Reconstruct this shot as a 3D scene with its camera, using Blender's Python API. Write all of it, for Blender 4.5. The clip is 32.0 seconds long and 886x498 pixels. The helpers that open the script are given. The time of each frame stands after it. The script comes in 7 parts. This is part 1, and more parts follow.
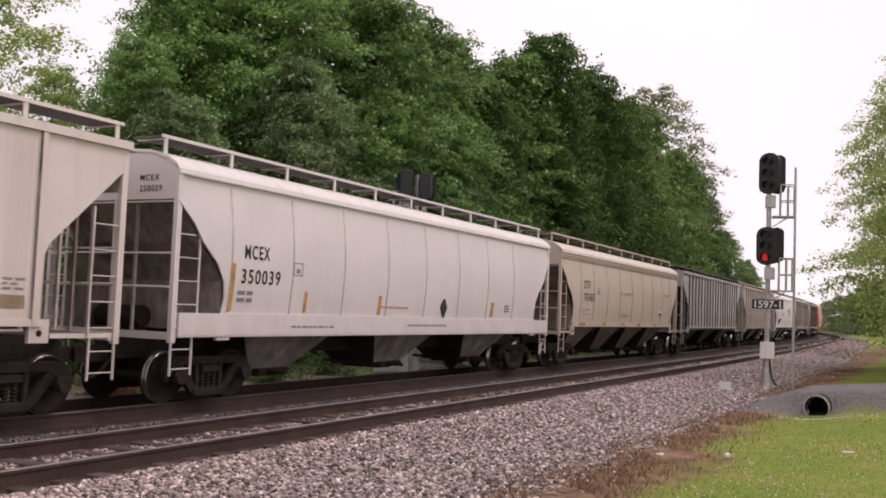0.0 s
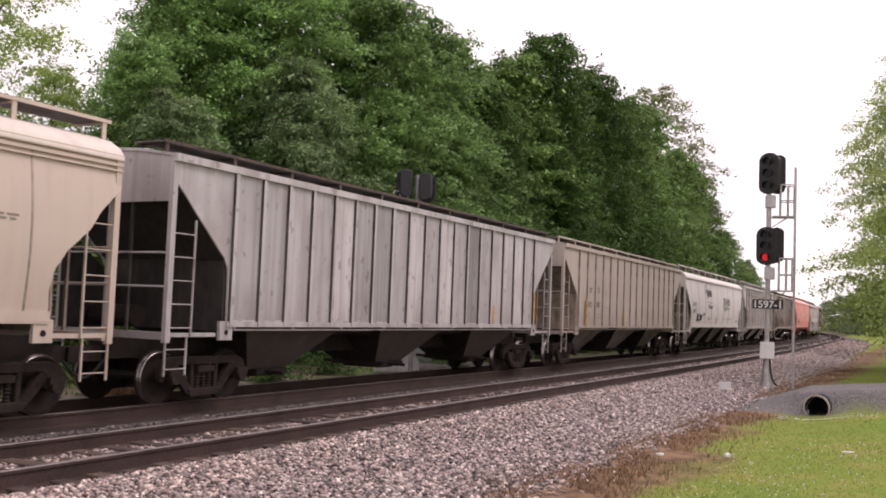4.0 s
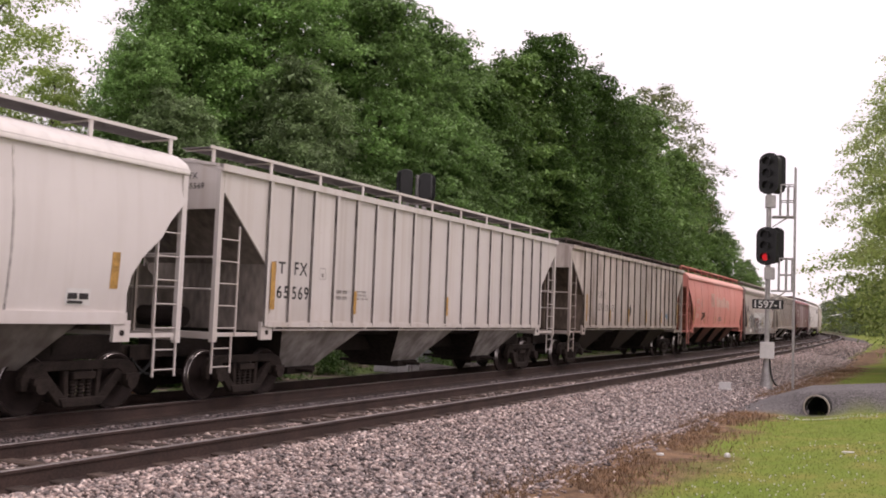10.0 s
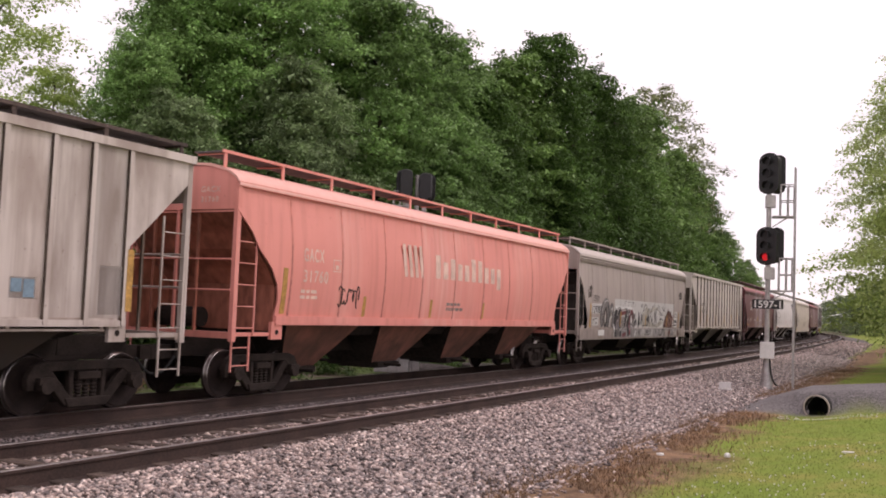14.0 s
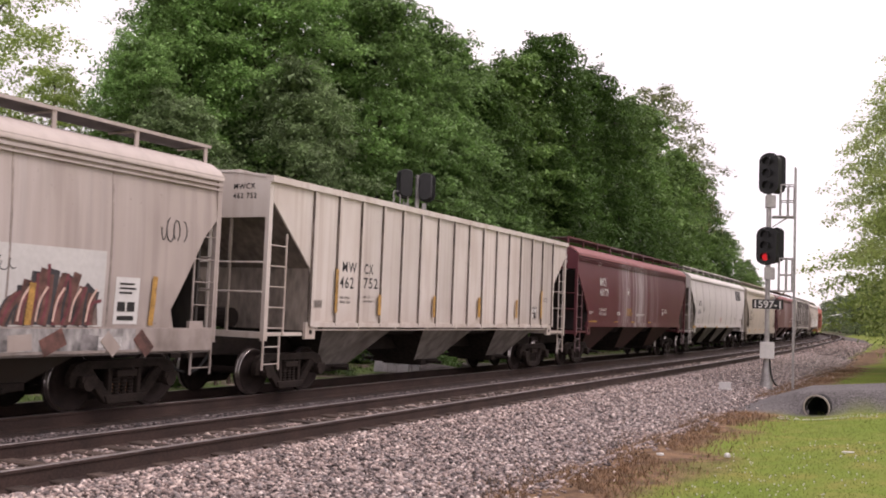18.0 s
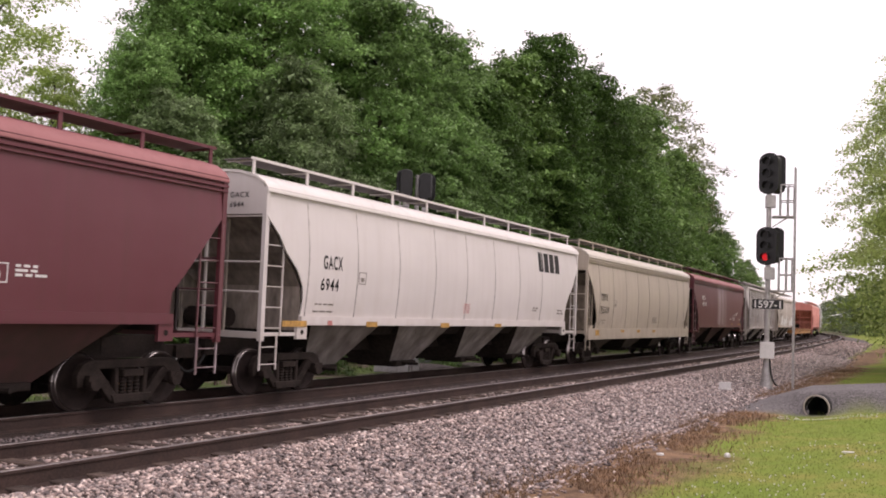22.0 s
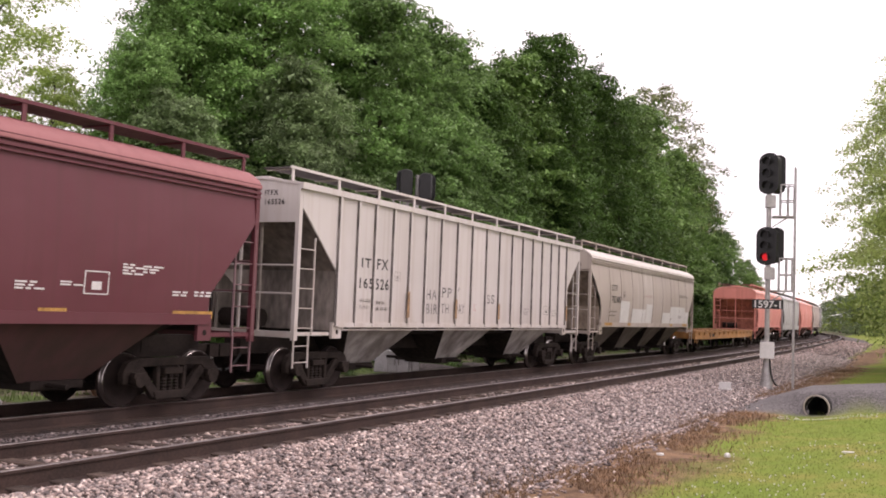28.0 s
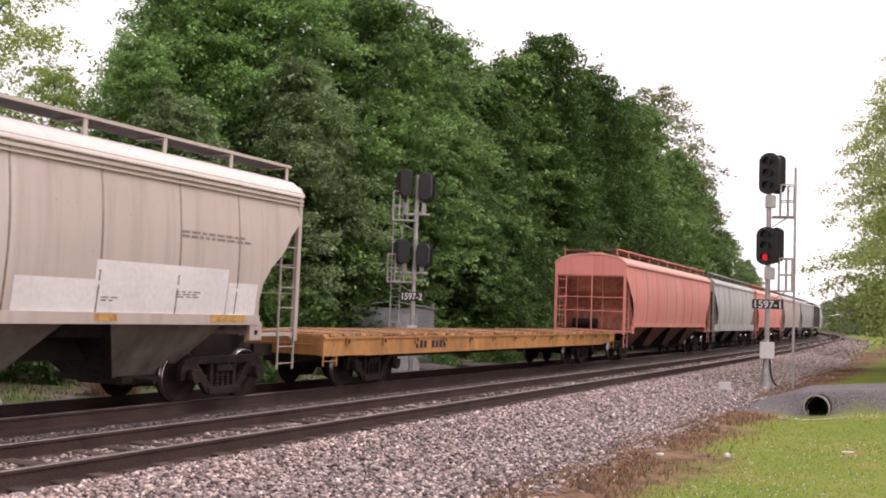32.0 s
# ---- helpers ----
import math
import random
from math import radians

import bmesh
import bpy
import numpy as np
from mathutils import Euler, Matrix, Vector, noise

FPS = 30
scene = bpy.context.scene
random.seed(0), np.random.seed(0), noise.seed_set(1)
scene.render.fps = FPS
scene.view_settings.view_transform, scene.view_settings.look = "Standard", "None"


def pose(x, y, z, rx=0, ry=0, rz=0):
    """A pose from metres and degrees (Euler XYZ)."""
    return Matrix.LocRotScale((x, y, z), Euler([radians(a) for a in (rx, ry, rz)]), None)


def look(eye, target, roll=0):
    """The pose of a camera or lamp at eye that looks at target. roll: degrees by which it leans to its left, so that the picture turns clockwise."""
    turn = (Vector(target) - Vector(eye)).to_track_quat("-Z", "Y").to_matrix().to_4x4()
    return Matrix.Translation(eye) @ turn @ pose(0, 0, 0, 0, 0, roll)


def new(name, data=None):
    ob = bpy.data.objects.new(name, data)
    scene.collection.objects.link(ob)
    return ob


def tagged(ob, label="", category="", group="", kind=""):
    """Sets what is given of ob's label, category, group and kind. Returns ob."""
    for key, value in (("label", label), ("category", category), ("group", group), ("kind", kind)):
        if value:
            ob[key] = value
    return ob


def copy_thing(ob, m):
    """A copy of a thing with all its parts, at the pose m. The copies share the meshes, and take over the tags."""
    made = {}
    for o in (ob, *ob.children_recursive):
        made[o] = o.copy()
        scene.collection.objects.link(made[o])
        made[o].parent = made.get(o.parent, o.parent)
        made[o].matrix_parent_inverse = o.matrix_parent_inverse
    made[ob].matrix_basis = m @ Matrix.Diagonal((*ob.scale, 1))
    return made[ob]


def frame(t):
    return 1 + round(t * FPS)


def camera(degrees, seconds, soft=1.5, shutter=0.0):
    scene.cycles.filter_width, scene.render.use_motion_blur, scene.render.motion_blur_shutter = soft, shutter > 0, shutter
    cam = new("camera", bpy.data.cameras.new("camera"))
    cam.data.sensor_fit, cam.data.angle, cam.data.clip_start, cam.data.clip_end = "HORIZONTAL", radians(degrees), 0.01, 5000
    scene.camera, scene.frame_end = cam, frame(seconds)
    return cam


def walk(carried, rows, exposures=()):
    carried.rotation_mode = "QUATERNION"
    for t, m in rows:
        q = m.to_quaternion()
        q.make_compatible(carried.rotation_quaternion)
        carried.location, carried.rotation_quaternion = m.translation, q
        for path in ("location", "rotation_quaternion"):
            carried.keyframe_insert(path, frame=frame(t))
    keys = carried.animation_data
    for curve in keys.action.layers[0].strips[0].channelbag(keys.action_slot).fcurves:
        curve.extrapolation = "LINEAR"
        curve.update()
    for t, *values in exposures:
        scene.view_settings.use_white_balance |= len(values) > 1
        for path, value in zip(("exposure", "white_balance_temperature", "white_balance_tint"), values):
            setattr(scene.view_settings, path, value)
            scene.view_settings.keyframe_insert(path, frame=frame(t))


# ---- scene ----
EYE = Vector((0.0, 0.0, 1.834))
AIM = (-0.46238, 0.88436, 0.06417)
cam = camera(50.08, 32.0, soft=1.85, shutter=0.08)
HOLD = look(EYE, EYE + Vector(AIM) * 10, 2.18)
walk(cam, [(0.0, HOLD), (32.0, HOLD)], [(0.0, -0.32, 6760, 26), (1.1, -0.42, 6760, 26), (2.0, -0.20, 6760, 26), (3.0, -0.12, 6760, 26), (6.0, -0.02, 6760, 26), (7.0, -0.08, 6760, 26), (7.8, -0.30, 6760, 26), (9.0, -0.33, 6760, 26), (11.0, -0.10, 6760, 26), (13.0, -0.05, 6760, 26), (14.0, -0.22, 6760, 26), (17.0, -0.08, 6760, 26), (18.0, -0.15, 6760, 26), (19.0, -0.12, 6760, 26), (20.2, 0.20, 6760, 26), (21.3, 0.12, 6760, 26), (22.5, -0.25, 6760, 26), (23.2, -0.33, 6760, 26), (24.0, -0.25, 6760, 26), (28.0, 0.10, 6760, 26), (29.0, -0.13, 6760, 26), (30.3, -0.20, 6760, 26), (31.0, -0.12, 6760, 26), (32.0, 0.06, 6760, 26)])

# ---- light: bright overcast afternoon ----
world = bpy.data.worlds.new("overcast")
scene.world = world
world.use_nodes = True
wn = world.node_tree
wn.nodes.clear()
w_out = wn.nodes.new("ShaderNodeOutputWorld")
w_bg = wn.nodes.new("ShaderNodeBackground")
w_sky = wn.nodes.new("ShaderNodeTexSky")
w_sky.sky_type, w_sky.sun_disc = "NISHITA", False
w_sky.sun_elevation, w_sky.sun_rotation = radians(49), radians(54)
w_scale = wn.nodes.new("ShaderNodeVectorMath")
w_scale.operation, w_scale.inputs[3].default_value = "SCALE", 0.10
w_mix = wn.nodes.new("ShaderNodeMix")
w_mix.data_type = "RGBA"
w_noise = wn.nodes.new("ShaderNodeTexNoise")
w_noise.inputs["Scale"].default_value, w_noise.inputs["Detail"].default_value = 2.2, 5.0
w_ramp = wn.nodes.new("ShaderNodeMapRange")
w_ramp.inputs[1].default_value, w_ramp.inputs[2].default_value = 0.25, 0.75
w_ramp.inputs[3].default_value, w_ramp.inputs[4].default_value = 0.84, 1.0
w_tc = wn.nodes.new("ShaderNodeTexCoord")
wn.links.new(w_tc.outputs["Generated"], w_noise.inputs["Vector"])
wn.links.new(w_noise.outputs[0], w_ramp.inputs[0])
wn.links.new(w_sky.outputs[0], w_scale.inputs[0])
wn.links.new(w_scale.outputs[0], w_mix.inputs[6])
w_mix.inputs[7].default_value = (1.0, 0.985, 0.99, 1)
wn.links.new(w_ramp.outputs[0], w_mix.inputs[0])
wn.links.new(w_mix.outputs[2], w_bg.inputs[0])
w_bg.inputs[1].default_value = 1.35
wn.links.new(w_bg.outputs[0], w_out.inputs[0])

sun = new("sun", bpy.data.lights.new("sun", "SUN"))
sun.data.energy, sun.data.angle, sun.data.color = 1.3, radians(20), (1.0, 0.95, 0.90)
sun.matrix_world = look((30, 40, 42), (0, 18, 0))


# ---- materials ----
def mat(name, color, rough=0.7, metal=0.0, var=0.25, scale=3.0, fine=40.0, bump=0.15, stretch=(1, 1, 1), dark=None, spec=0.5, per_object=0.0, island=0.0, bump_scale=None, bump_dist=0.02):
    """A surface with a coarse and a fine variation of its colour, and a fine relief."""
    m = bpy.data.materials.new(name)
    m.use_nodes = True
    t = m.node_tree
    b = t.nodes["Principled BSDF"]
    b.inputs["Roughness"].default_value, b.inputs["Metallic"].default_value = rough, metal
    b.inputs["Specular IOR Level"].default_value = spec
    tc = t.nodes.new("ShaderNodeTexCoord")
    mp = t.nodes.new("ShaderNodeMapping")
    mp.inputs["Scale"].default_value = stretch
    t.links.new(tc.outputs["Object"], mp.inputs[0])
    n1, n2 = t.nodes.new("ShaderNodeTexNoise"), t.nodes.new("ShaderNodeTexNoise")
    n1.inputs["Scale"].default_value, n1.inputs["Detail"].default_value = scale, 6
    n2.inputs["Scale"].default_value, n2.inputs["Detail"].default_value = fine, 4
    for n in (n1, n2):
        t.links.new(mp.outputs[0], n.inputs["Vector"])
    add = t.nodes.new("ShaderNodeMath")
    add.operation = "ADD"
    t.links.new(n1.outputs[0], add.inputs[0])
    t.links.new(n2.outputs[0], add.inputs[1])
    rng = t.nodes.new("ShaderNodeMapRange")
    rng.inputs[1].default_value, rng.inputs[2].default_value = 0.7, 1.3
    t.links.new(add.outputs[0], rng.inputs[0])
    mx = t.nodes.new("ShaderNodeMix")
    mx.data_type = "RGBA"
    dk = dark or [c * (1 - 2 * var) for c in color]
    lt = [min(1, c * (1 + 0.5 * var)) for c in color]
    mx.inputs[6].default_value, mx.inputs[7].default_value = (*dk, 1), (*lt, 1)
    t.links.new(rng.outputs[0], mx.inputs[0])
    col = mx.outputs[2]
    if per_object or island:
        if island:
            g = t.nodes.new("ShaderNodeNewGeometry")
            rnd = g.outputs["Random Per Island"]
        else:
            g = t.nodes.new("ShaderNodeObjectInfo")
            rnd = g.outputs["Random"]
        k = island or per_object
        r2 = t.nodes.new("ShaderNodeMapRange")
        r2.inputs[3].default_value, r2.inputs[4].default_value = 1 - k, 1 + k
        t.links.new(rnd, r2.inputs[0])
        vm = t.nodes.new("ShaderNodeVectorMath")
        vm.operation = "SCALE"
        t.links.new(col, vm.inputs[0])
        t.links.new(r2.outputs[0], vm.inputs[3])
        col = vm.outputs[0]
    t.links.new(col, b.inputs["Base Color"])
    if bump:
        bp = t.nodes.new("ShaderNodeBump")
        bp.inputs["Strength"].default_value, bp.inputs["Distance"].default_value = bump, bump_dist
        if bump_scale:
            n3 = t.nodes.new("ShaderNodeTexNoise")
            n3.inputs["Scale"].default_value = bump_scale
            t.links.new(mp.outputs[0], n3.inputs["Vector"])
            t.links.new(n3.outputs[0], bp.inputs["Height"])
        else:
            t.links.new(n2.outputs[0], bp.inputs["Height"])
        t.links.new(bp.outputs[0], b.inputs["Normal"])
    return m


def paint(name, color, dirt=(0.16, 0.12, 0.09), amount=0.35, low=0.35, rough=0.55, patch=0.0, vary=0.0, salt=(), salt_tint=(0.55, 0.48, 0.50), chips=0.0):
    """Weathered car paint: vertical runs of dirt and rust, road grime that thins upwards, faded patches."""
    m = bpy.data.materials.new(name)
    m.use_nodes = True
    t = m.node_tree
    b = t.nodes["Principled BSDF"]
    b.inputs["Roughness"].default_value = rough
    b.inputs["Specular IOR Level"].default_value = 0.35
    tc = t.nodes.new("ShaderNodeTexCoord")

    def field(scale, stretch, detail=5):
        mp = t.nodes.new("ShaderNodeMapping")
        mp.inputs["Scale"].default_value = stretch
        info = t.nodes.new("ShaderNodeObjectInfo")
        mv = t.nodes.new("ShaderNodeVectorMath")
        mv.operation = "MULTIPLY_ADD"
        mv.inputs[1].default_value = (37, 53, 11)
        t.links.new(info.outputs["Random"], mv.inputs[0])
        t.links.new(tc.outputs["Object"], mv.inputs[2])
        t.links.new(mv.outputs[0], mp.inputs[0])
        n = t.nodes.new("ShaderNodeTexNoise")
        n.inputs["Scale"].default_value, n.inputs["Detail"].default_value = scale, detail
        t.links.new(mp.outputs[0], n.inputs["Vector"])
        return n.outputs[0]

    def ramp(v, a, b_, lo, hi):
        r = t.nodes.new("ShaderNodeMapRange")
        for i, x in enumerate((a, b_, lo, hi)):
            r.inputs[i + 1].default_value = x
        t.links.new(v, r.inputs[0])
        return r.outputs[0]

    def blend(fac, c1, c2):
        mx = t.nodes.new("ShaderNodeMix")
        mx.data_type = "RGBA"
        t.links.new(fac, mx.inputs[0])
        for i, c in ((6, c1), (7, c2)):
            if isinstance(c, tuple):
                mx.inputs[i].default_value = (*c, 1)
            else:
                t.links.new(c, mx.inputs[i])
        return mx.outputs[2]

    runs = ramp(field(1.0, (5, 5, 0.16)), 0.48, 0.72, 0, amount)
    fade = ramp(field(0.55, (1, 1, 1.6)), 0.35, 0.7, 0, 0.5)
    spots = ramp(field(14, (1, 1, 1)), 0.68, 0.78, 0, amount * 1.2)
    pale = tuple(min(0.9, c * 1.12 + 0.02) for c in color)
    c = blend(fade, color, pale)
    if patch:
        old = tuple(0.35 * x + 0.65 * y for x, y in zip(color, dirt))
        c = blend(ramp(field(1.1, (1, 1, 0.45)), 0.48, 0.66, 0, patch), c, old)
    c = blend(runs, c, tuple(0.55 * x + 0.45 * y for x, y in zip(dirt, color)))
    c = blend(spots, c, dirt)
    if chips:
        c = blend(ramp(field(4.5, (1, 1, 0.8), 3), 0.64, 0.67, 0, chips), c, dirt)
    sep = t.nodes.new("ShaderNodeSeparateXYZ")
    t.links.new(tc.outputs["Object"], sep.inputs[0])
    if salt:
        # pale runs washed down from the hatches, broad and soft with finer ones inside
        wash = ramp(field(1.0, (2.2, 2.2, 0.07)), 0.38, 0.62, 0.15, 1.0)
        fine = ramp(field(1.0, (11, 11, 0.16)), 0.36, 0.66, 0.25, 1.0)
        fac = None
        for y0, y1, k in salt:
            up = ramp(sep.outputs[1], y0 - 0.25, y0 + 0.35, 0.0, k)
            down = ramp(sep.outputs[1], y1 - 0.35, y1 + 0.25, 1.0, 0.0)
            both = t.nodes.new("ShaderNodeMath")
            both.operation = "MULTIPLY"
            t.links.new(up, both.inputs[0])
            t.links.new(down, both.inputs[1])
            if fac is None:
                fac = both.outputs[0]
            else:
                top = t.nodes.new("ShaderNodeMath")
                top.operation = "MAXIMUM"
                t.links.new(fac, top.inputs[0])
                t.links.new(both.outputs[0], top.inputs[1])
                fac = top.outputs[0]
        for v in (wash, fine):
            pr = t.nodes.new("ShaderNodeMath")
            pr.operation = "MULTIPLY"
            t.links.new(fac, pr.inputs[0])
            t.links.new(v, pr.inputs[1])
            fac = pr.outputs[0]
        c = blend(fac, c, salt_tint)
    grime = t.nodes.new("ShaderNodeMath")
    grime.operation = "MULTIPLY"
    t.links.new(ramp(sep.outputs[2], 1.1, 2.2, low, 0.0), grime.inputs[0])
    t.links.new(ramp(field(2.5, (1, 1, 0.7)), 0.3, 0.65, 0.2, 1.0), grime.inputs[1])
    c = blend(grime.outputs[0], c, dirt)
    if vary:
        info = t.nodes.new("ShaderNodeObjectInfo")
        sc = t.nodes.new("ShaderNodeVectorMath")
        sc.operation = "SCALE"
        t.links.new(c, sc.inputs[0])
        t.links.new(ramp(info.outputs["Random"], 0, 1, 1 - vary, 1 + vary * 0.6), sc.inputs[3])
        c = sc.outputs[0]
    t.links.new(c, b.inputs["Base Color"])
    bp = t.nodes.new("ShaderNodeBump")
    bp.inputs["Strength"].default_value, bp.inputs["Distance"].default_value = 0.25, 0.02
    t.links.new(field(1.3, (1, 1, 0.6), 2), bp.inputs["Height"])
    t.links.new(bp.outputs[0], b.inputs["Normal"])
    return m


M = {
    "white": paint("white_paint", (0.63, 0.59, 0.575), (0.34, 0.26, 0.20), 0.16),
    "pale": paint("pale_grey_paint", (0.575, 0.535, 0.515), (0.34, 0.24, 0.165), 0.45),
    "worn_white": paint("worn_white_paint", (0.47, 0.45, 0.45), (0.17, 0.125, 0.105), 0.8, 0.45, patch=0.6, chips=0.55),
    "cream": paint("cream_paint", (0.64, 0.575, 0.53), (0.26, 0.18, 0.13), 0.22),
    "ivory": paint("ivory_paint", (0.63, 0.575, 0.53), (0.30, 0.18, 0.12), 0.55, patch=0.3),
    "tan": paint("tan_paint", (0.46, 0.40, 0.355), (0.17, 0.115, 0.09), 0.45, 0.6),
    "dusty": paint("dusty_tan_paint", (0.45, 0.39, 0.345), (0.18, 0.12, 0.095), 0.45, salt=((-3.3, -1.6, 0.8), (-1.5, 0.3, 0.9), (0.8, 2.6, 0.4)), salt_tint=(0.62, 0.57, 0.54)),
    "streaky": paint("streaky_drab_paint", (0.43, 0.365, 0.335), (0.13, 0.10, 0.085), 0.5, 0.7, patch=0.2, salt=((0.2, 2.0, 0.5), (2.6, 4.6, 0.7), (5.0, 6.5, 0.35)), salt_tint=(0.60, 0.55, 0.54)),
    "sand": paint("sand_paint", (0.48, 0.415, 0.345), (0.20, 0.15, 0.11), 0.3),
    "beige": paint("beige_paint", (0.525, 0.440, 0.370), (0.25, 0.18, 0.14), 0.22),
    "drab": paint("drab_paint", (0.44, 0.368, 0.335), (0.15, 0.11, 0.08), 0.40),
    "weathered": paint("weathered_paint", (0.56, 0.495, 0.455), (0.19, 0.125, 0.095), 0.9, 0.5, patch=0.9),
    "orange": paint("coral_orange_paint", (0.72, 0.275, 0.230), (0.36, 0.11, 0.085), 0.45, 0.3, salt=((-5.8, -4.6, 0.35), (-1.9, 1.2, 0.45), (4.0, 6.0, 0.3)), salt_tint=(0.80, 0.50, 0.44)),
    "maroon": paint("maroon_paint", (0.122, 0.030, 0.040), (0.09, 0.036, 0.034), 0.5, 0.3, rough=0.45, salt=((-1.4, 1.6, 0.5),)),
    "streaked": paint("maroon_streaked_paint", (0.122, 0.030, 0.040), (0.10, 0.04, 0.038), 0.5, 0.3, rough=0.45, salt=((-3.3, -1.6, 0.75), (-1.3, 0.9, 1.0), (1.5, 3.2, 0.35))),
    "grey": paint("grey_paint", (0.36, 0.36, 0.36), (0.14, 0.11, 0.09), 0.6, patch=0.4),
    "dull": paint("dull_grey_paint", (0.47, 0.47, 0.46), (0.14, 0.11, 0.09), 0.8, patch=0.6),
    "flat_yellow": paint("yellow_orange_paint", (0.56, 0.27, 0.085), (0.16, 0.075, 0.035), 0.8, 0.5, patch=0.55, chips=0.4),
    "deck": mat("orange_stained_planks", (0.50, 0.27, 0.13), 0.9, 0.0, 0.4, 2.0, 20, 0.3, (1, 6, 1), island=0.45),
    "panel_pale": paint("pale_grey_panel_paint", (0.575, 0.535, 0.515), (0.34, 0.24, 0.165), 0.45, vary=0.1),
    "panel_worn_white": paint("worn_white_panel_paint", (0.47, 0.45, 0.45), (0.17, 0.125, 0.105), 0.8, 0.45, patch=0.6, vary=0.45, chips=0.55),
    "panel_cream": paint("cream_panel_paint", (0.64, 0.575, 0.53), (0.26, 0.18, 0.13), 0.35, vary=0.06),
    "panel_ivory": paint("ivory_panel_paint", (0.63, 0.575, 0.53), (0.30, 0.18, 0.12), 0.55, patch=0.3, vary=0.2),
    "panel_tan": paint("tan_panel_paint", (0.46, 0.40, 0.355), (0.17, 0.115, 0.09), 0.45, 0.5, vary=0.08),
    "panel_weathered": paint("weathered_panel_paint", (0.56, 0.495, 0.455), (0.19, 0.125, 0.095), 0.9, 0.5, patch=0.9, vary=0.28),
    "grime": mat("grimy_steel", (0.030, 0.022, 0.019), 0.85, 0.0, 0.3, 2.0, 30, 0.2, spec=0.2),
    "hopper": mat("grimy_hopper_paint", (0.13, 0.105, 0.09), 0.8, 0.0, 0.4, 1.2, 12, 0.15),
    "truck": mat("rusty_cast_steel", (0.036, 0.026, 0.022), 0.85, 0.0, 0.35, 4.0, 40, 0.3, spec=0.2),
    "wheel": mat("wheel_steel", (0.026, 0.017, 0.015), 0.8, 0.0, 0.3, 5.0, 60, 0.2, spec=0.2),
    "tread": mat("polished_wheel_tread", (0.34, 0.31, 0.30), 0.28, 1.0, 0.1, 5.0, 60, 0.0),
    "rail": mat("rusty_rail_steel", (0.058, 0.033, 0.026), 0.85, 0.1, 0.3, 2.0, 40, 0.3),
    "railtop": mat("worn_rail_head", (0.36, 0.32, 0.31), 0.38, 0.9, 0.2, 2.0, 40, 0.05),
    "tie": mat("weathered_tie_wood", (0.105, 0.072, 0.056), 0.95, 0.0, 0.35, 3.0, 30, 0.5, (1, 8, 1), per_object=0.3),
    "ballast": mat("ballast_bed", (0.165, 0.138, 0.130), 0.95, 0.0, 0.45, 9.0, 34, 1.0, bump_dist=0.05),
    "stone": mat("ballast_stone", (0.355, 0.308, 0.302), 0.9, 0.0, 0.25, 6.0, 40, 0.3, island=0.75),
    "galv": mat("galvanised_steel", (0.46, 0.44, 0.43), 0.5, 0.6, 0.2, 4.0, 30, 0.08),
    "signal_black": mat("signal_black_paint", (0.010, 0.010, 0.011), 0.55, 0.0, 0.3, 4.0, 30, 0.05),
    "black": mat("black_stencil", (0.020, 0.018, 0.018), 0.8, 0.0, 0.2),
    "faint": mat("faded_grey_stencil", (0.24, 0.21, 0.19), 0.8, 0.0, 0.2),
    "white_mark": mat("white_stencil", (0.72, 0.70, 0.68), 0.7, 0.0, 0.1),
    "cream_mark": mat("faded_cream_stencil", (0.78, 0.55, 0.46), 0.7, 0.0, 0.2),
    "yellow_mark": mat("yellow_reflective_strip", (0.55, 0.305, 0.075), 0.6, 0.0, 0.3, 5.0, 30),
    "faded_strip": mat("faded_brown_strip", (0.42, 0.25, 0.13), 0.7, 0.0, 0.4, 5.0, 30),
    "red_mark": mat("faded_red_stencil", (0.58, 0.24, 0.22), 0.8, 0.0, 0.25),
    "green_mark": mat("green_stencil", (0.27, 0.33, 0.19), 0.7, 0.0, 0.1),
    "mark_dark": mat("dark_grey_stencil", (0.065, 0.066, 0.064), 0.8, 0.0, 0.2),
    "finger_mark": mat("words_rubbed_in_dust", (0.33, 0.305, 0.295), 0.85, 0.0, 0.5, 6.0, 30, 0.0),
    "mesh": mat("dark_steel_grating", (0.16, 0.14, 0.14), 0.7, 0.3, 0.2),
    "bark": mat("tree_bark", (0.085, 0.065, 0.05), 0.95, 0.0, 0.35, 2.0, 18, 0.7, (1, 1, 0.25)),
    "blade": mat("grass_blade", (0.205, 0.265, 0.046), 0.8, 0.0, 0.3, 0.5, 3.0, 0.0, island=0.14),
    "straw": mat("dry_grass_blade", (0.30, 0.185, 0.105), 0.85, 0.0, 0.3, 0.8, 6.0, 0.0, island=0.4),
    "flower": mat("white_clover_flower", (0.75, 0.74, 0.68), 0.8, 0.0, 0.1),
    "litter": mat("white_litter", (0.74, 0.73, 0.70), 0.7, 0.0, 0.15),
    "concrete": mat("pale_concrete", (0.55, 0.54, 0.53), 0.9, 0.0, 0.2, 2.0, 25, 0.3),
    "shed": mat("grey_sheet_metal", (0.33, 0.335, 0.345), 0.6, 0.2, 0.15, 1.0, 15, 0.08),
    "pipe": mat("corrugated_culvert_steel", (0.28, 0.25, 0.23), 0.75, 0.3, 0.3, 4.0, 30, 0.2),
    "pipe_rim": mat("pale_pipe_rim", (0.46, 0.40, 0.36), 0.7, 0.1, 0.2, 4.0, 30, 0.2),
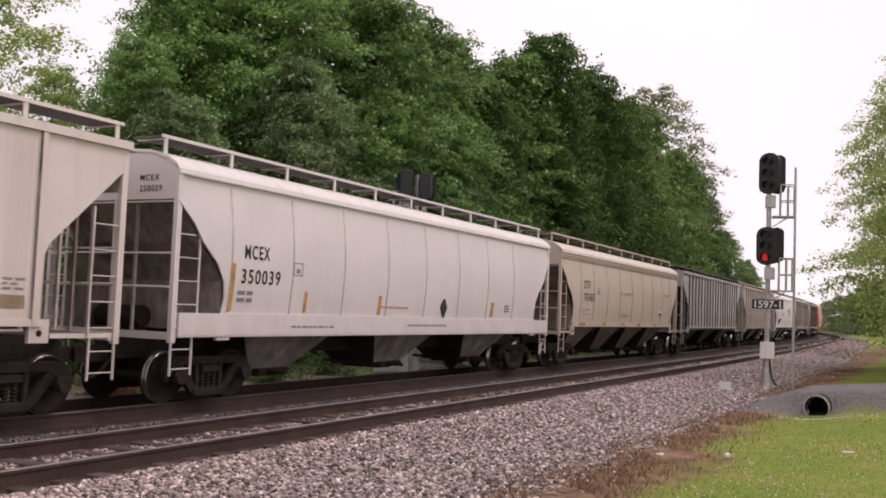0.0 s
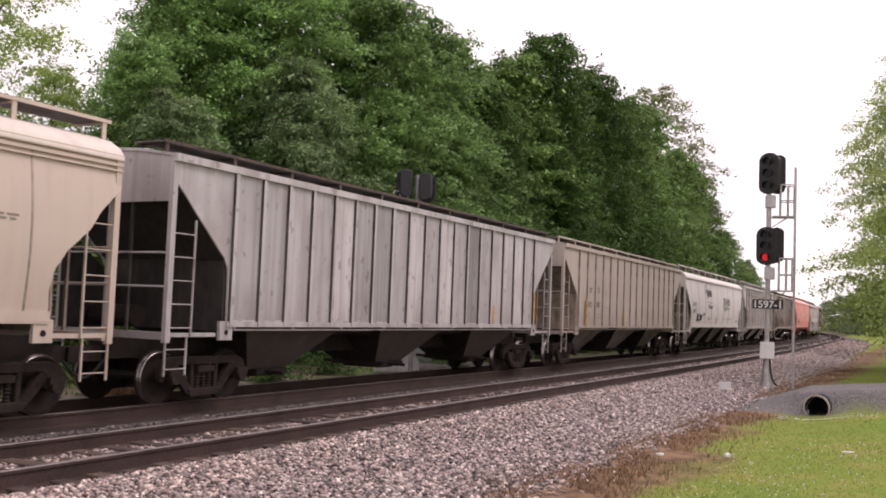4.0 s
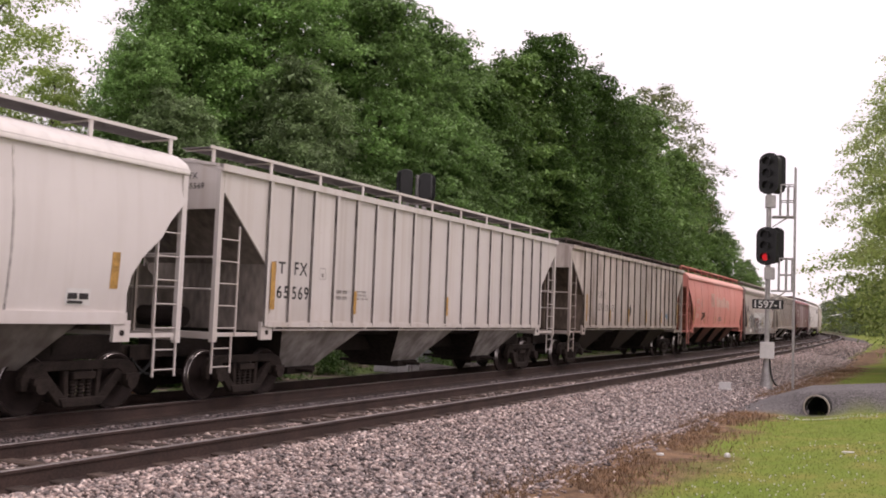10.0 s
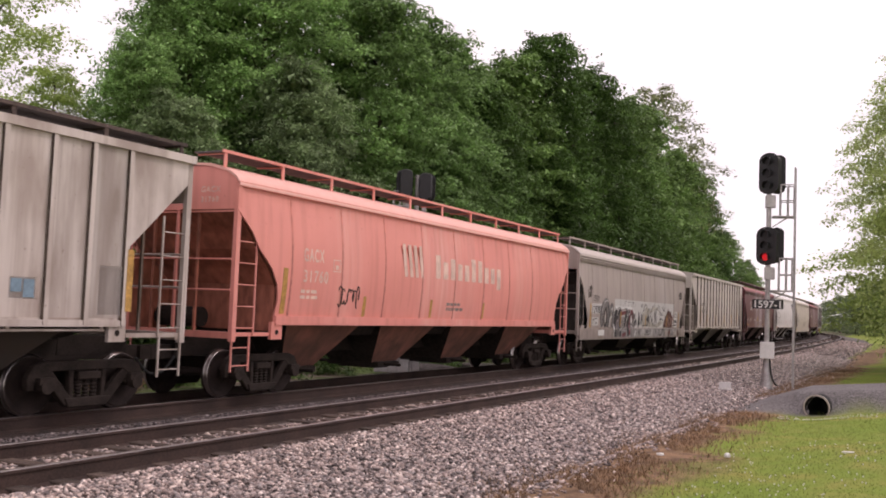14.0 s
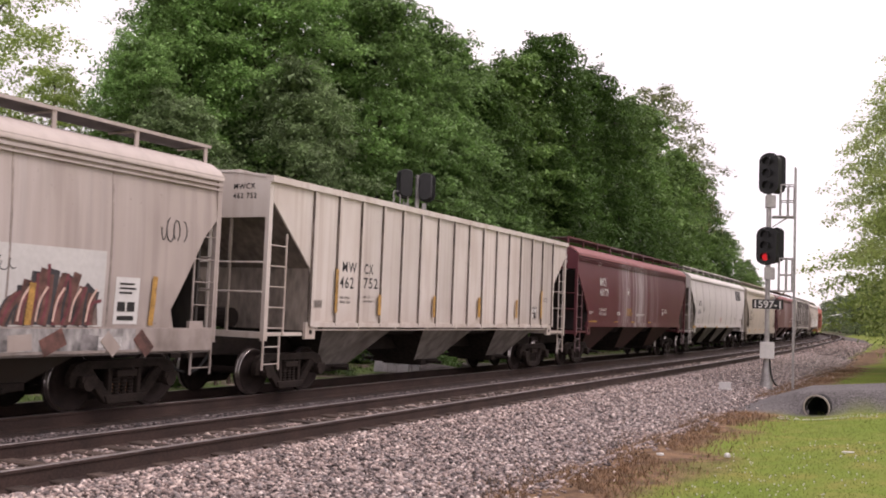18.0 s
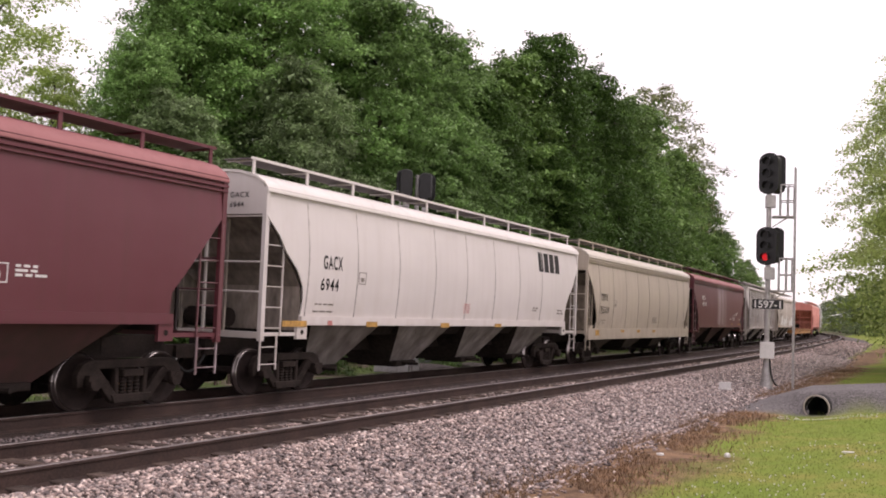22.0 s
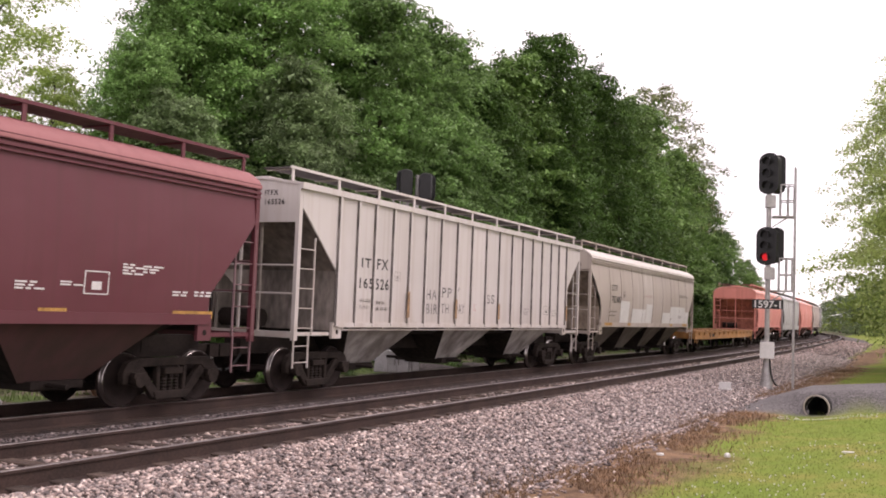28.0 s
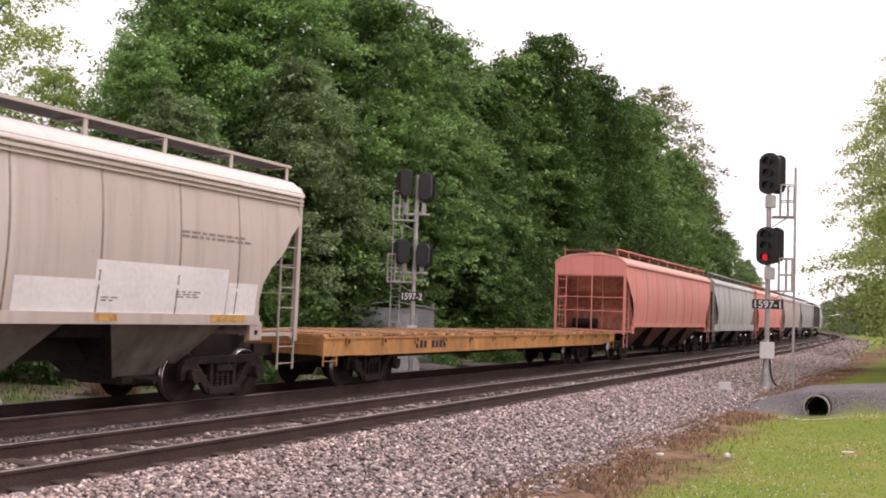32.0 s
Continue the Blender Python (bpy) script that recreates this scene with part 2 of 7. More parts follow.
    "rubber": mat("black_hose_rubber", (0.012, 0.012, 0.012), 0.8),
    "hay": mat("dry_brown_brush", (0.50, 0.32, 0.20), 0.95, 0.0, 0.35, 2.0, 20, 0.5, island=0.35),
}
for _n, _c in (("white", (0.53, 0.49, 0.47)), ("beige", (0.36, 0.30, 0.25)), ("sand", (0.42, 0.375, 0.31)), ("tan", (0.29, 0.24, 0.20)), ("drab", (0.33, 0.285, 0.255)), ("orange", (0.62, 0.225, 0.185)), ("dull", (0.25, 0.25, 0.24)), ("grey", (0.2, 0.2, 0.2)), ("maroon", (0.14, 0.036, 0.038)), ("streaked", (0.14, 0.036, 0.038)), ("pale", (0.34, 0.32, 0.31)), ("cream", (0.36, 0.31, 0.27)), ("worn_white", (0.32, 0.31, 0.30))):
    M["seam_" + _n] = mat("weld_seam_" + _n, tuple(c * 1.12 for c in _c), 0.8, 0, 0.35, 1.5, 14, 0.1, (1, 1, 0.5))
# undersides of each car: dusty hoppers; slope sheets, bolster webs coloured darker for shade
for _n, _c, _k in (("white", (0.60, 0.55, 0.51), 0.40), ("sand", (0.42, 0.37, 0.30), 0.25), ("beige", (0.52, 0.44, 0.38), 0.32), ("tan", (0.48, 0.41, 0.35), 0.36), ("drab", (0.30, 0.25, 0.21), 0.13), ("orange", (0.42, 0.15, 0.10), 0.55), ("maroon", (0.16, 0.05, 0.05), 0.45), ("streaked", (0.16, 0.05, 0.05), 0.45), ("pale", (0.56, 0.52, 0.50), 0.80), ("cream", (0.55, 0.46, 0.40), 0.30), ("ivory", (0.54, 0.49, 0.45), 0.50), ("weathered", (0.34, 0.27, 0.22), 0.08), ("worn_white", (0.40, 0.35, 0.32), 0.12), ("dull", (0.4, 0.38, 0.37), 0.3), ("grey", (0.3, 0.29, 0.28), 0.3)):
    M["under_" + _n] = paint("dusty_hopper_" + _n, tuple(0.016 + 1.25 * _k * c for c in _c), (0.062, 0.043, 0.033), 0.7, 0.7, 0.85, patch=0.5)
    # slope and web colours hold the shade inside the open ends
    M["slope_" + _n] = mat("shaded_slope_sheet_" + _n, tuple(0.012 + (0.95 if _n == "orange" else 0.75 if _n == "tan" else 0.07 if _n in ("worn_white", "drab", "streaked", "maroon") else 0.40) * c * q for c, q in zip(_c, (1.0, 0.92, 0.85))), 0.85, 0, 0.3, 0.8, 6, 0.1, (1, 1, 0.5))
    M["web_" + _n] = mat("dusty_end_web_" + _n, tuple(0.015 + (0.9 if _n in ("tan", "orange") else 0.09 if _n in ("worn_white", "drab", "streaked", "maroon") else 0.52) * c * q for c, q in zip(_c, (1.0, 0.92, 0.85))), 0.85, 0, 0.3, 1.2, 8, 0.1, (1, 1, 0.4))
for _n, _o in (("dusty", "tan"), ("streaky", "drab")):
    for _k in ("under_", "slope_", "web_", "seam_"):
        M[_k + _n] = M[_k + _o]
# roof copies of the paints, lightened to put the sky's light into their colour
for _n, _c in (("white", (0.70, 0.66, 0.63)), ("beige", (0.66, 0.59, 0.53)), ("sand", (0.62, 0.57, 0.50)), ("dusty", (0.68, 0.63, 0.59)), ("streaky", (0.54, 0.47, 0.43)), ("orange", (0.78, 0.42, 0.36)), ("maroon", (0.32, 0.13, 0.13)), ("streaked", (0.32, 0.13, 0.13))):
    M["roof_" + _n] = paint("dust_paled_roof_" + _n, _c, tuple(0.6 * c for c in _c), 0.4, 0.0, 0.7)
M["seam_streaky"] = mat("weld_seam_streaky", (0.385, 0.325, 0.295), 0.8, 0, 0.3, 1.5, 14, 0.1, (1, 1, 0.5))
# hopper slopes and belly: grime and the shade underneath in one dark colour
M["hopper_shade"] = mat("shaded_hopper_slope", (0.034, 0.026, 0.022), 0.8, 0, 0.4, 1.0, 10, 0.1, spec=0.25)
M["rust_rail"] = mat("rust_brown_walkway", (0.10, 0.07, 0.06), 0.85, 0, 0.35, 2.0, 20, 0.1)
# rib side faces: their shade put into a colour of its own
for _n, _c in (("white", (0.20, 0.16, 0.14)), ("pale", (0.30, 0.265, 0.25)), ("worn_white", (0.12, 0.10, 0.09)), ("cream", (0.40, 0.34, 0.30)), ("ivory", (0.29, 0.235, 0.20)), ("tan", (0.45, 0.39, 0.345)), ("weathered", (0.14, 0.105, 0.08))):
    M["edge_" + _n] = mat("shaded_rib_edge_" + _n, _c, 0.85, 0, 0.4, 1.2, 12, 0.1, (1, 1, 0.3))
M["pale_patch"] = mat("pale_repaint", (0.60, 0.585, 0.57), 0.7, 0, 0.06, 1.0, 12, 0.05)
M["white_patch"] = mat("white_repaint", (0.70, 0.685, 0.67), 0.6, 0, 0.08, 1.0, 12, 0.05)
M["pale_red"] = mat("nearly_worn_off_red_stencil", (0.55, 0.40, 0.36), 0.8, 0, 0.3)
M["notice_blue"] = mat("faded_blue_print", (0.20, 0.30, 0.38), 0.7, 0, 0.2, 4.0, 20, 0.0)
M["stained"] = mat("brown_stained_ballast", (0.165, 0.130, 0.112), 0.95, 0.0, 0.45, 7.0, 34, 1.0, bump_dist=0.05)
# brown ballast, its colour deepened for the shadow under the train
M["shaded_bed"] = mat("shaded_brown_ballast", (0.060, 0.036, 0.028), 0.9, 0.0, 0.4, 5.0, 34, 1.0, bump_dist=0.05)
# crushed stone: every stone takes one of several greys and pinks
_t = M["stone"].node_tree
_b = _t.nodes["Principled BSDF"]
_g, _r = _t.nodes.new("ShaderNodeNewGeometry"), _t.nodes.new("ShaderNodeValToRGB")
_r.color_ramp.elements[0].color, _r.color_ramp.elements[1].color = (0.055, 0.046, 0.046, 1), (0.80, 0.72, 0.68, 1)
for _p, _c in ((0.22, (0.135, 0.115, 0.115, 1)), (0.45, (0.30, 0.235, 0.215, 1)), (0.62, (0.27, 0.25, 0.25, 1)), (0.8, (0.47, 0.385, 0.355, 1)), (0.93, (0.60, 0.51, 0.47, 1))):
    _r.color_ramp.elements.new(_p).color = _c
_t.links.new(_g.outputs["Random Per Island"], _r.inputs[0])
# broad drifts of tan and of grey stone
_n, _x = _t.nodes.new("ShaderNodeTexNoise"), _t.nodes.new("ShaderNodeMix")
_n.inputs["Scale"].default_value, _n.inputs["Detail"].default_value = 0.8, 3
_x.data_type, _x.blend_type = "RGBA", "MULTIPLY"
_x.inputs[0].default_value = 1.0
_y = _t.nodes.new("ShaderNodeMix")
_y.data_type = "RGBA"
_y.inputs[6].default_value, _y.inputs[7].default_value = (0.95, 0.99, 1.02, 1), (1.22, 1.07, 0.97, 1)
_t.links.new(_n.outputs[0], _y.inputs[0])
_t.links.new(_r.outputs[0], _x.inputs[6])
_t.links.new(_y.outputs[2], _x.inputs[7])
_t.links.new(_x.outputs[2], _b.inputs["Base Color"])
M["stone_dark"] = M["stone"].copy()
M["stone_dark"].name = "sooty_ballast_stone"
for _e in next(n for n in M["stone_dark"].node_tree.nodes if n.type == "VALTORGB").color_ramp.elements:
    _e.color = (0.42 * _e.color[0], 0.42 * _e.color[1], 0.44 * _e.color[2], 1)
M["weed"] = mat("weed_blade", (0.135, 0.195, 0.050), 0.8, 0.0, 0.3, 0.6, 6.0, 0.0, island=0.45)
M["sill_smear"] = mat("smeared_grey_paint", (0.43, 0.405, 0.395), 0.75, 0, 0.4, 2.2, 9, 0.1, (1, 1, 0.5))
M["wash_mauve"] = mat("mauve_spray_wash", (0.36, 0.29, 0.29), 0.7, 0, 0.45, 1.8, 8, 0.0)
M["wash_tan"] = mat("tan_spray_wash", (0.54, 0.50, 0.44), 0.7, 0, 0.25, 1.8, 8, 0.0)
M["wash_brown"] = mat("brown_spray_wash", (0.27, 0.20, 0.175), 0.7, 0, 0.45, 1.8, 8, 0.0)
M["paint_dark"] = mat("dark_spray_paint", (0.05, 0.045, 0.05), 0.6, 0, 0.3, 2.0, 9)
M["paint_rust"] = mat("brown_red_spray_paint", (0.17, 0.075, 0.06), 0.6, 0, 0.35, 2.0, 9)
M["paint_wine"] = mat("wine_spray_paint", (0.20, 0.05, 0.06), 0.6, 0, 0.3, 2.0, 9)
M["paint_grey"] = mat("grey_spray_paint", (0.235, 0.215, 0.215), 0.6, 0, 0.4, 2.0, 9)
M["paint_pale"] = mat("pale_spray_paint", (0.62, 0.60, 0.58), 0.6, 0, 0.2, 2.0, 9)


def leafy(name, color, island=0.34, glow=0.36, var=0.35):
    """A leaf that lets light through."""
    m = mat(name, color, 0.5, 0, var, 0.30, 2.0, 0.0, island=island, spec=0.3)
    t = m.node_tree
    b = t.nodes["Principled BSDF"]
    tr, mx = t.nodes.new("ShaderNodeBsdfTranslucent"), t.nodes.new("ShaderNodeMixShader")
    src = b.inputs["Base Color"].links[0].from_socket
    t.links.new(src, tr.inputs[0])
    mx.inputs[0].default_value = glow
    t.links.new(b.outputs[0], mx.inputs[1])
    t.links.new(tr.outputs[0], mx.inputs[2])
    t.links.new(mx.outputs[0], t.nodes["Material Output"].inputs[0])
    return m


M["leaf"] = leafy("dark_green_leaf", (0.250, 0.420, 0.140))
M["leaf_d"] = leafy("mid_green_leaf", (0.225, 0.375, 0.110))
M["leaf_b"] = leafy("bright_green_leaf", (0.315, 0.525, 0.175))
M["leaf_v"] = leafy("vine_green_leaf", (0.112, 0.215, 0.052))
M["leaf_y"] = leafy("yellow_green_leaf", (0.56, 0.66, 0.27), 0.25, 0.6, 0.15)
M["leaf_l"] = leafy("light_green_leaf", (0.42, 0.55, 0.16), 0.35, 0.55, 0.2)
# far trees: distance haze put into a paler leaf colour
M["leaf_f"] = leafy("far_hazy_leaf", (0.30, 0.40, 0.19))
M["leaf_g"] = leafy("grey_green_leaf", (0.290, 0.405, 0.190))
M["leaf_p"] = leafy("pale_thin_leaf", (0.300, 0.336, 0.156), 0.4)


def ground_material():
    """Lawn with a band of dead grass beside the ballast and a dark gravel track across it."""
    m = bpy.data.materials.new("lawn_and_verge")
    m.use_nodes = True
    t = m.node_tree
    b = t.nodes["Principled BSDF"]
    b.inputs["Roughness"].default_value = 0.95
    b.inputs["Specular IOR Level"].default_value = 0.2
    tc = t.nodes.new("ShaderNodeTexCoord")
    sep = t.nodes.new("ShaderNodeSeparateXYZ")
    t.links.new(tc.outputs["Object"], sep.inputs[0])

    def noise_(scale, detail=5):
        n = t.nodes.new("ShaderNodeTexNoise")
        n.inputs["Scale"].default_value, n.inputs["Detail"].default_value = scale, detail
        t.links.new(tc.outputs["Object"], n.inputs["Vector"])
        return n.outputs[0]

    def rng_(v, a, c, lo=0.0, hi=1.0):
        r = t.nodes.new("ShaderNodeMapRange")
        r.interpolation_type = "SMOOTHSTEP"
        for i, x in enumerate((a, c, lo, hi)):
            r.inputs[i + 1].default_value = x
        t.links.new(v, r.inputs[0])
        return r.outputs[0]

    def op(kind, a, c):
        n = t.nodes.new("ShaderNodeMath")
        n.operation = kind
        for i, x in enumerate((a, c)):
            if isinstance(x, float):
                n.inputs[i].default_value = x
            else:
                t.links.new(x, n.inputs[i])
        return n.outputs[0]

    def mix_(f, c1, c2):
        n = t.nodes.new("ShaderNodeMix")
        n.data_type = "RGBA"
        t.links.new(f, n.inputs[0])
        for i, c in ((6, c1), (7, c2)):
            if isinstance(c, tuple):
                n.inputs[i].default_value = (*c, 1)
            else:
                t.links.new(c, n.inputs[i])
        return n.outputs[2]

    fine, mid = noise_(22.0), noise_(1.1)
    lawn = mix_(rng_(mid, 0.42, 0.72), (0.205, 0.268, 0.044), (0.33, 0.285, 0.085))
    lawn = mix_(rng_(noise_(0.32), 0.40, 0.62, 0.0, 0.6), lawn, (0.165, 0.250, 0.034))
    lawn = mix_(rng_(fine, 0.40, 0.70, 0.0, 0.35), lawn, (0.17, 0.23, 0.045))
    dead = mix_(rng_(noise_(3.5), 0.32, 0.66), (0.31, 0.195, 0.115), (0.135, 0.085, 0.055))
    grit = mix_(rng_(fine, 0.3, 0.7), (0.235, 0.218, 0.218), (0.115, 0.106, 0.105))
    wob = op("MULTIPLY", op("SUBTRACT", noise_(0.45), 0.5), 3.2)
    wx = op("ADD", sep.outputs[0], wob)
    band = op("MULTIPLY", rng_(wx, -5.6, -5.2), rng_(wx, -3.9, -2.9, 1.0, 0.0))
    c = mix_(band, lawn, dead)
    soil = mix_(rng_(noise_(2.6), 0.35, 0.65), (0.22, 0.175, 0.145), (0.10, 0.075, 0.058))
    soil = mix_(rng_(noise_(0.9), 0.46, 0.58), soil, (0.085, 0.125, 0.038))
    c = mix_(rng_(wx, -16.6, -17.6), c, soil)
    wy = op("ADD", sep.outputs[1], op("MULTIPLY", wob, 0.5))
    road = op("MULTIPLY", op("MULTIPLY", rng_(wy, 24.9, 25.7), rng_(wy, 28.8, 30.4, 1.0, 0.0)), rng_(sep.outputs[0], -6.5, -5.5))
    c = mix_(road, c, grit)
    t.links.new(c, b.inputs["Base Color"])
    bp = t.nodes.new("ShaderNodeBump")
    bp.inputs["Strength"].default_value, bp.inputs["Distance"].default_value = 0.9, 0.05
    t.links.new(fine, bp.inputs["Height"])
    t.links.new(bp.outputs[0], b.inputs["Normal"])
    return m


M["grass"] = ground_material()
lamp = bpy.data.materials.new("red_signal_lamp")
lamp.use_nodes = True
lamp.node_tree.nodes["Principled BSDF"].inputs["Base Color"].default_value = (0.5, 0.01, 0.01, 1)
lamp.node_tree.nodes["Principled BSDF"].inputs["Emission Color"].default_value = (1, 0.02, 0.03, 1)
lamp.node_tree.nodes["Principled BSDF"].inputs["Emission Strength"].default_value = 0.4
M["red_lamp"] = lamp


# ---- the line of the tracks ----
BEND = ((-40, 0.0), (-39, -0.00012), (20, -0.00012), (60, -0.00089), (100, 0.00019), (150, -0.0019), (420, -0.0003), (430, 0.0))
SPACING = 3.62
TS = np.arange(-400.0, 620.0, 1.0)
_k = np.interp(TS, [b[0] for b in BEND], [b[1] for b in BEND])
TH = np.concatenate([[0], np.cumsum((_k[1:] + _k[:-1]) / 2)])
_i = int(np.argmin(abs(TS - 20)))
TH = TH - TH[_i]
_sx, _sy = np.sin(TH), np.cos(TH)
TX = np.concatenate([[0], np.cumsum((_sx[1:] + _sx[:-1]) / 2)])
TY = np.concatenate([[0], np.cumsum((_sy[1:] + _sy[:-1]) / 2)])
TX = TX - TX[_i] - 12.94
TY = TY - TY[_i] + 20.0


def line(s, u=0.0):
    """The place and heading at s metres along the far track, u metres to its right (towards the viewer)."""
    h = np.interp(s, TS, TH)
    return np.interp(s, TS, TX) + u * np.cos(h), np.interp(s, TS, TY) - u * np.sin(h), h


def ground_z(x, y):
    """Height of the earth at a place, above the rail heads."""
    u = x - np.interp(y, TY, TX) - SPACING
    z = np.interp(u, [-60, -14, -10, 3.8, 4.5, 6.2, 9.0, 13.0, 45.0], [0.1, -0.50, -0.62, -0.62, -0.46, -0.42, -0.14, 0.10, 0.5])
    edge = np.clip((y - 25.45 + 0.9 * np.clip((-3.2 - x) / 1.2, 0, 1)) / (0.7 + 2.4 * np.clip((-3.2 - x) / 1.2, 0, 1)), 0, 1)
    berm = 0.52 * edge * edge * (3 - 2 * edge) * np.clip((32.0 - y) / 3, 0, 1) * np.clip((u - 4.6) / 1.6, 0, 1) * np.clip((16 - u) / 5, 0, 1)
    berm = berm - 0.12 * np.exp(-(((x + 2.6) / 0.8) ** 2) - ((y - 24.7) / 1.1) ** 2)
    return z + berm + 0.04 * np.sin(x * 0.9 + 0.3 * y) * np.cos(y * 0.6) * np.clip((abs(u) - 5) / 3, 0, 1)


# ---- building helpers ----
def box(bm, x, y, z, sx, sy, sz, m=None):
    mm = Matrix.Translation((x, y, z)) @ Matrix.Diagonal((sx, sy, sz, 1))
    return bmesh.ops.create_cube(bm, size=1.0, matrix=(m @ mm) if m else mm)["verts"]


def rod(bm, a, b, r, n=6):
    a, b = Vector(a), Vector(b)
    d = b - a
    mm = Matrix.Translation((a + b) / 2) @ d.to_track_quat("Z", "Y").to_matrix().to_4x4()
    return bmesh.ops.create_cone(bm, cap_ends=True, segments=n, radius1=r, radius2=r, depth=d.length, matrix=mm)["verts"]


def prism(bm, pts, lo, hi, axis="x"):
    """A closed block: the outline pts carried from lo to hi along an axis. The outline is (y, z) for x, (x, z) for y, (x, y) for z."""
    def p(q, w):
        return {"x": (w, q[0], q[1]), "y": (q[0], w, q[1]), "z": (q[0], q[1], w)}[axis]
    a = [bm.verts.new(p(q, lo)) for q in pts]
    b = [bm.verts.new(p(q, hi)) for q in pts]
    bm.faces.new(a)
    bm.faces.new(b[::-1])
    n = len(pts)
    for i in range(n):
        bm.faces.new((a[i], b[i], b[(i + 1) % n], a[(i + 1) % n]))


def frustum(bm, y, z1, z0, top, bottom, dy=0.0):
    """A tapered trough from a rectangle (half x, half y) at z1 to a smaller one at z0, shifted by dy."""
    v = []
    for (hx, hy), z, off in ((top, z1, 0), (bottom, z0, dy)):
        v.append([bm.verts.new((sx * hx, y + off + sy * hy, z)) for sx, sy in ((1, 1), (-1, 1), (-1, -1), (1, -1))])
    bm.faces.new(v[0])
    bm.faces.new(v[1][::-1])
    for i in range(4):
        j = (i + 1) % 4
        bm.faces.new((v[0][i], v[1][i], v[1][j], v[0][j]))


def shell(bm, rows, off):
    """A thin closed skin over a grid of points; off is the way to its inner side."""
    off = Vector(off)
    g = [[(bm.verts.new(p), bm.verts.new(Vector(p) + off)) for p in r] for r in rows]
    nr, nc = len(g), len(g[0])
    for i in range(nr - 1):
        for j in range(nc - 1):
            for k in (0, 1):
                q = (g[i][j][k], g[i][j + 1][k], g[i + 1][j + 1][k], g[i + 1][j][k])
                bm.faces.new(q if k == 0 else q[::-1])
    rim = [g[0][j] for j in range(nc)] + [g[i][-1] for i in range(1, nr)] + [g[-1][j] for j in range(nc - 2, -1, -1)] + [g[i][0] for i in range(nr - 2, 0, -1)]
    for i in range(len(rim)):
        a, b = rim[i], rim[(i + 1) % len(rim)]
        bm.faces.new((a[0], a[1], b[1], b[0]))


def finish(bm, name, material, smooth=False):
    bmesh.ops.recalc_face_normals(bm, faces=bm.faces)
    if smooth:
        for e in bm.edges:
            if len(e.link_faces) == 2 and e.calc_face_angle(0.0) > 0.7:
                e.smooth = False
    me = bpy.data.meshes.new(name)
    bm.to_mesh(me)
    bm.free()
    for m in material if isinstance(material, (list, tuple)) else (material,):
        me.materials.append(m)
    if smooth:
        for p in me.polygons:
            p.use_smooth = True
    return me


def part(name, bm, material, parent, label="", smooth=False):
    me = bm if isinstance(bm, bpy.types.Mesh) else finish(bm, name, material, smooth)
    ob = new(name, me)
    ob.parent = parent
    if label:
        ob["label"] = label
    return ob


def thing(name, m, label, category, group="", kind=""):
    ob = new(name)
    ob.empty_display_size = 0.2
    ob.matrix_world = m
    return tagged(ob, label, category, group, kind)


def raw(name, verts, faces, material, smooth=False):
    me = bpy.data.meshes.new(name)
    me.from_pydata(verts, [], faces)
    me.materials.append(material)
    if smooth:
        me.polygons.foreach_set("use_smooth", [True] * len(me.polygons))
    me.update()
    return me


def quads(name, v, material):
    """A mesh of loose four-cornered pieces from an array of shape (n, 4, 3)."""
    n = len(v)
    me = bpy.data.meshes.new(name)
    me.vertices.add(n * 4)
    me.vertices.foreach_set("co", v.reshape(-1).astype(np.float32))
    me.loops.add(n * 4)
    me.loops.foreach_set("vertex_index", np.arange(n * 4, dtype=np.int32))
    me.polygons.add(n)
    me.polygons.foreach_set("loop_start", np.arange(0, n * 4, 4, dtype=np.int32))
    me.polygons.foreach_set("loop_total", np.full(n, 4, dtype=np.int32))
    me.materials.append(material)
    me.update(calc_edges=True)
    return me


def glyphs(text, size, spacing=1.0, extrude=0.0):
    """The outline mesh of a word in the built-in font, and its width."""
    cu = bpy.data.curves.new("word", "FONT")
    cu.body, cu.size, cu.extrude, cu.space_character, cu.offset = text, size, extrude, spacing, 0.016 * size
    ob = bpy.data.objects.new("word", cu)
    me = bpy.data.meshes.new_from_object(ob)
    bpy.data.objects.remove(ob)
    xs = [v.co.x for v in me.vertices]
    return me, (max(xs) - min(xs) if xs else 0)


# ---- ground, ballast, tracks ----
CULVERT = (-2.62, 25.85, -0.24, 0.30)


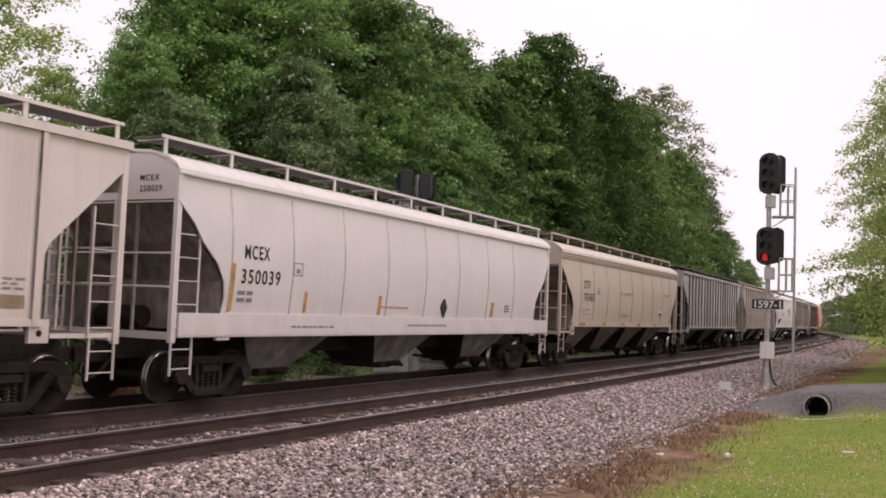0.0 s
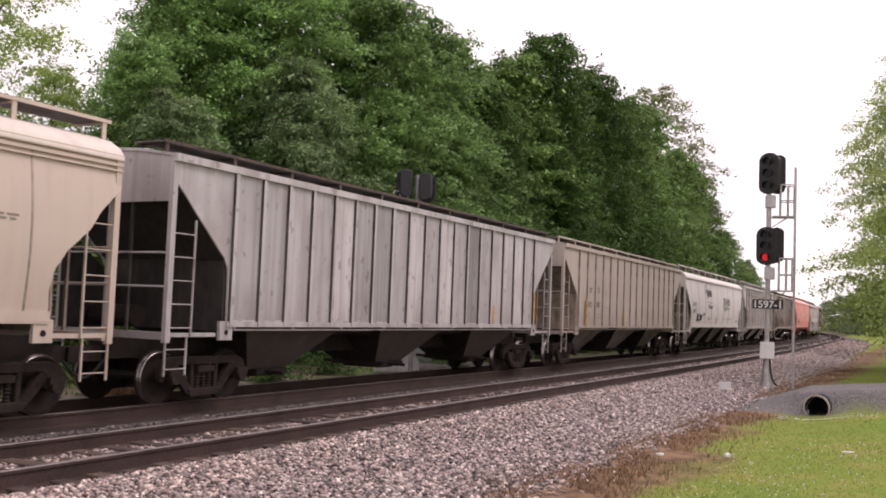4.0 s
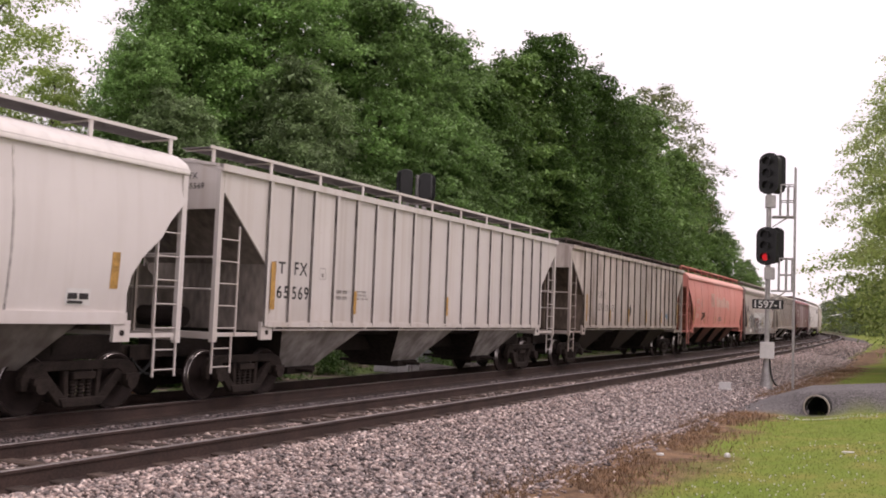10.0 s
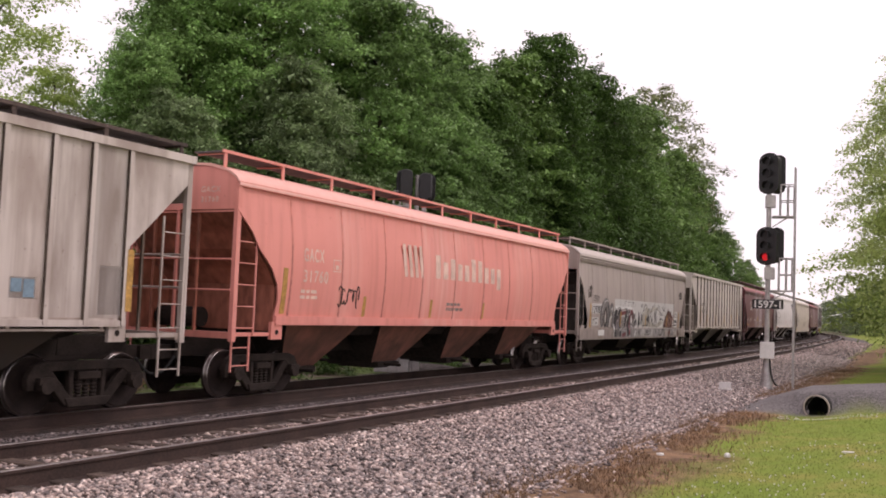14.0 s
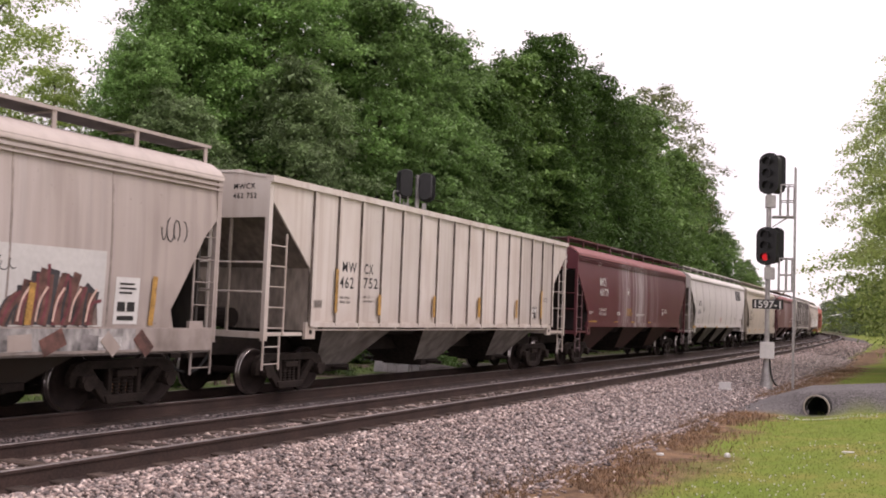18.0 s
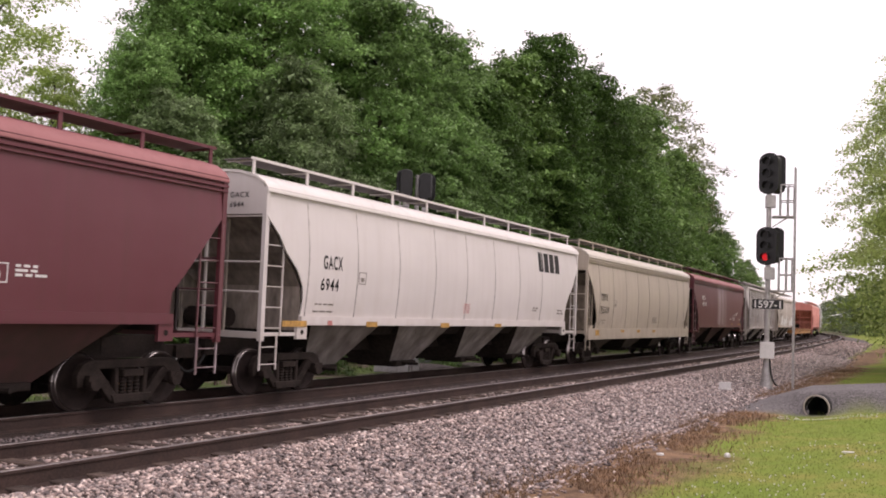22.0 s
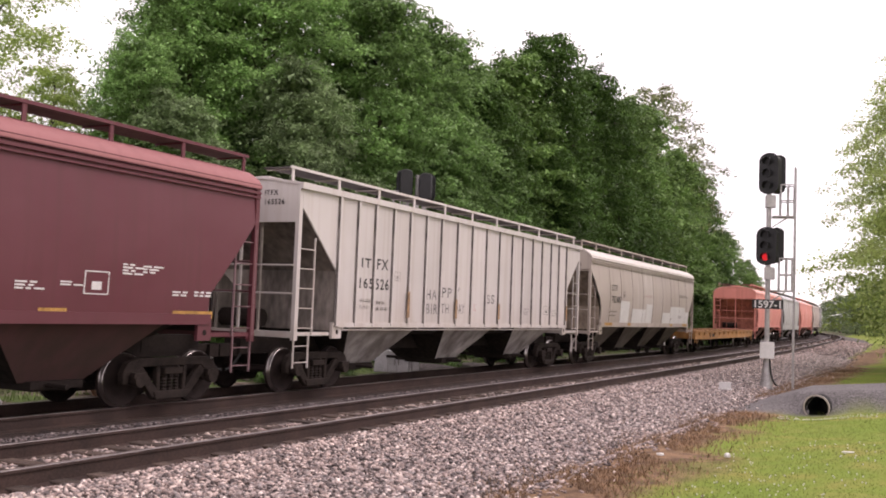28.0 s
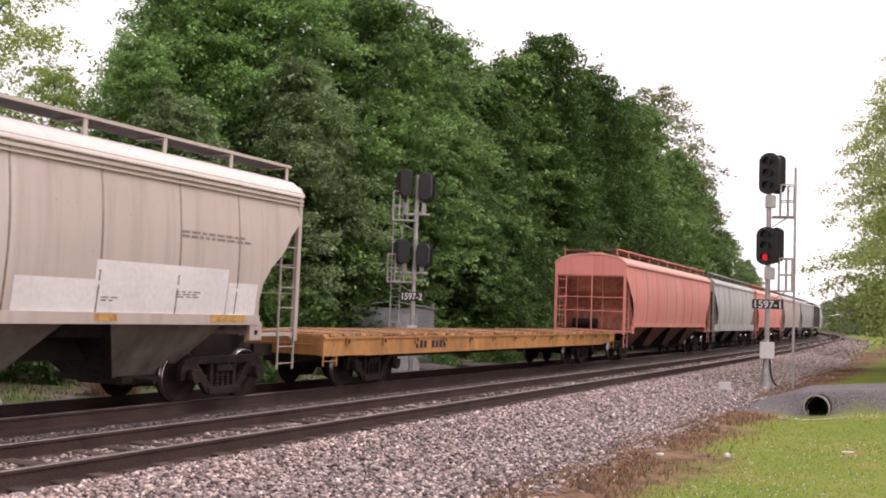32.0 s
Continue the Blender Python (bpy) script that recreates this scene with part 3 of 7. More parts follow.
def build_ground():
    gy = np.unique(np.round(np.concatenate([np.arange(-120, 0, 12.0), np.arange(0, 70, 1.0), np.arange(21, 28, 0.2), np.arange(25.2, 26.6, 0.05), np.arange(70, 160, 4.0), np.arange(160, 1500, 60.0)]), 3))
    gx = np.unique(np.round(np.concatenate([np.arange(-900, -80, 60.0), np.arange(-80, -30, 5.0), np.arange(-30, 20, 0.8), np.arange(-8, 1.5, 0.25), np.arange(-3.3, -2.2, 0.05), np.arange(20, 80, 5.0), np.arange(80, 900, 60.0)]), 3))
    xx, yy = np.meshgrid(gx, gy)
    zz = ground_z(xx, yy)
    v = np.stack([xx, yy, zz], -1).reshape(-1, 3).tolist()
    nx, ny = len(gx), len(gy)
    # the earth is open where the culvert runs into the bank
    cx, cy, cz, cr = CULVERT
    inside = (((xx - cx) ** 2 + (zz - cz) ** 2 < cr ** 2) & (yy > cy - 0.42) & (yy < cy + 1.0)).reshape(-1)
    f = []
    for j in range(ny - 1):
        for i in range(nx - 1):
            q = (j * nx + i, j * nx + i + 1, (j + 1) * nx + i + 1, (j + 1) * nx + i)
            if not all(inside[k] for k in q):
                f.append(q)
    tagged(new("ground", raw("ground", v, f, M["grass"], True)), "mown green lawn with brown patches beside the tracks", "ground", kind="structure")


def strip(name, us, zs, s0, s1, step, material, smooth=True):
    """A band along the line with the cross-section (us, zs)."""
    ss = np.arange(s0, s1 + 0.1, step)
    v, f, n = [], [], len(us)
    for s in ss:
        for u, z in zip(us, zs):
            x, y, _ = line(s, u)
            v.append((x, y, z))
    for i in range(len(ss) - 1):
        for j in range(n - 1):
            f.append((i * n + j, i * n + j + 1, (i + 1) * n + j + 1, (i + 1) * n + j))
    return raw(name, v, f, material, smooth)


# dark brown strip along the far track, the train's shadow put into its colour
BED_U = (-6.0, -4.6, -3.2, -1.7, -1.2, 0.0, 1.2, 1.75, 2.15, 2.5, 2.72, 2.95, 3.6, 4.3, 4.5, 4.72, 5.1, 5.4, 6.4, 7.8, 8.45)
BED_Z = (-0.67, -0.53, -0.37, -0.27, -0.26, -0.27, -0.26, -0.15, -0.125, -0.18, -0.255, -0.22, -0.215, -0.22, -0.25, -0.198, -0.20, -0.235, -0.31, -0.42, -0.62)


def build_bed():
    ob = new("ballast_bed", strip("ballast_bed", BED_U, BED_Z, -120, 520, 1.0, M["ballast"]))
    tagged(ob, "broad bed of grey crushed-stone ballast under two tracks", "ballast", kind="structure")
    dark_bed = new("oily_ballast", strip("oily_ballast", (-1.5, -1.2, 0.0, 1.2, 1.36), (-0.272, -0.226, -0.222, -0.226, -0.24), -120, 520, 1.0, M["shaded_bed"]))
    tagged(dark_bed, "dark brown ballast between and beside the far rails, deepened for train shadow", "ballast", kind="structure")
    soil = new("stained_ballast", strip("stained_ballast", (2.6, 2.72, 2.95, 3.6, 4.3, 4.5, 4.62), (-0.23, -0.248, -0.212, -0.207, -0.212, -0.243, -0.24), -120, 520, 1.0, M["stained"]))
    tagged(soil, "brown stained ballast round the near track's ties", "ballast", kind="structure")
    # loose stones, densest where they are seen from nearest
    rng = np.random.default_rng(4)
    n = 128000
    s = 5.5 + 64 * rng.random(n) ** 1.7
    s[120000:] = rng.uniform(62, 135, 8000)
    u = np.where(rng.random(n) < 0.72, rng.uniform(4.3, 8.3, n) + np.maximum(rng.normal(-0.1, 0.3, n), 0), rng.uniform(1.35, 4.5, n))
    g = abs(u - SPACING)
    keep = ((g > 1.05) | (rng.random(n) < 0.6)) & (abs(g - 0.75) > 0.1) & (abs(g - 0.75) > 0.13)
    near = u > 2.75
    scatter_stones("ballast_stones", s[keep & near], u[keep & near], M["stone"], "loose grey and pinkish crushed ballast stones", rng)
    scatter_stones("sooty_stones", s[keep & ~near], u[keep & ~near], M["stone_dark"], "small dark pebbles between the two tracks", rng)


def scatter_stones(name, s, u, material, label, rng):
    """Loose angular stones lying on the bed at the given places along and across the line."""
    n = len(s)
    x, y, _ = line(s, u)
    z = np.where(u < 8.2, np.interp(u, BED_U, BED_Z), np.maximum(np.interp(u, BED_U, BED_Z), ground_z(x, y)))
    r = rng.uniform(0.019, 0.046, n) * (1 + 0.012 * np.maximum(s - 20, 0)) * np.where(u < 2.75, 0.75, 1.0)
    base = np.array([(1, 0, 0), (0, 1, 0), (-1, 0, 0), (0, -1, 0), (0, 0, 1), (0, 0, -1)], float)
    tri = np.array([(0, 1, 4), (1, 2, 4), (2, 3, 4), (3, 0, 4), (1, 0, 5), (2, 1, 5), (3, 2, 5), (0, 3, 5)])
    a = rng.uniform(0, 6.28, (n, 3)) * (1, 0, 0) + rng.normal(0, 0.45, (n, 3)) * (0, 1, 1)
    ca, sa = np.cos(a), np.sin(a)
    p = base[None] * (r[:, None, None] * rng.uniform(0.65, 1.25, (n, 6, 1))) * (1.35, 0.85, 0.6)
    p = np.stack([p[..., 0] * ca[:, None, 0] - p[..., 1] * sa[:, None, 0], p[..., 0] * sa[:, None, 0] + p[..., 1] * ca[:, None, 0], p[..., 2]], -1)
    p = np.stack([p[..., 0], p[..., 1] * ca[:, None, 1] - p[..., 2] * sa[:, None, 1], p[..., 1] * sa[:, None, 1] + p[..., 2] * ca[:, None, 1]], -1)
    p = p + np.stack([x, y, z + r * 0.35], -1)[:, None]
    idx = (np.arange(n)[:, None, None] * 6 + tri[None]).reshape(-1, 3)
    me = bpy.data.meshes.new(name)
    me.vertices.add(n * 6)
    me.vertices.foreach_set("co", p.reshape(-1).astype(np.float32))
    me.loops.add(idx.size)
    me.loops.foreach_set("vertex_index", idx.reshape(-1).astype(np.int32))
    me.polygons.add(len(idx))
    me.polygons.foreach_set("loop_start", np.arange(0, idx.size, 3, dtype=np.int32))
    me.polygons.foreach_set("loop_total", np.full(len(idx), 3, dtype=np.int32))
    me.materials.append(material)
    me.update(calc_edges=True)
    tagged(new(name, me), label, "gravel", kind="stuff")


RAIL_FOOT = ((-0.085, -0.238), (-0.085, -0.215), (-0.014, -0.190), (-0.014, -0.050), (-0.038, -0.040), (-0.038, -0.006), (0.038, -0.006), (0.038, -0.040), (0.014, -0.050), (0.014, -0.190), (0.085, -0.215), (0.085, -0.238))


def build_track(name, off, label):
    tr = thing(name, Matrix(), label, "railway track", kind="structure")
    for side in (-0.7525, 0.7525):
        us = [off + side + p[0] for p in RAIL_FOOT]
        part("rail", strip("rail", us + us[:1], [p[1] for p in RAIL_FOOT] + [RAIL_FOOT[0][1]], -100, 500, 2.0, M["rail"], False), None, tr)
        w = off + side
        part("rail_head", strip("rail_head", [w - 0.036, w - 0.03, w + 0.03, w + 0.036, w + 0.036, w - 0.036, w - 0.036], [-0.006, 0.0, 0.0, -0.006, -0.0065, -0.0065, -0.006], -100, 500, 2.0, M["railtop"], False), None, tr, "worn bright rail head")
    return tr


def build_ties(tr, off, singles):
    bm = bmesh.new()
    box(bm, 0, 0, 0, 2.6, 0.23, 0.16)
    bmesh.ops.bevel(bm, geom=bm.edges[:], offset=0.012, segments=1, affect="EDGES")
    tie = finish(bm, "tie", M["tie"])
    rng = random.Random(9)
    far = bmesh.new()
    for i in range(660):
        s = -30 + 0.52 * i
        x, y, h = line(s, off)
        m = pose(x, y, (-0.268 if singles else -0.345) + rng.uniform(-0.012, 0.014), 0, 0, -math.degrees(h) + rng.uniform(-1.5, 1.5))
        if singles and 6 < s < 75:
            ob = part("tie", tie, None, tr)
            ob.matrix_local = m
        else:
            box(far, 0, 0, 0, 2.6, 0.23, 0.16, m)
    ob = part("tie_row", far, M["tie"], tr)
    ob["kind"] = "stuff"


# ---- freight cars ----
SMOOTH_CUT = ((3.55, 0.0), (3.14, 0.42), (2.85, 0.62), (2.50, 1.02), (2.20, 1.22), (1.9, 1.28), (1.70, 1.25), (1.0, 1.22))
DEEP_CUT = ((3.40, 0.0), (2.95, 0.42), (1.66, 1.15), (1.36, 1.05), (1.0, 1.05))
STRAIGHT_CUT = ((3.45, 0.0), (1.95, 1.28), (1.0, 1.32))
RIB_CUT = ((3.80, 0.12), (2.58, 1.42), (2.4, 1.5), (1.0, 1.52))
RIB_X = 1.575


def cut_at(cut, z):
    return float(np.interp(z, [c[0] for c in cut[::-1]], [c[1] for c in cut[::-1]]))


def side_x(kind, z, lo):
    if kind == "ribbed":
        return RIB_X - 0.03
    f = min(1.0, max(0.0, (z - lo) / (4.04 - lo)))
    bulge = 0.10 if kind == "round" else 0.05
    return 1.50 + bulge * math.sin(math.pi * min(1, f * 1.05 + 0.02)) + 0.03 * (1 - f)


def letters(car, text, y, z, cap, material, width=None, kind="round", lo=1.5, label=""):
    """A word on the side towards the viewer, from y to the right, its foot at z."""
    me, w = glyphs(text, cap / 0.70, 1.0 if text.islower() or text == "Wholesale" or text == "GROWING" else 1.22)
    k = (width / w) if width and w else 1.0
    for v in me.vertices:
        yy, zz = y + v.co.x * k, z + v.co.y
        v.co = (side_x(kind, zz, lo) + 0.008, yy, zz)
    me.materials.clear()
    me.materials.append(material)
    pieces = islands(me) if cap >= 0.2 else [me]
    for piece in pieces:
        ob = part("letter" if cap >= 0.2 else "lettering", piece, None, car, label or "stencilled letter")
    return ob


def islands(me):
    """The separate letters of a word's mesh, each as a mesh of its own."""
    root = list(range(len(me.vertices)))

    def top(i):
        while root[i] != i:
            root[i] = root[root[i]]
            i = root[i]
        return i
    for p in me.polygons:
        v = list(p.vertices)
        for j in v[1:]:
            root[top(j)] = top(v[0])
    groups = {}
    for p in me.polygons:
        groups.setdefault(top(p.vertices[0]), []).append(list(p.vertices))
    out = []
    for faces in groups.values():
        ids = sorted({i for f in faces for i in f})
        at = {i: k for k, i in enumerate(ids)}
        out.append(raw("letter", [tuple(me.vertices[i].co) for i in ids], [tuple(at[i] for i in f) for f in faces], me.materials[0]))
    return out


def bars(car, rows, material, kind="round", lo=1.5, name="stencil"):
    """Plain bars for small writing, each (y, z, width, height)."""
    bm = bmesh.new()
    for y, z, w, h in rows:
        proud = 0.066 if kind == "ribbed" and w < 0.2 and h > 0.4 else 0.006
        zs = np.linspace(z, z + h, 2 + int(h / 0.12))
        xs = [max(side_x(kind, q, lo), 1.582 if kind != "ribbed" and z + h / 2 < lo else 0.0) + proud for q in zs]
        shell(bm, [[(xx, y, q), (xx, y + w, q)] for xx, q in zip(xs, zs)], (-0.004, 0, 0))
    return part(name, bm, material, car)


def fine_print(car, y, z, w, n, material, kind, lo, h=0.05, seed=1):
    r = random.Random(seed)
    rows = []
    for i in range(n):
        x = y
        while x < y + w * r.uniform(0.75, 1.0):
            b = r.uniform(0.08, 0.22)
            rows.append((x, z - i * h * 1.7, b, h))
            x += b + 0.05
    bars(car, rows, material, kind, lo, "small_print")


def ladder_mesh(h, w, rungs, r=0.022):
    bm = bmesh.new()
    for y in (0, w):
        box(bm, 0, y, h / 2, 0.032, 0.028, h)
    for i in range(rungs):
        z = h * (i + 0.35) / rungs
        rod(bm, (0.02, 0, z), (0.02, w, z), 0.011)
    return bm


def build_truck(parent, y, wheels):
    tr = part("truck", ladder_bolster(), M["grime"], parent)
    tr.location = (0, y, 0)
    for sx in (-1, 1):
        part("side_frame", SIDEFRAME[sx], None, tr)
        for y in (-0.15, 0.0, 0.15):
            sp = part("spring", SPRINGS, None, tr)
            sp.location = (sx * 1.0, y, 0)
    for sy in (-0.89, 0.89):
        ws = part("wheelset", WHEELSET, None, tr, "wheelset with bright worn treads")
        ws.location = (0, sy, 0.46)
        wheels.append(ws)
        for sx in (-1, 1):
            b = part("bearing_cap", BEARING, None, tr)
            b.location = (sx * 1.16, sy, 0.47)
    return tr


def ladder_bolster():
    bm = bmesh.new()
    box(bm, 0, 0, 0.58, 2.0, 0.38, 0.26)
    return bm


def make_truck_meshes():
    frames = {}
    for sx in (-1, 1):
        bm = bmesh.new()
        # top chord with upswept ends, diagonal columns, bottom chord
        x0, x1 = sx * 1.0 - 0.07, sx * 1.0 + 0.07
        prism(bm, [(-1.15, 0.58), (-1.05, 0.76), (-0.85, 0.83), (0.85, 0.83), (1.05, 0.76), (1.15, 0.58), (1.13, 0.40), (1.02, 0.40), (1.0, 0.56), (0.82, 0.60), (0.70, 0.68), (-0.70, 0.68), (-0.82, 0.60), (-1.0, 0.56), (-1.02, 0.40), (-1.13, 0.40)], x0, x1)
        for d in (-1, 1):
            prism(bm, [(d * 0.86, 0.60), (d * 0.70, 0.69), (d * 0.32, 0.27), (d * 0.42, 0.13)], x0 + 0.01, x1 - 0.01)
            prism(bm, [(d * 0.37, 0.70), (d * 0.28, 0.70), (d * 0.26, 0.2), (d * 0.35, 0.2)], x0 + 0.015, x1 - 0.015)
            prism(bm, [(d * 0.76, 0.60), (d * 0.84, 0.60), (d * 0.84, 0.40), (d * 0.76, 0.44)], x0 + 0.01, x1 - 0.01)
        prism(bm, [(-0.45, 0.26), (0.45, 0.26), (0.38, 0.11), (-0.38, 0.11)], x0 - 0.015, x1 + 0.015)
        prism(bm, [(-0.22, 0.66), (0.22, 0.66), (0.22, 0.54), (-0.22, 0.54)], x0 - 0.03, x1 + 0.03)
        bmesh.ops.recalc_face_normals(bm, faces=bm.faces)
        bmesh.ops.bevel(bm, geom=bm.edges[:], offset=0.014, segments=1, affect="EDGES")
        frames[sx] = finish(bm, "side_frame", M["truck"])
    bm = bmesh.new()
    ringz = [(0.25 + 0.0275 * i, 0.062 if i % 2 else 0.044) for i in range(13)]
    vs = [[bm.verts.new((r * math.cos(k * math.pi / 4), r * math.sin(k * math.pi / 4), z)) for k in range(8)] for z, r in ringz]
    for a, b in zip(vs, vs[1:]):
        for k in range(8):
            bm.faces.new((a[k], a[(k + 1) % 8], b[(k + 1) % 8], b[k]))
    bm.faces.new(vs[0][::-1])
    bm.faces.new(vs[-1])
    springs = finish(bm, "spring", M["truck"])
    bm = bmesh.new()
    r = 0.46
    for sx in (-1, 1):
        rings = ((0.70, 0.12), (0.70, 0.20), (0.735, 0.25), (0.715, 0.40), (0.695, 0.41), (0.685, 0.485), (0.715, 0.485), (0.725, 0.462), (0.79, 0.458), (0.81, 0.445), (0.80, 0.40), (0.765, 0.38), (0.755, 0.24), (0.80, 0.18), (0.80, 0.10))
        n = 28
        vs = [[bm.verts.new((sx * x, rr * math.cos(2 * math.pi * i / n), rr * math.sin(2 * math.pi * i / n))) for i in range(n)] for x, rr in rings]
        for k, (a, b) in enumerate(zip(vs, vs[1:])):
            for i in range(n):
                f = bm.faces.new((a[i], a[(i + 1) % n], b[(i + 1) % n], b[i]))
                f.material_index = 1 if k in (7, 8) else 0
                f.smooth = True
        bm.faces.new(vs[0])
        bm.faces.new(vs[-1][::-1])
    rod(bm, (-1.15, 0, 0), (1.15, 0, 0), 0.075, 10)
    ws = finish(bm, "wheelset", (M["wheel"], M["tread"]))
    bm = bmesh.new()
    rod(bm, (-0.06, 0, 0), (0.06, 0, 0), 0.115, 12)
    box(bm, 0, 0, 0.08, 0.1, 0.28, 0.1)
    return frames, springs, ws, finish(bm, "bearing_cap", M["truck"])


SIDEFRAME, SPRINGS, WHEELSET, BEARING = make_truck_meshes()


def build_end(car, d, h, kind, pm, cut, ze, lo, brake, under):
    """The open end of a car: upper end wall, slope sheet, posts, ladders, platform, coupler. d: +1 or -1."""
    ye = d * h
    bm = bmesh.new()
    w = 1.50
    prism(bm, [(-w, 3.50), (w, 3.50), (w, ze - 0.02), *([(1.40, ze + 0.12), (1.2, ze + 0.24), (0.8, ze + 0.34), (-0.8, ze + 0.34), (-1.2, ze + 0.24), (-1.40, ze + 0.12)] if kind != "ribbed" else [(0.7, ze + 0.11), (-0.7, ze + 0.11)]), (-w, ze - 0.02)], ye - d * 0.03, ye - d * 0.09, "y")
    part("end_wall", bm, pm, car)
    pts = [(c, z) for z, c in cut if z > 1.9]
    if kind == "ribbed":
        pts = pts[:2]
    zl, il = pts[-1][1], pts[-1][0]
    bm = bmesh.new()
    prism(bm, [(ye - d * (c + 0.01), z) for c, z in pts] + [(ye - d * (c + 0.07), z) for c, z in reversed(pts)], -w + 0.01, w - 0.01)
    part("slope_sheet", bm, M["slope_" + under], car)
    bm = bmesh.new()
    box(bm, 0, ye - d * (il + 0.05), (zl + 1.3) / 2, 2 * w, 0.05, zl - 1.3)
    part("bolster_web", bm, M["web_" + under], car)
    # added plate that closes the far side, for the dark inside the open end
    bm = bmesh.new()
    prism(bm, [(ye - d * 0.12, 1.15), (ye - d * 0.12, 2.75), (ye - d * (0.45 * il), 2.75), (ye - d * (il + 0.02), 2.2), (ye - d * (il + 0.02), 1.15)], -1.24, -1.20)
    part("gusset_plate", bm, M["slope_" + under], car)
    # centre stub and air reservoir that show through the open end
    bm = bmesh.new()
    box(bm, 0, ye - d * 0.75, 1.02, 0.42, 1.5, 0.32)
    part("center_sill", bm, M["grime"], car)
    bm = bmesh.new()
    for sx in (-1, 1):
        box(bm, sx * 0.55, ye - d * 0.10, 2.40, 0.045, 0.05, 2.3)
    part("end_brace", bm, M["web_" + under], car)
    bm = bmesh.new()
    rod(bm, (-0.95, ye - d * 0.8, 1.52), (0.1, ye - d * 0.8, 1.52), 0.2, 14)
    part("air_reservoir", bm, M["grime"], car)
    bm = bmesh.new()
    box(bm, 0, ye - d * 0.10, 1.22, 3.0, 0.16, 0.12)
    for sx in (-1, 1):
        box(bm, sx * 1.46, ye - d * 0.68, 1.24, 0.10, 1.22, 0.07)
    part("end_sill", bm, pm, car)
    for sx in (-1, 1):
        bm = bmesh.new()
        box(bm, sx * 1.50, ye - d * 0.06, (1.12 + ze) / 2, 0.09, 0.11, ze - 1.12 + 0.02)
        part("corner_post", bm, pm, car)
        lad = part("side_ladder", LADDER, None, car)
        lad.matrix_local = pose(sx * 1.53, ye - d * 0.06, 1.22, 0, 0, 0 if d < 0 else 180)
        lad.data = LADDER_BY[pm.name]
        st = part("stirrup_step", STIRRUP_BY[pm.name], None, car)
        st.matrix_local = pose(sx * 1.50, ye - d * 0.06, 0.55, 0, 0, 0 if d < 0 else 180)
        bm = bmesh.new()
        box(bm, sx * 1.52, ye - d * (il + 0.1), 1.31, 0.07, 0.34, 0.34)
        pad = part("jacking_pad", bm, pm, car)
        bm = bmesh.new()
        rod(bm, (sx * 1.54, ye - d * (il + 0.1), 1.28), (sx * 1.562, ye - d * (il + 0.1), 1.28), 0.05, 10)
        part("pad_hole", bm, M["grime"], pad)
    bm = bmesh.new()
    for x in (-1.42, -1.02):
        box(bm, x, ye + d * 0.03, 2.35, 0.035, 0.035, 2.2)
    for i in range(6):
        rod(bm, (-1.42, ye + d * 0.06, 1.45 + 0.38 * i), (-1.02, ye + d * 0.06, 1.45 + 0.38 * i), 0.014)
    box(bm, 0.1, ye - d * 0.02, 2.4, 0.05, 0.05, 2.3)
    for z in (2.05, 2.62):
        rod(bm, (-1.48, ye + d * 0.04, z), (1.48, ye + d * 0.04, z), 0.018)
    part("end_ladder", bm, pm, car)
    if brake:
        bm = bmesh.new()
        rod(bm, (-0.7, ye + d * 0.02, 2.2), (-0.7, ye + d * 0.10, 2.2), 0.10, 10)
        n = 18
        ring = [Vector((-0.7 + 0.28 * math.cos(2 * math.pi * i / n), ye + d * 0.12, 2.2 + 0.28 * math.sin(2 * math.pi * i / n))) for i in range(n)]
        for i in range(n):
            rod(bm, ring[i], ring[(i + 1) % n], 0.016, 5)
        for i in range(0, n, 6):
            rod(bm, (-0.7, ye + d * 0.11, 2.2), ring[i], 0.014, 5)
        part("brake_wheel", bm, pm, car)
    bm = bmesh.new()
    box(bm, 0, ye + d * 0.20, 0.86, 0.24, 0.75, 0.26)
    prism(bm, [(0.20, ye + d * 0.34), (-0.16, ye + d * 0.34), (-0.16, ye + d * 0.60), (0.02, ye + d * 0.52), (0.20, ye + d * 0.60)], 0.74, 0.98, "z")
    part("coupler", bm, M["truck"], car)
    bm = bmesh.new()
    p = [Vector((0.32, ye + d * (0.12 + 0.11 * i), 0.78 - 0.30 * math.sin(i / 4 * math.pi / 2))) for i in range(5)]
    for a, b in zip(p, p[1:]):
        rod(bm, a, b, 0.028)
    part("brake_hose", bm, M["rubber"], car)


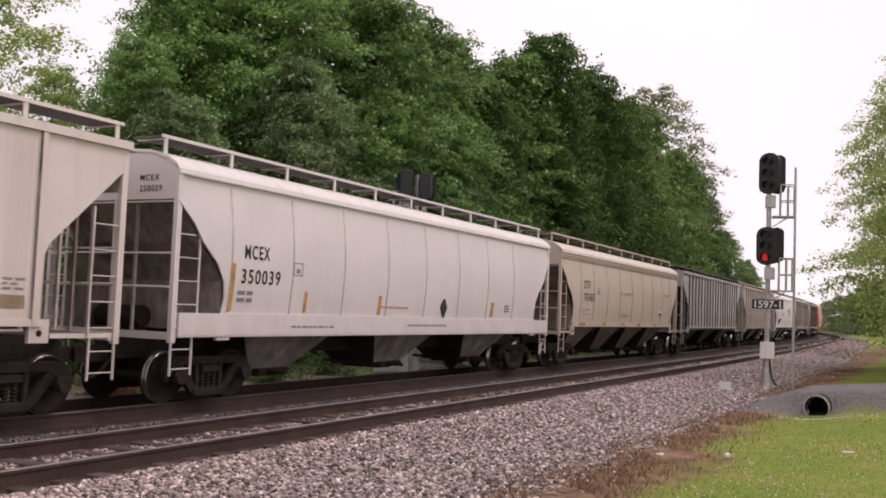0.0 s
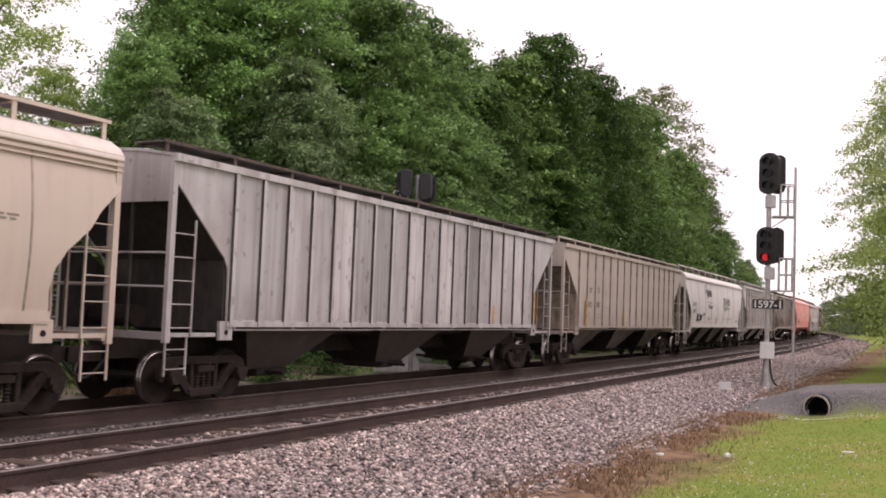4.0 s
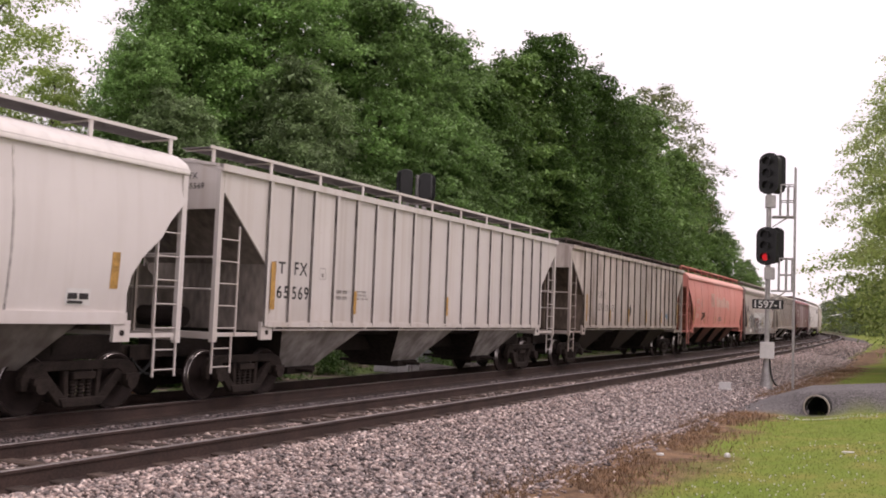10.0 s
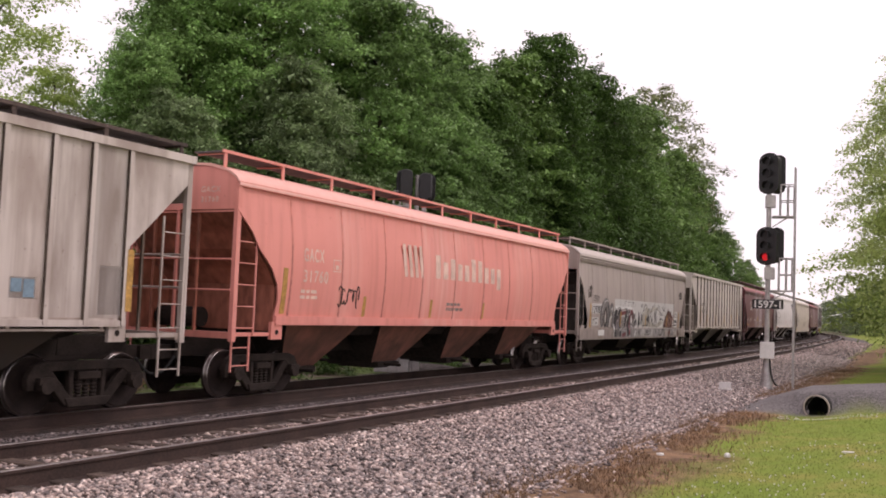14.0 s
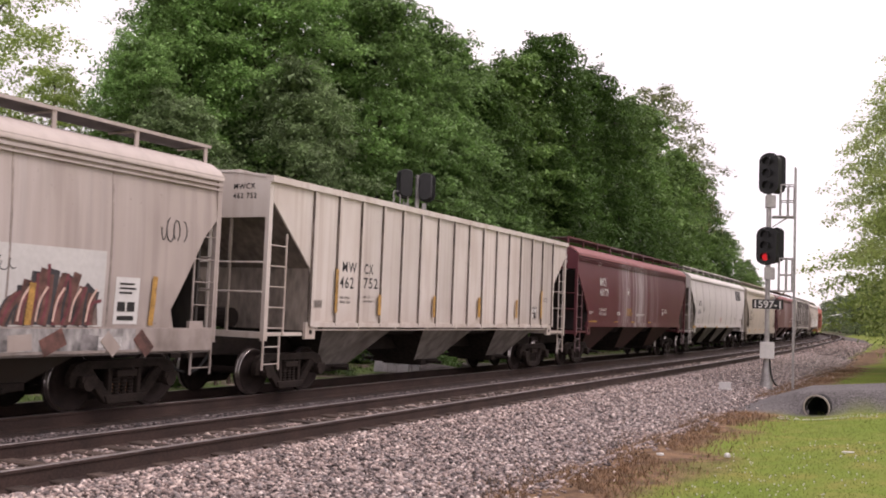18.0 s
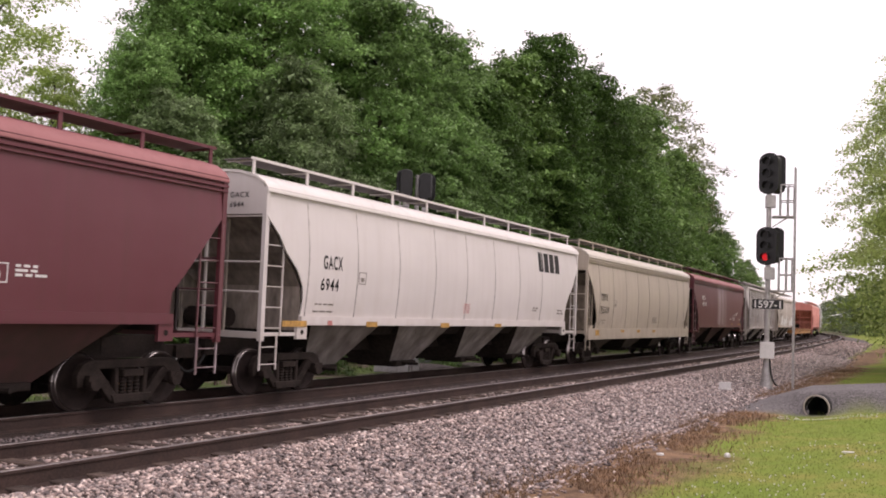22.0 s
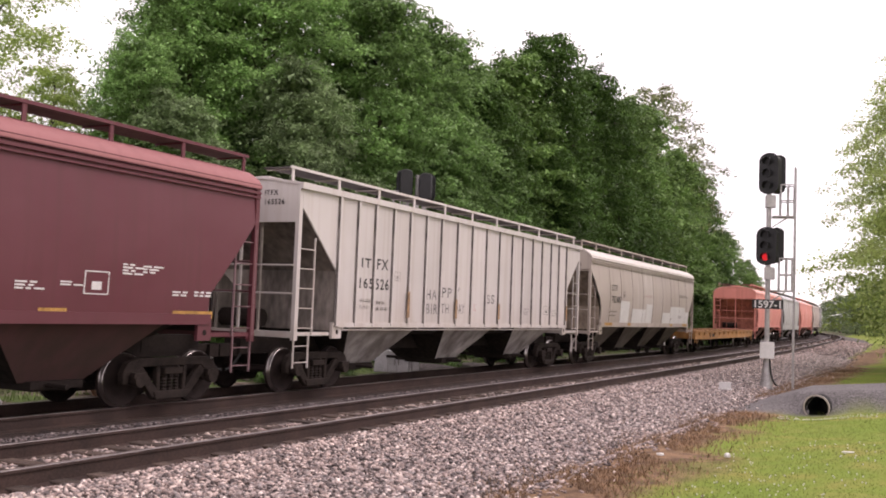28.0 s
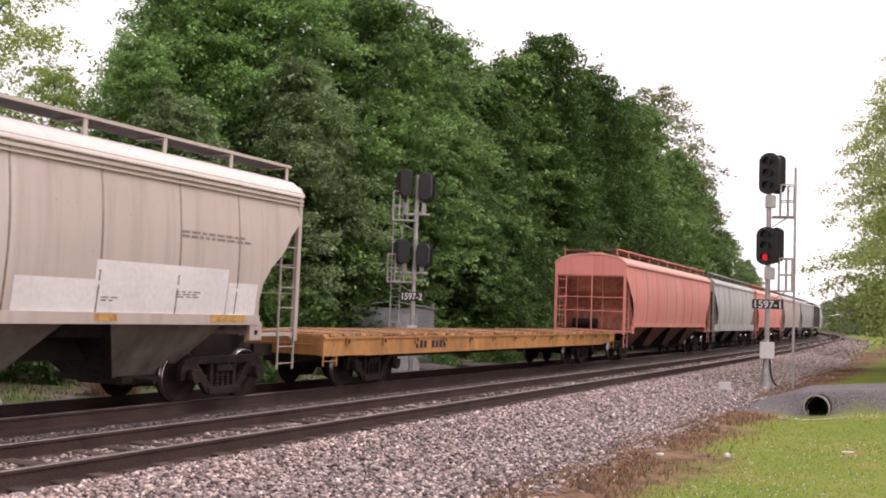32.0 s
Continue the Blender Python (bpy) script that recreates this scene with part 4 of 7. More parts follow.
def build_hopper_car(kind, paint_name, length, label, sill="slim", hoppers=3, ribs=None, eave="plain", roof_rail=True, seams=None):
    """A covered hopper wagon of the given length over its couplers, centred, standing on the rail heads."""
    pm = M[paint_name]
    car = thing("covered_hopper_car", Matrix(), label, "railway wagon", "freight train")
    h = length / 2 - 0.56
    cut = DEEP_CUT if sill == "deep" else RIB_CUT if kind == "ribbed" else STRAIGHT_CUT if kind == "straight" else SMOOTH_CUT
    lo = {"slim": 1.58, "tall": 1.62, "deep": 1.36, "rib": 1.45}[sill]
    ze = 4.28 if kind == "ribbed" else 4.04
    for sx in (-1, 1):
        # side sheet with its stepped ends
        zs = sorted({lo, ze, *[c[0] for c in cut if lo < c[0] < ze], *np.linspace(lo, ze, 9 if kind == "ribbed" else 13)})
        rows = []
        for z in zs:
            y1 = h - cut_at(cut, z)
            ys = np.linspace(-y1, y1, 25)
            rows.append([(sx * side_x(kind, z, lo), y, z) for y in ys])
        bm = bmesh.new()
        shell(bm, rows, (-sx * 0.03, 0, 0))
        part("side_wall", bm, pm, car, "", kind != "ribbed")
        bm = bmesh.new()
        if sill in ("tall", "deep"):
            box(bm, sx * 1.53, 0, lo - 0.21, 0.10, 2 * h - 0.3, 0.42)
            box(bm, sx * 1.50, 0, lo - 0.40, 0.16, 2 * h - 0.3, 0.04)
        elif sill == "slim":
            box(bm, sx * 1.53, 0, 1.52, 0.10, 2 * (h - 1.25), 0.16)
            box(bm, sx * 1.50, 0, 1.435, 0.16, 2 * (h - 1.25), 0.03)
        else:
            box(bm, sx * 1.55, 0, 1.43, 0.09, 2 * (h - 1.50), 0.10)
            box(bm, sx * 1.50, 0, 1.325, 0.05, 2 * (h - 1.75), 0.035)
            for i in range(9):
                box(bm, sx * 1.50, (h - 1.8) * (i / 4 - 1), 1.36, 0.04, 0.06, 0.06)
        part("side_sill", bm, pm, car)
        if kind == "ribbed":
            bm = bmesh.new()
            prism(bm, [(-0.042, 1.40), (0.042, 1.40), (0.042, ze - 0.06), (-0.042, ze - 0.06)], 0, 0.06)
            # every face but the outer one gets the shade colour
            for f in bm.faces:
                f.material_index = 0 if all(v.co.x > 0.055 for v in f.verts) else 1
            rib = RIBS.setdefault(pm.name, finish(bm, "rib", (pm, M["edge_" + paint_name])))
            ry = ribs or (-(h - 1.56), 2 * (h - 1.56) / 16, 16)
            ry = [ry[0] + ry[1] * i for i in range(ry[2] + 1)] if len(ry) == 3 else ry
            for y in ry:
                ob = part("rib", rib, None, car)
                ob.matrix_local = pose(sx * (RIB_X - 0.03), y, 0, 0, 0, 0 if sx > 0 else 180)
            bm = bmesh.new()
            box(bm, 0, 0, (lo + ze) / 2, 0.008, 1.0, ze - lo - 0.12)
            sheet = finish(bm, "side_panel", M["panel_" + paint_name])
            for a, b in zip(ry, ry[1:]):
                if sx > 0:
                    ob = part("side_panel", sheet, None, car)
                    ob.location = (RIB_X - 0.028, (a + b) / 2, 0)
                    ob.scale = (1, b - a - 0.10, 1)
            bm = bmesh.new()
            box(bm, sx * 1.57, 0, ze - 0.04, 0.10, 2 * h, 0.13)
            part("top_chord", bm, pm, car)
        else:
            # weld seams between the side plates, one part each
            seam = SEAMS.get((kind, lo, paint_name))
            if not seam:
                bm = bmesh.new()
                zz = np.linspace(lo + 0.02, ze - 0.12, 9)
                for a, b in zip(zz, zz[1:]):
                    xa, xb = side_x(kind, a, lo), side_x(kind, b, lo)
                    prism(bm, [(xa - 0.01, a), (xa + 0.007, a), (xb + 0.007, b), (xb - 0.01, b)], -0.017, 0.017, "y")
                bmesh.ops.remove_doubles(bm, verts=bm.verts, dist=0.0005)
                seam = SEAMS[(kind, lo, paint_name)] = finish(bm, "weld_seam", M.get("seam_" + paint_name, pm))
            for y in (seams if seams is not None else [-h + 1.52 + 1.82 * i for i in range(8)]):
                if y < h - 1.3:
                    ob = part("weld_seam", seam, None, car)
                    ob.matrix_local = pose(0, sx * y, 0, 0, 0, 0 if sx > 0 else 180)
            bm = bmesh.new()
            box(bm, sx * 1.515, 0, ze - 0.02, 0.10, 2 * h, 0.09)
            part("eave_angle", bm, pm, car)
            if eave == "triple":
                for dz, hz_ in ((0.13, 0.05), (0.22, 0.03)):
                    bm = bmesh.new()
                    box(bm, sx * 1.53, 0, ze - dz, 0.07, 2 * h, hz_)
                    part("eave_strip", bm, pm, car)
    # roof
    prof = [(-1.57, ze), (-1.48, ze + 0.13), (-1.25, ze + 0.27), (-0.85, ze + 0.38), (-0.3, ze + 0.42), (0.3, ze + 0.42), (0.85, ze + 0.38), (1.25, ze + 0.27), (1.48, ze + 0.13), (1.57, ze)] if kind != "ribbed" else [(-1.60, ze + 0.02), (-0.7, ze + 0.15), (0.0, ze + 0.19), (0.7, ze + 0.15), (1.60, ze + 0.02)]
    bm = bmesh.new()
    shell(bm, [[(x, y, z) for x, z in prof] for y in np.linspace(-h, h, 13)], (0, 0, -0.05))
    # the roof takes the copy whose colour is lightened for skylight
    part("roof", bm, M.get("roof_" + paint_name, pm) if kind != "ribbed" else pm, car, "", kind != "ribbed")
    bm = bmesh.new()
    zt = ze + (0.42 if kind != "ribbed" else 0.19)
    box(bm, 0, 0, zt + 0.04, 0.55, 2 * h - 1.2, 0.08)
    part("hatch_cover", bm, pm, car)
    if roof_rail:
        worn = paint_name in ("worn_white", "weathered", "tan")
        rail = M["rust_rail"] if worn and paint_name != "tan" else pm
        zb, ub = (zt + 0.17, 1.14) if kind != "ribbed" else (zt + (0.05 if worn else 0.14), 1.30)
        for sx in (-1, 1):
            bm = bmesh.new()
            box(bm, sx * (ub - 0.33), 0, zb, 0.66, 2 * h + 0.1, 0.025)
            part("running_board", bm, M["mesh"], car, "dark grating running board")
            bm = bmesh.new()
            box(bm, sx * (ub + 0.02), 0, zb + 0.008, 0.03, 2 * h + 0.1, 0.055)
            n = 11
            for i in range(n):
                y = -h + 0.06 + (2 * h - 0.12) * i / (n - 1)
                zr = float(np.interp(ub, [p[0] for p in prof[len(prof) // 2:]], [p[1] for p in prof[len(prof) // 2:]]))
                box(bm, sx * ub, y, (zr + zb) / 2, 0.03, 0.075, zb - zr + 0.02)
                box(bm, sx * (ub - 0.33), y, zb - 0.03, 0.66, 0.03, 0.03)
            part("running_board_rail", bm, rail, car)
    # hoppers below the sill
    span = 2 * (h - 1.5)
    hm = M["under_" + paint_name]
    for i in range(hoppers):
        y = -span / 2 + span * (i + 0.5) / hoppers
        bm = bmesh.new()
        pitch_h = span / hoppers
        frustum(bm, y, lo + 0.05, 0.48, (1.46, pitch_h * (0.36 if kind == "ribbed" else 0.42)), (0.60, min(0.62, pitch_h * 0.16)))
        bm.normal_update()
        # end slopes get the dark material, their shade held in its colour
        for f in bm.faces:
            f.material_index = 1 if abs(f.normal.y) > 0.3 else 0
        part("hopper", bm, (hm, M["hopper_shade"]), car)
        bm = bmesh.new()
        box(bm, 0, y, 0.44, 1.5, 1.0, 0.12)
        box(bm, 0, y, 0.37, 1.1, 0.6, 0.08)
        for sx in (-1, 1):
            rod(bm, (sx * 0.75, y - 0.2, 0.44), (sx * 1.2, y - 0.2, 0.44), 0.04, 8)
        part("outlet_gate", bm, M["grime"], car)
    # dark block added between the hoppers for the shade there
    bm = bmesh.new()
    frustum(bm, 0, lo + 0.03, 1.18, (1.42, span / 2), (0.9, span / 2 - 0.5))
    part("belly", bm, M["hopper_shade"], car)
    bm = bmesh.new()
    box(bm, 0, 0, 0.95, 0.40, 2 * h, 0.35)
    part("center_sill", bm, M["grime"], car)
    for d in (-1, 1):
        build_end(car, d, h, kind, pm, cut, ze, lo, d > 0, paint_name)
    wheels = []
    for d in (-1, 1):
        build_truck(car, d * (h - 1.58), wheels)
    return car, wheels, h, lo


RIBS, SEAMS = {}, {}
LADDER_BY, STIRRUP_BY = {}, {}
for _m in list(M.values()):
    if "paint" in _m.name:
        STIRRUP_BY[_m.name] = finish(ladder_mesh(0.66, 0.50, 2), "stirrup_step", _m)
        LADDER_BY[_m.name] = finish(ladder_mesh(2.0, 0.56, 5), "side_ladder", _m)
LADDER = next(iter(LADDER_BY.values()))


def build_flat_car(length):
    car = thing("flat_car", Matrix(), "empty yellow-orange flat car with a worn uneven plank deck", "railway wagon", "freight train")
    pm, h = M["flat_yellow"], length / 2 - 0.5
    bm = bmesh.new()
    for i in range(84):
        k = math.sin(i * 12.9898) * 43758.5453 % 1.0
        box(bm, 0, -h + 0.12 + (2 * h - 0.24) * i / 83, 1.19 + 0.035 * k, 2.86 + 0.12 * (k * 7 % 1), 0.205 + 0.02 * k, 0.06)
    part("plank_deck", bm, M["deck"], car, "worn plank deck")
    for sx in (-1, 1):
        bm = bmesh.new()
        prism(bm, [(-h, 1.16), (h, 1.16), (h, 0.86), (h - 1.6, 0.76), (-h + 1.6, 0.76), (-h, 0.76)], sx * 1.40, sx * 1.46)
        box(bm, sx * 1.43, 0, 1.15, 0.14, 2 * h, 0.04)
        box(bm, sx * 1.43, 0, 0.76, 0.12, 2 * h - 3.2, 0.03)
        part("side_sill", bm, pm, car)
        for i, w in enumerate((0.10, 0.13, 0.13, 0.0, 0.15, 0.13, 0.15, 0.13)):
            if w and sx > 0:
                bm = bmesh.new()
                box(bm, 1.462, -6.15 + 0.21 * i, 0.96, 0.008, w, 0.19)
                part("worn_stencil", bm, M["black"], car)
        for i in range(13):
            bm = bmesh.new()
            y = -h + 0.9 + (2 * h - 1.8) * i / 12
            box(bm, sx * 1.48, y, 1.07, 0.07, 0.13, 0.17)
            pocket = part("stake_pocket", bm, pm, car)
            bm = bmesh.new()
            box(bm, sx * 1.518, y, 1.07, 0.008, 0.07, 0.10)
            part("pocket_slot", bm, M["grime"], pocket)
    for d in (-1, 1):
        bm = bmesh.new()
        box(bm, 0, d * (h - 0.04), 0.98, 2.86, 0.08, 0.40)
        rod(bm, (-1.2, d * (h + 0.03), 1.0), (1.2, d * (h + 0.03), 1.0), 0.015)
        part("end_sill", bm, pm, car)
        bm = bmesh.new()
        box(bm, 0, d * (h + 0.2), 0.84, 0.24, 0.6, 0.24)
        part("coupler", bm, M["truck"], car)
        for sx in (-1, 1):
            st = part("stirrup_step", STIRRUP_F, None, car)
            st.matrix_local = pose(sx * 1.43, d * (h - 0.05), 0.55, 0, 0, 0 if d < 0 else 180)
    bm = bmesh.new()
    box(bm, 0, 0, 0.82, 0.7, 2 * h - 0.6, 0.5)
    part("center_sill", bm, M["grime"], car)
    wheels = []
    for d in (-1, 1):
        build_truck(car, d * (h - 2.7), wheels)
    return car, wheels, h, 1.5


STIRRUP_F = finish(ladder_mesh(0.3, 0.5, 1), "stirrup_step", M["flat_yellow"])


# ---- marks on the cars ----
def outline(car, y, z, w, h, material, kind, lo):
    b = 0.018
    bars(car, [(y, z, w, b), (y, z + h - b, w, b), (y, z + b, b, h - 2 * b), (y + w - b, z + b, b, h - 2 * b), (y + w * 0.3, z + h * 0.2, w * 0.4, h * 0.35)], material, kind, lo, "plate_box")


def data_panel(car, y, z, w, h, kind, lo):
    """A white plate with two dark printed fields."""
    bars(car, [(y, z, w, h)], M["white_patch"], kind, lo, "data_plate")
    bm = bmesh.new()
    for a, b, c, e in ((0.08, 0.36, 0.38, 0.52), (0.54, 0.36, 0.38, 0.52), (0.08, 0.10, 0.6, 0.16)):
        x = side_x(kind, z + h / 2, lo) + 0.009
        box(bm, x, y + w * (a + c / 2), z + h * (b + e / 2), 0.006, w * c, h * e)
    part("printed_field", bm, M["black"], car)


def placard(car, y, z, r, kind, lo):
    """A small square hazard board hung on its corner."""
    bm = bmesh.new()
    x = side_x(kind, z, lo)
    prism(bm, [(y - r * 0.62, z), (y, z - r), (y + r * 0.62, z), (y, z + r)], x + 0.004, x + 0.02)
    part("placard", bm, M["black"], car, "dark diamond placard")


def blocks(car, y, z, w, h, n, material, kind, lo):
    """Plain blocks in place of a company name."""
    for i in range(n):
        bars(car, [(y + w * i / n, z, w / n * 0.78, h)], material, kind, lo, "name_block")


def emblem(car, y, z, w, h):
    """A company mark as plain shapes: a peak with a green leaf, then a row of blocks."""
    x = side_x("round", z + 0.3, 1.58) + 0.012
    bm = bmesh.new()
    prism(bm, [(y, z), (y + 0.07, z), (y + 0.26, z + 0.62), (y + 0.46, z), (y + 0.55, z), (y + 0.30, z + 0.74), (y + 0.24, z + 0.74)], x, x + 0.004)
    part("emblem_peak", bm, M["mark_dark"], car)
    bm = bmesh.new()
    prism(bm, [(y + 0.08, z + 0.14), (y + 0.30, z + 0.22), (y + 0.44, z + 0.40), (y + 0.24, z + 0.34)], x + 0.005, x + 0.008)
    part("emblem_leaf", bm, M["green_mark"], car)
    for a, w, low, top in ((0.56, 0.24, -0.14, 0.36), (0.85, 0.13, 0.0, 0.36), (1.04, 0.09, 0.0, 0.50), (1.18, 0.25, 0.0, 0.36), (1.48, 0.44, 0.0, 0.36)):
        bars(car, [(y + a, z + low, w, top - low)], M["mark_dark"], "round", 1.58, "name_block")


def emblem_bars(car, y, z, w, h):
    """A pale company mark as slanted strokes and a row of blocks."""
    x = side_x("round", z + h / 2, 1.58) + 0.012
    for i in range(4):
        bm = bmesh.new()
        a = y + w * i / 4
        prism(bm, [(a, z + h), (a + w * 0.13, z + h), (a + w * 0.30, z), (a + w * 0.17, z)], x, x + 0.004)
        part("emblem_stroke", bm, M["cream_mark"], car)
    for i, (low, top) in enumerate(((0.0, 0.6), (0.0, 0.44), (0.0, 0.55), (0.0, 0.44), (0.0, 0.44), (0.0, 0.62), (0.0, 0.6), (0.0, 0.44), (0.0, 0.44), (-0.16, 0.44))):
        bars(car, [(y + w + 0.68 + 0.42 * i, z + 0.03 + low, 0.26, top - low)], M["cream_mark"], "round", 1.58, "name_block")


def scrawl(car, y, z, w, h, material, kind, lo, n, seed, r=0.016):
    """Loose spray-paint loops that spell nothing."""
    g = random.Random(seed)
    bm = bmesh.new()
    step = w / n
    for i in range(n):
        c = y + step * (i + 0.5)
        a0, turn = g.uniform(0, 6.28), g.choice((-1, 1)) * g.uniform(2.5, 5.5)
        rx, rz = step * g.uniform(0.35, 0.75), h * g.uniform(0.28, 0.5)
        pts = []
        for k in range(8):
            a = a0 + turn * k / 7
            zz = z + h / 2 + rz * math.sin(a)
            pts.append(Vector((side_x(kind, zz, lo) + 0.004, c + rx * math.cos(a), zz)))
        for p, q in zip(pts, pts[1:]):
            rod(bm, p, q, r, 4)
    part("spray_scrawl", bm, material, car)


def ribbon(bm, pts, w, x, closed=False):
    """A flat painted stroke of width w through (y, z) points, lying at x."""
    p = [Vector(q) for q in pts]
    fine = []
    n = len(p)
    for i in range(n if closed else n - 1):
        a, b, c, d = (p[(i + k) % n] if closed else p[min(max(i + k, 0), n - 1)] for k in (-1, 0, 1, 2))
        for f in (0.0, 0.25, 0.5, 0.75):
            fine.append(0.5 * (2 * b + (c - a) * f + (2 * a - 5 * b + 4 * c - d) * f * f + (3 * b - a - 3 * c + d) * f ** 3))
    if not closed:
        fine.append(p[-1])
    m = len(fine)
    rows = []
    for i, q in enumerate(fine):
        a, b = (fine[i - 1], fine[(i + 1) % m]) if closed else (fine[max(i - 1, 0)], fine[min(i + 1, m - 1)])
        t = (b - a).normalized()
        side = Vector((-t.y, t.x)) * (w / 2)
        xx = x(q.y) if callable(x) else x
        rows.append((bm.verts.new((xx, q.x - side.x, q.y - side.y)), bm.verts.new((xx, q.x + side.x, q.y + side.y))))
    for i in range(m if closed else m - 1):
        a, b = rows[i], rows[(i + 1) % m]
        bm.faces.new((a[0], a[1], b[1], b[0]))


def sprayed(car, strokes, material, level, name="spray_stroke"):
    """Flat strokes of paint (points, width, closed) on the side of a straight-sided car; level sets what lies on what."""
    for k, (pts, w, closed) in enumerate(strokes):
        bm = bmesh.new()
        ribbon(bm, pts, w, lambda z, k=k: (side_x("straight", z, 1.36) if z > 1.375 else 1.583) + 0.006 + 0.0035 * level + 0.0006 * k, closed)
        part(name, bm, material, car)


def wedge(car, pts, material, level):
    bm = bmesh.new()
    bm.faces.new([bm.verts.new((side_x("straight", z, 1.36) + 0.006 + 0.0035 * level, y, z)) for y, z in pts])
    part("spray_fill", bm, material, car)


def graffiti(car):
    k, lo = "straight", 1.36
    bars(car, [(-4.02, 1.38, 9.8, 1.16)], M["pale_patch"], k, lo, "repaint_patch")
    bars(car, [(-4.15, 1.02, 10.6, 0.33)], M["sill_smear"], k, lo, "smeared_sill_paint")
    # washes of colour behind the strokes
    wedge(car, [(-4.0, 1.40), (-1.0, 1.40), (-0.9, 1.62), (-1.1, 1.95), (-1.6, 2.16), (-3.1, 2.16), (-3.85, 2.12), (-4.0, 1.8)], M["wash_mauve"], 0.5)
    wedge(car, [(0.2, 1.5), (1.1, 1.42), (2.2, 1.40), (3.0, 1.42), (3.6, 1.6), (3.1, 2.15), (2.7, 2.3), (2.0, 2.34), (1.4, 2.15), (0.7, 2.34), (0.2, 1.95)], M["wash_tan"], 0.5)
    wedge(car, [(4.0, 1.40), (5.7, 1.40), (5.65, 1.75), (5.2, 2.05), (4.7, 2.15), (4.2, 1.8)], M["wash_brown"], 0.5)
    # grey swirl
    sprayed(car, [([(-5.55, 1.42), (-5.7, 1.9), (-5.35, 2.35), (-4.95, 2.3), (-4.75, 1.9)], 0.34, False), ([(-4.9, 1.42), (-4.75, 1.8), (-4.4, 2.25), (-4.2, 1.8), (-4.25, 1.4)], 0.30, False)], M["paint_grey"], 1)
    sprayed(car, [([(-5.2, 1.45), (-5.4, 1.8), (-5.2, 2.15), (-5.0, 1.8)], 0.11, True), ([(-4.95, 2.25), (-4.72, 1.95), (-4.78, 1.5)], 0.10, False)], M["paint_dark"], 2)
    sprayed(car, [([(-5.25, 1.6), (-5.27, 1.9)], 0.10, False), ([(-4.6, 1.42), (-4.62, 1.7), (-4.4, 1.85)], 0.12, False), ([(-4.45, 2.05), (-4.3, 2.2)], 0.10, False), ([(-5.6, 1.5), (-5.72, 1.9), (-5.3, 2.42), (-4.9, 2.4)], 0.025, False)], M["paint_pale"], 3)
    # row of dark, wine and grey block strokes with white edges, over the sill as well
    halo = [([(-4.05, 1.03), (-4.08, 1.7), (-3.9, 2.18), (-3.2, 2.2), (-2.3, 2.2), (-1.6, 2.2), (-1.05, 1.98)], 0.12, False), ([(-1.05, 1.98), (-1.4, 1.75), (-0.85, 1.7), (-0.8, 1.5), (-1.15, 1.03)], 0.10, False)]
    sprayed(car, halo, M["white_patch"], 1)
    sprayed(car, [([(-3.9, 1.03), (-3.92, 1.6), (-3.85, 2.05), (-3.6, 1.75)], 0.32, False), ([(-3.6, 1.75), (-3.45, 2.08), (-3.22, 1.95), (-3.25, 1.03)], 0.26, False), ([(-2.62, 1.40), (-2.5, 1.9), (-2.42, 2.12), (-2.2, 1.5), (-2.1, 1.03)], 0.24, False), ([(-2.1, 1.4), (-2.0, 2.12)], 0.2, False), ([(-1.15, 1.45), (-0.95, 1.72), (-0.8, 1.5)], 0.16, False)], M["paint_dark"], 2)
    sprayed(car, [([(-3.12, 1.98), (-2.45, 2.06)], 0.22, False), ([(-1.95, 1.1), (-1.82, 1.9), (-1.6, 2.1), (-1.42, 1.95), (-1.5, 1.75)], 0.20, False), ([(-3.0, 1.06), (-2.5, 1.16)], 0.14, False)], M["paint_wine"], 3)
    sprayed(car, [([(-3.58, 1.05), (-3.5, 1.65)], 0.30, False), ([(-2.8, 1.05), (-2.75, 1.85)], 0.26, False), ([(-1.7, 1.05), (-1.6, 1.6)], 0.26, False), ([(-1.35, 1.3), (-1.25, 1.85), (-1.0, 1.9)], 0.26, False), ([(-1.4, 1.06), (-1.1, 1.3)], 0.2, False)], M["paint_grey"], 1.5)
    sprayed(car, [([(-4.02, 2.1), (-3.68, 2.15)], 0.035, False), ([(-3.68, 1.85), (-3.55, 2.1), (-3.35, 2.17)], 0.04, False), ([(-3.1, 2.06), (-2.45, 2.13)], 0.035, False), ([(-2.75, 1.4), (-2.62, 1.95)], 0.03, False), ([(-2.42, 1.85), (-2.24, 1.55)], 0.035, False), ([(-2.22, 1.75), (-2.1, 2.1)], 0.04, False), ([(-1.95, 1.9), (-1.75, 2.14), (-1.55, 2.15)], 0.04, False), ([(-1.58, 1.45), (-1.55, 1.8), (-1.65, 1.92)], 0.04, False), ([(-1.4, 2.1), (-1.05, 1.95)], 0.035, False), ([(-1.4, 1.4), (-1.15, 1.72), (-0.9, 1.8)], 0.04, False)], M["white_mark"], 4)
    sprayed(car, [([(-2.65, 2.28), (-2.6, 2.46), (-2.3, 2.46)], 0.02, False), ([(-2.1, 2.28), (-2.08, 2.46), (-1.8, 2.46)], 0.02, False), ([(-1.6, 2.26), (-1.58, 2.44), (-1.2, 2.44), (-1.2, 2.26)], 0.02, False)], M["black"], 2)
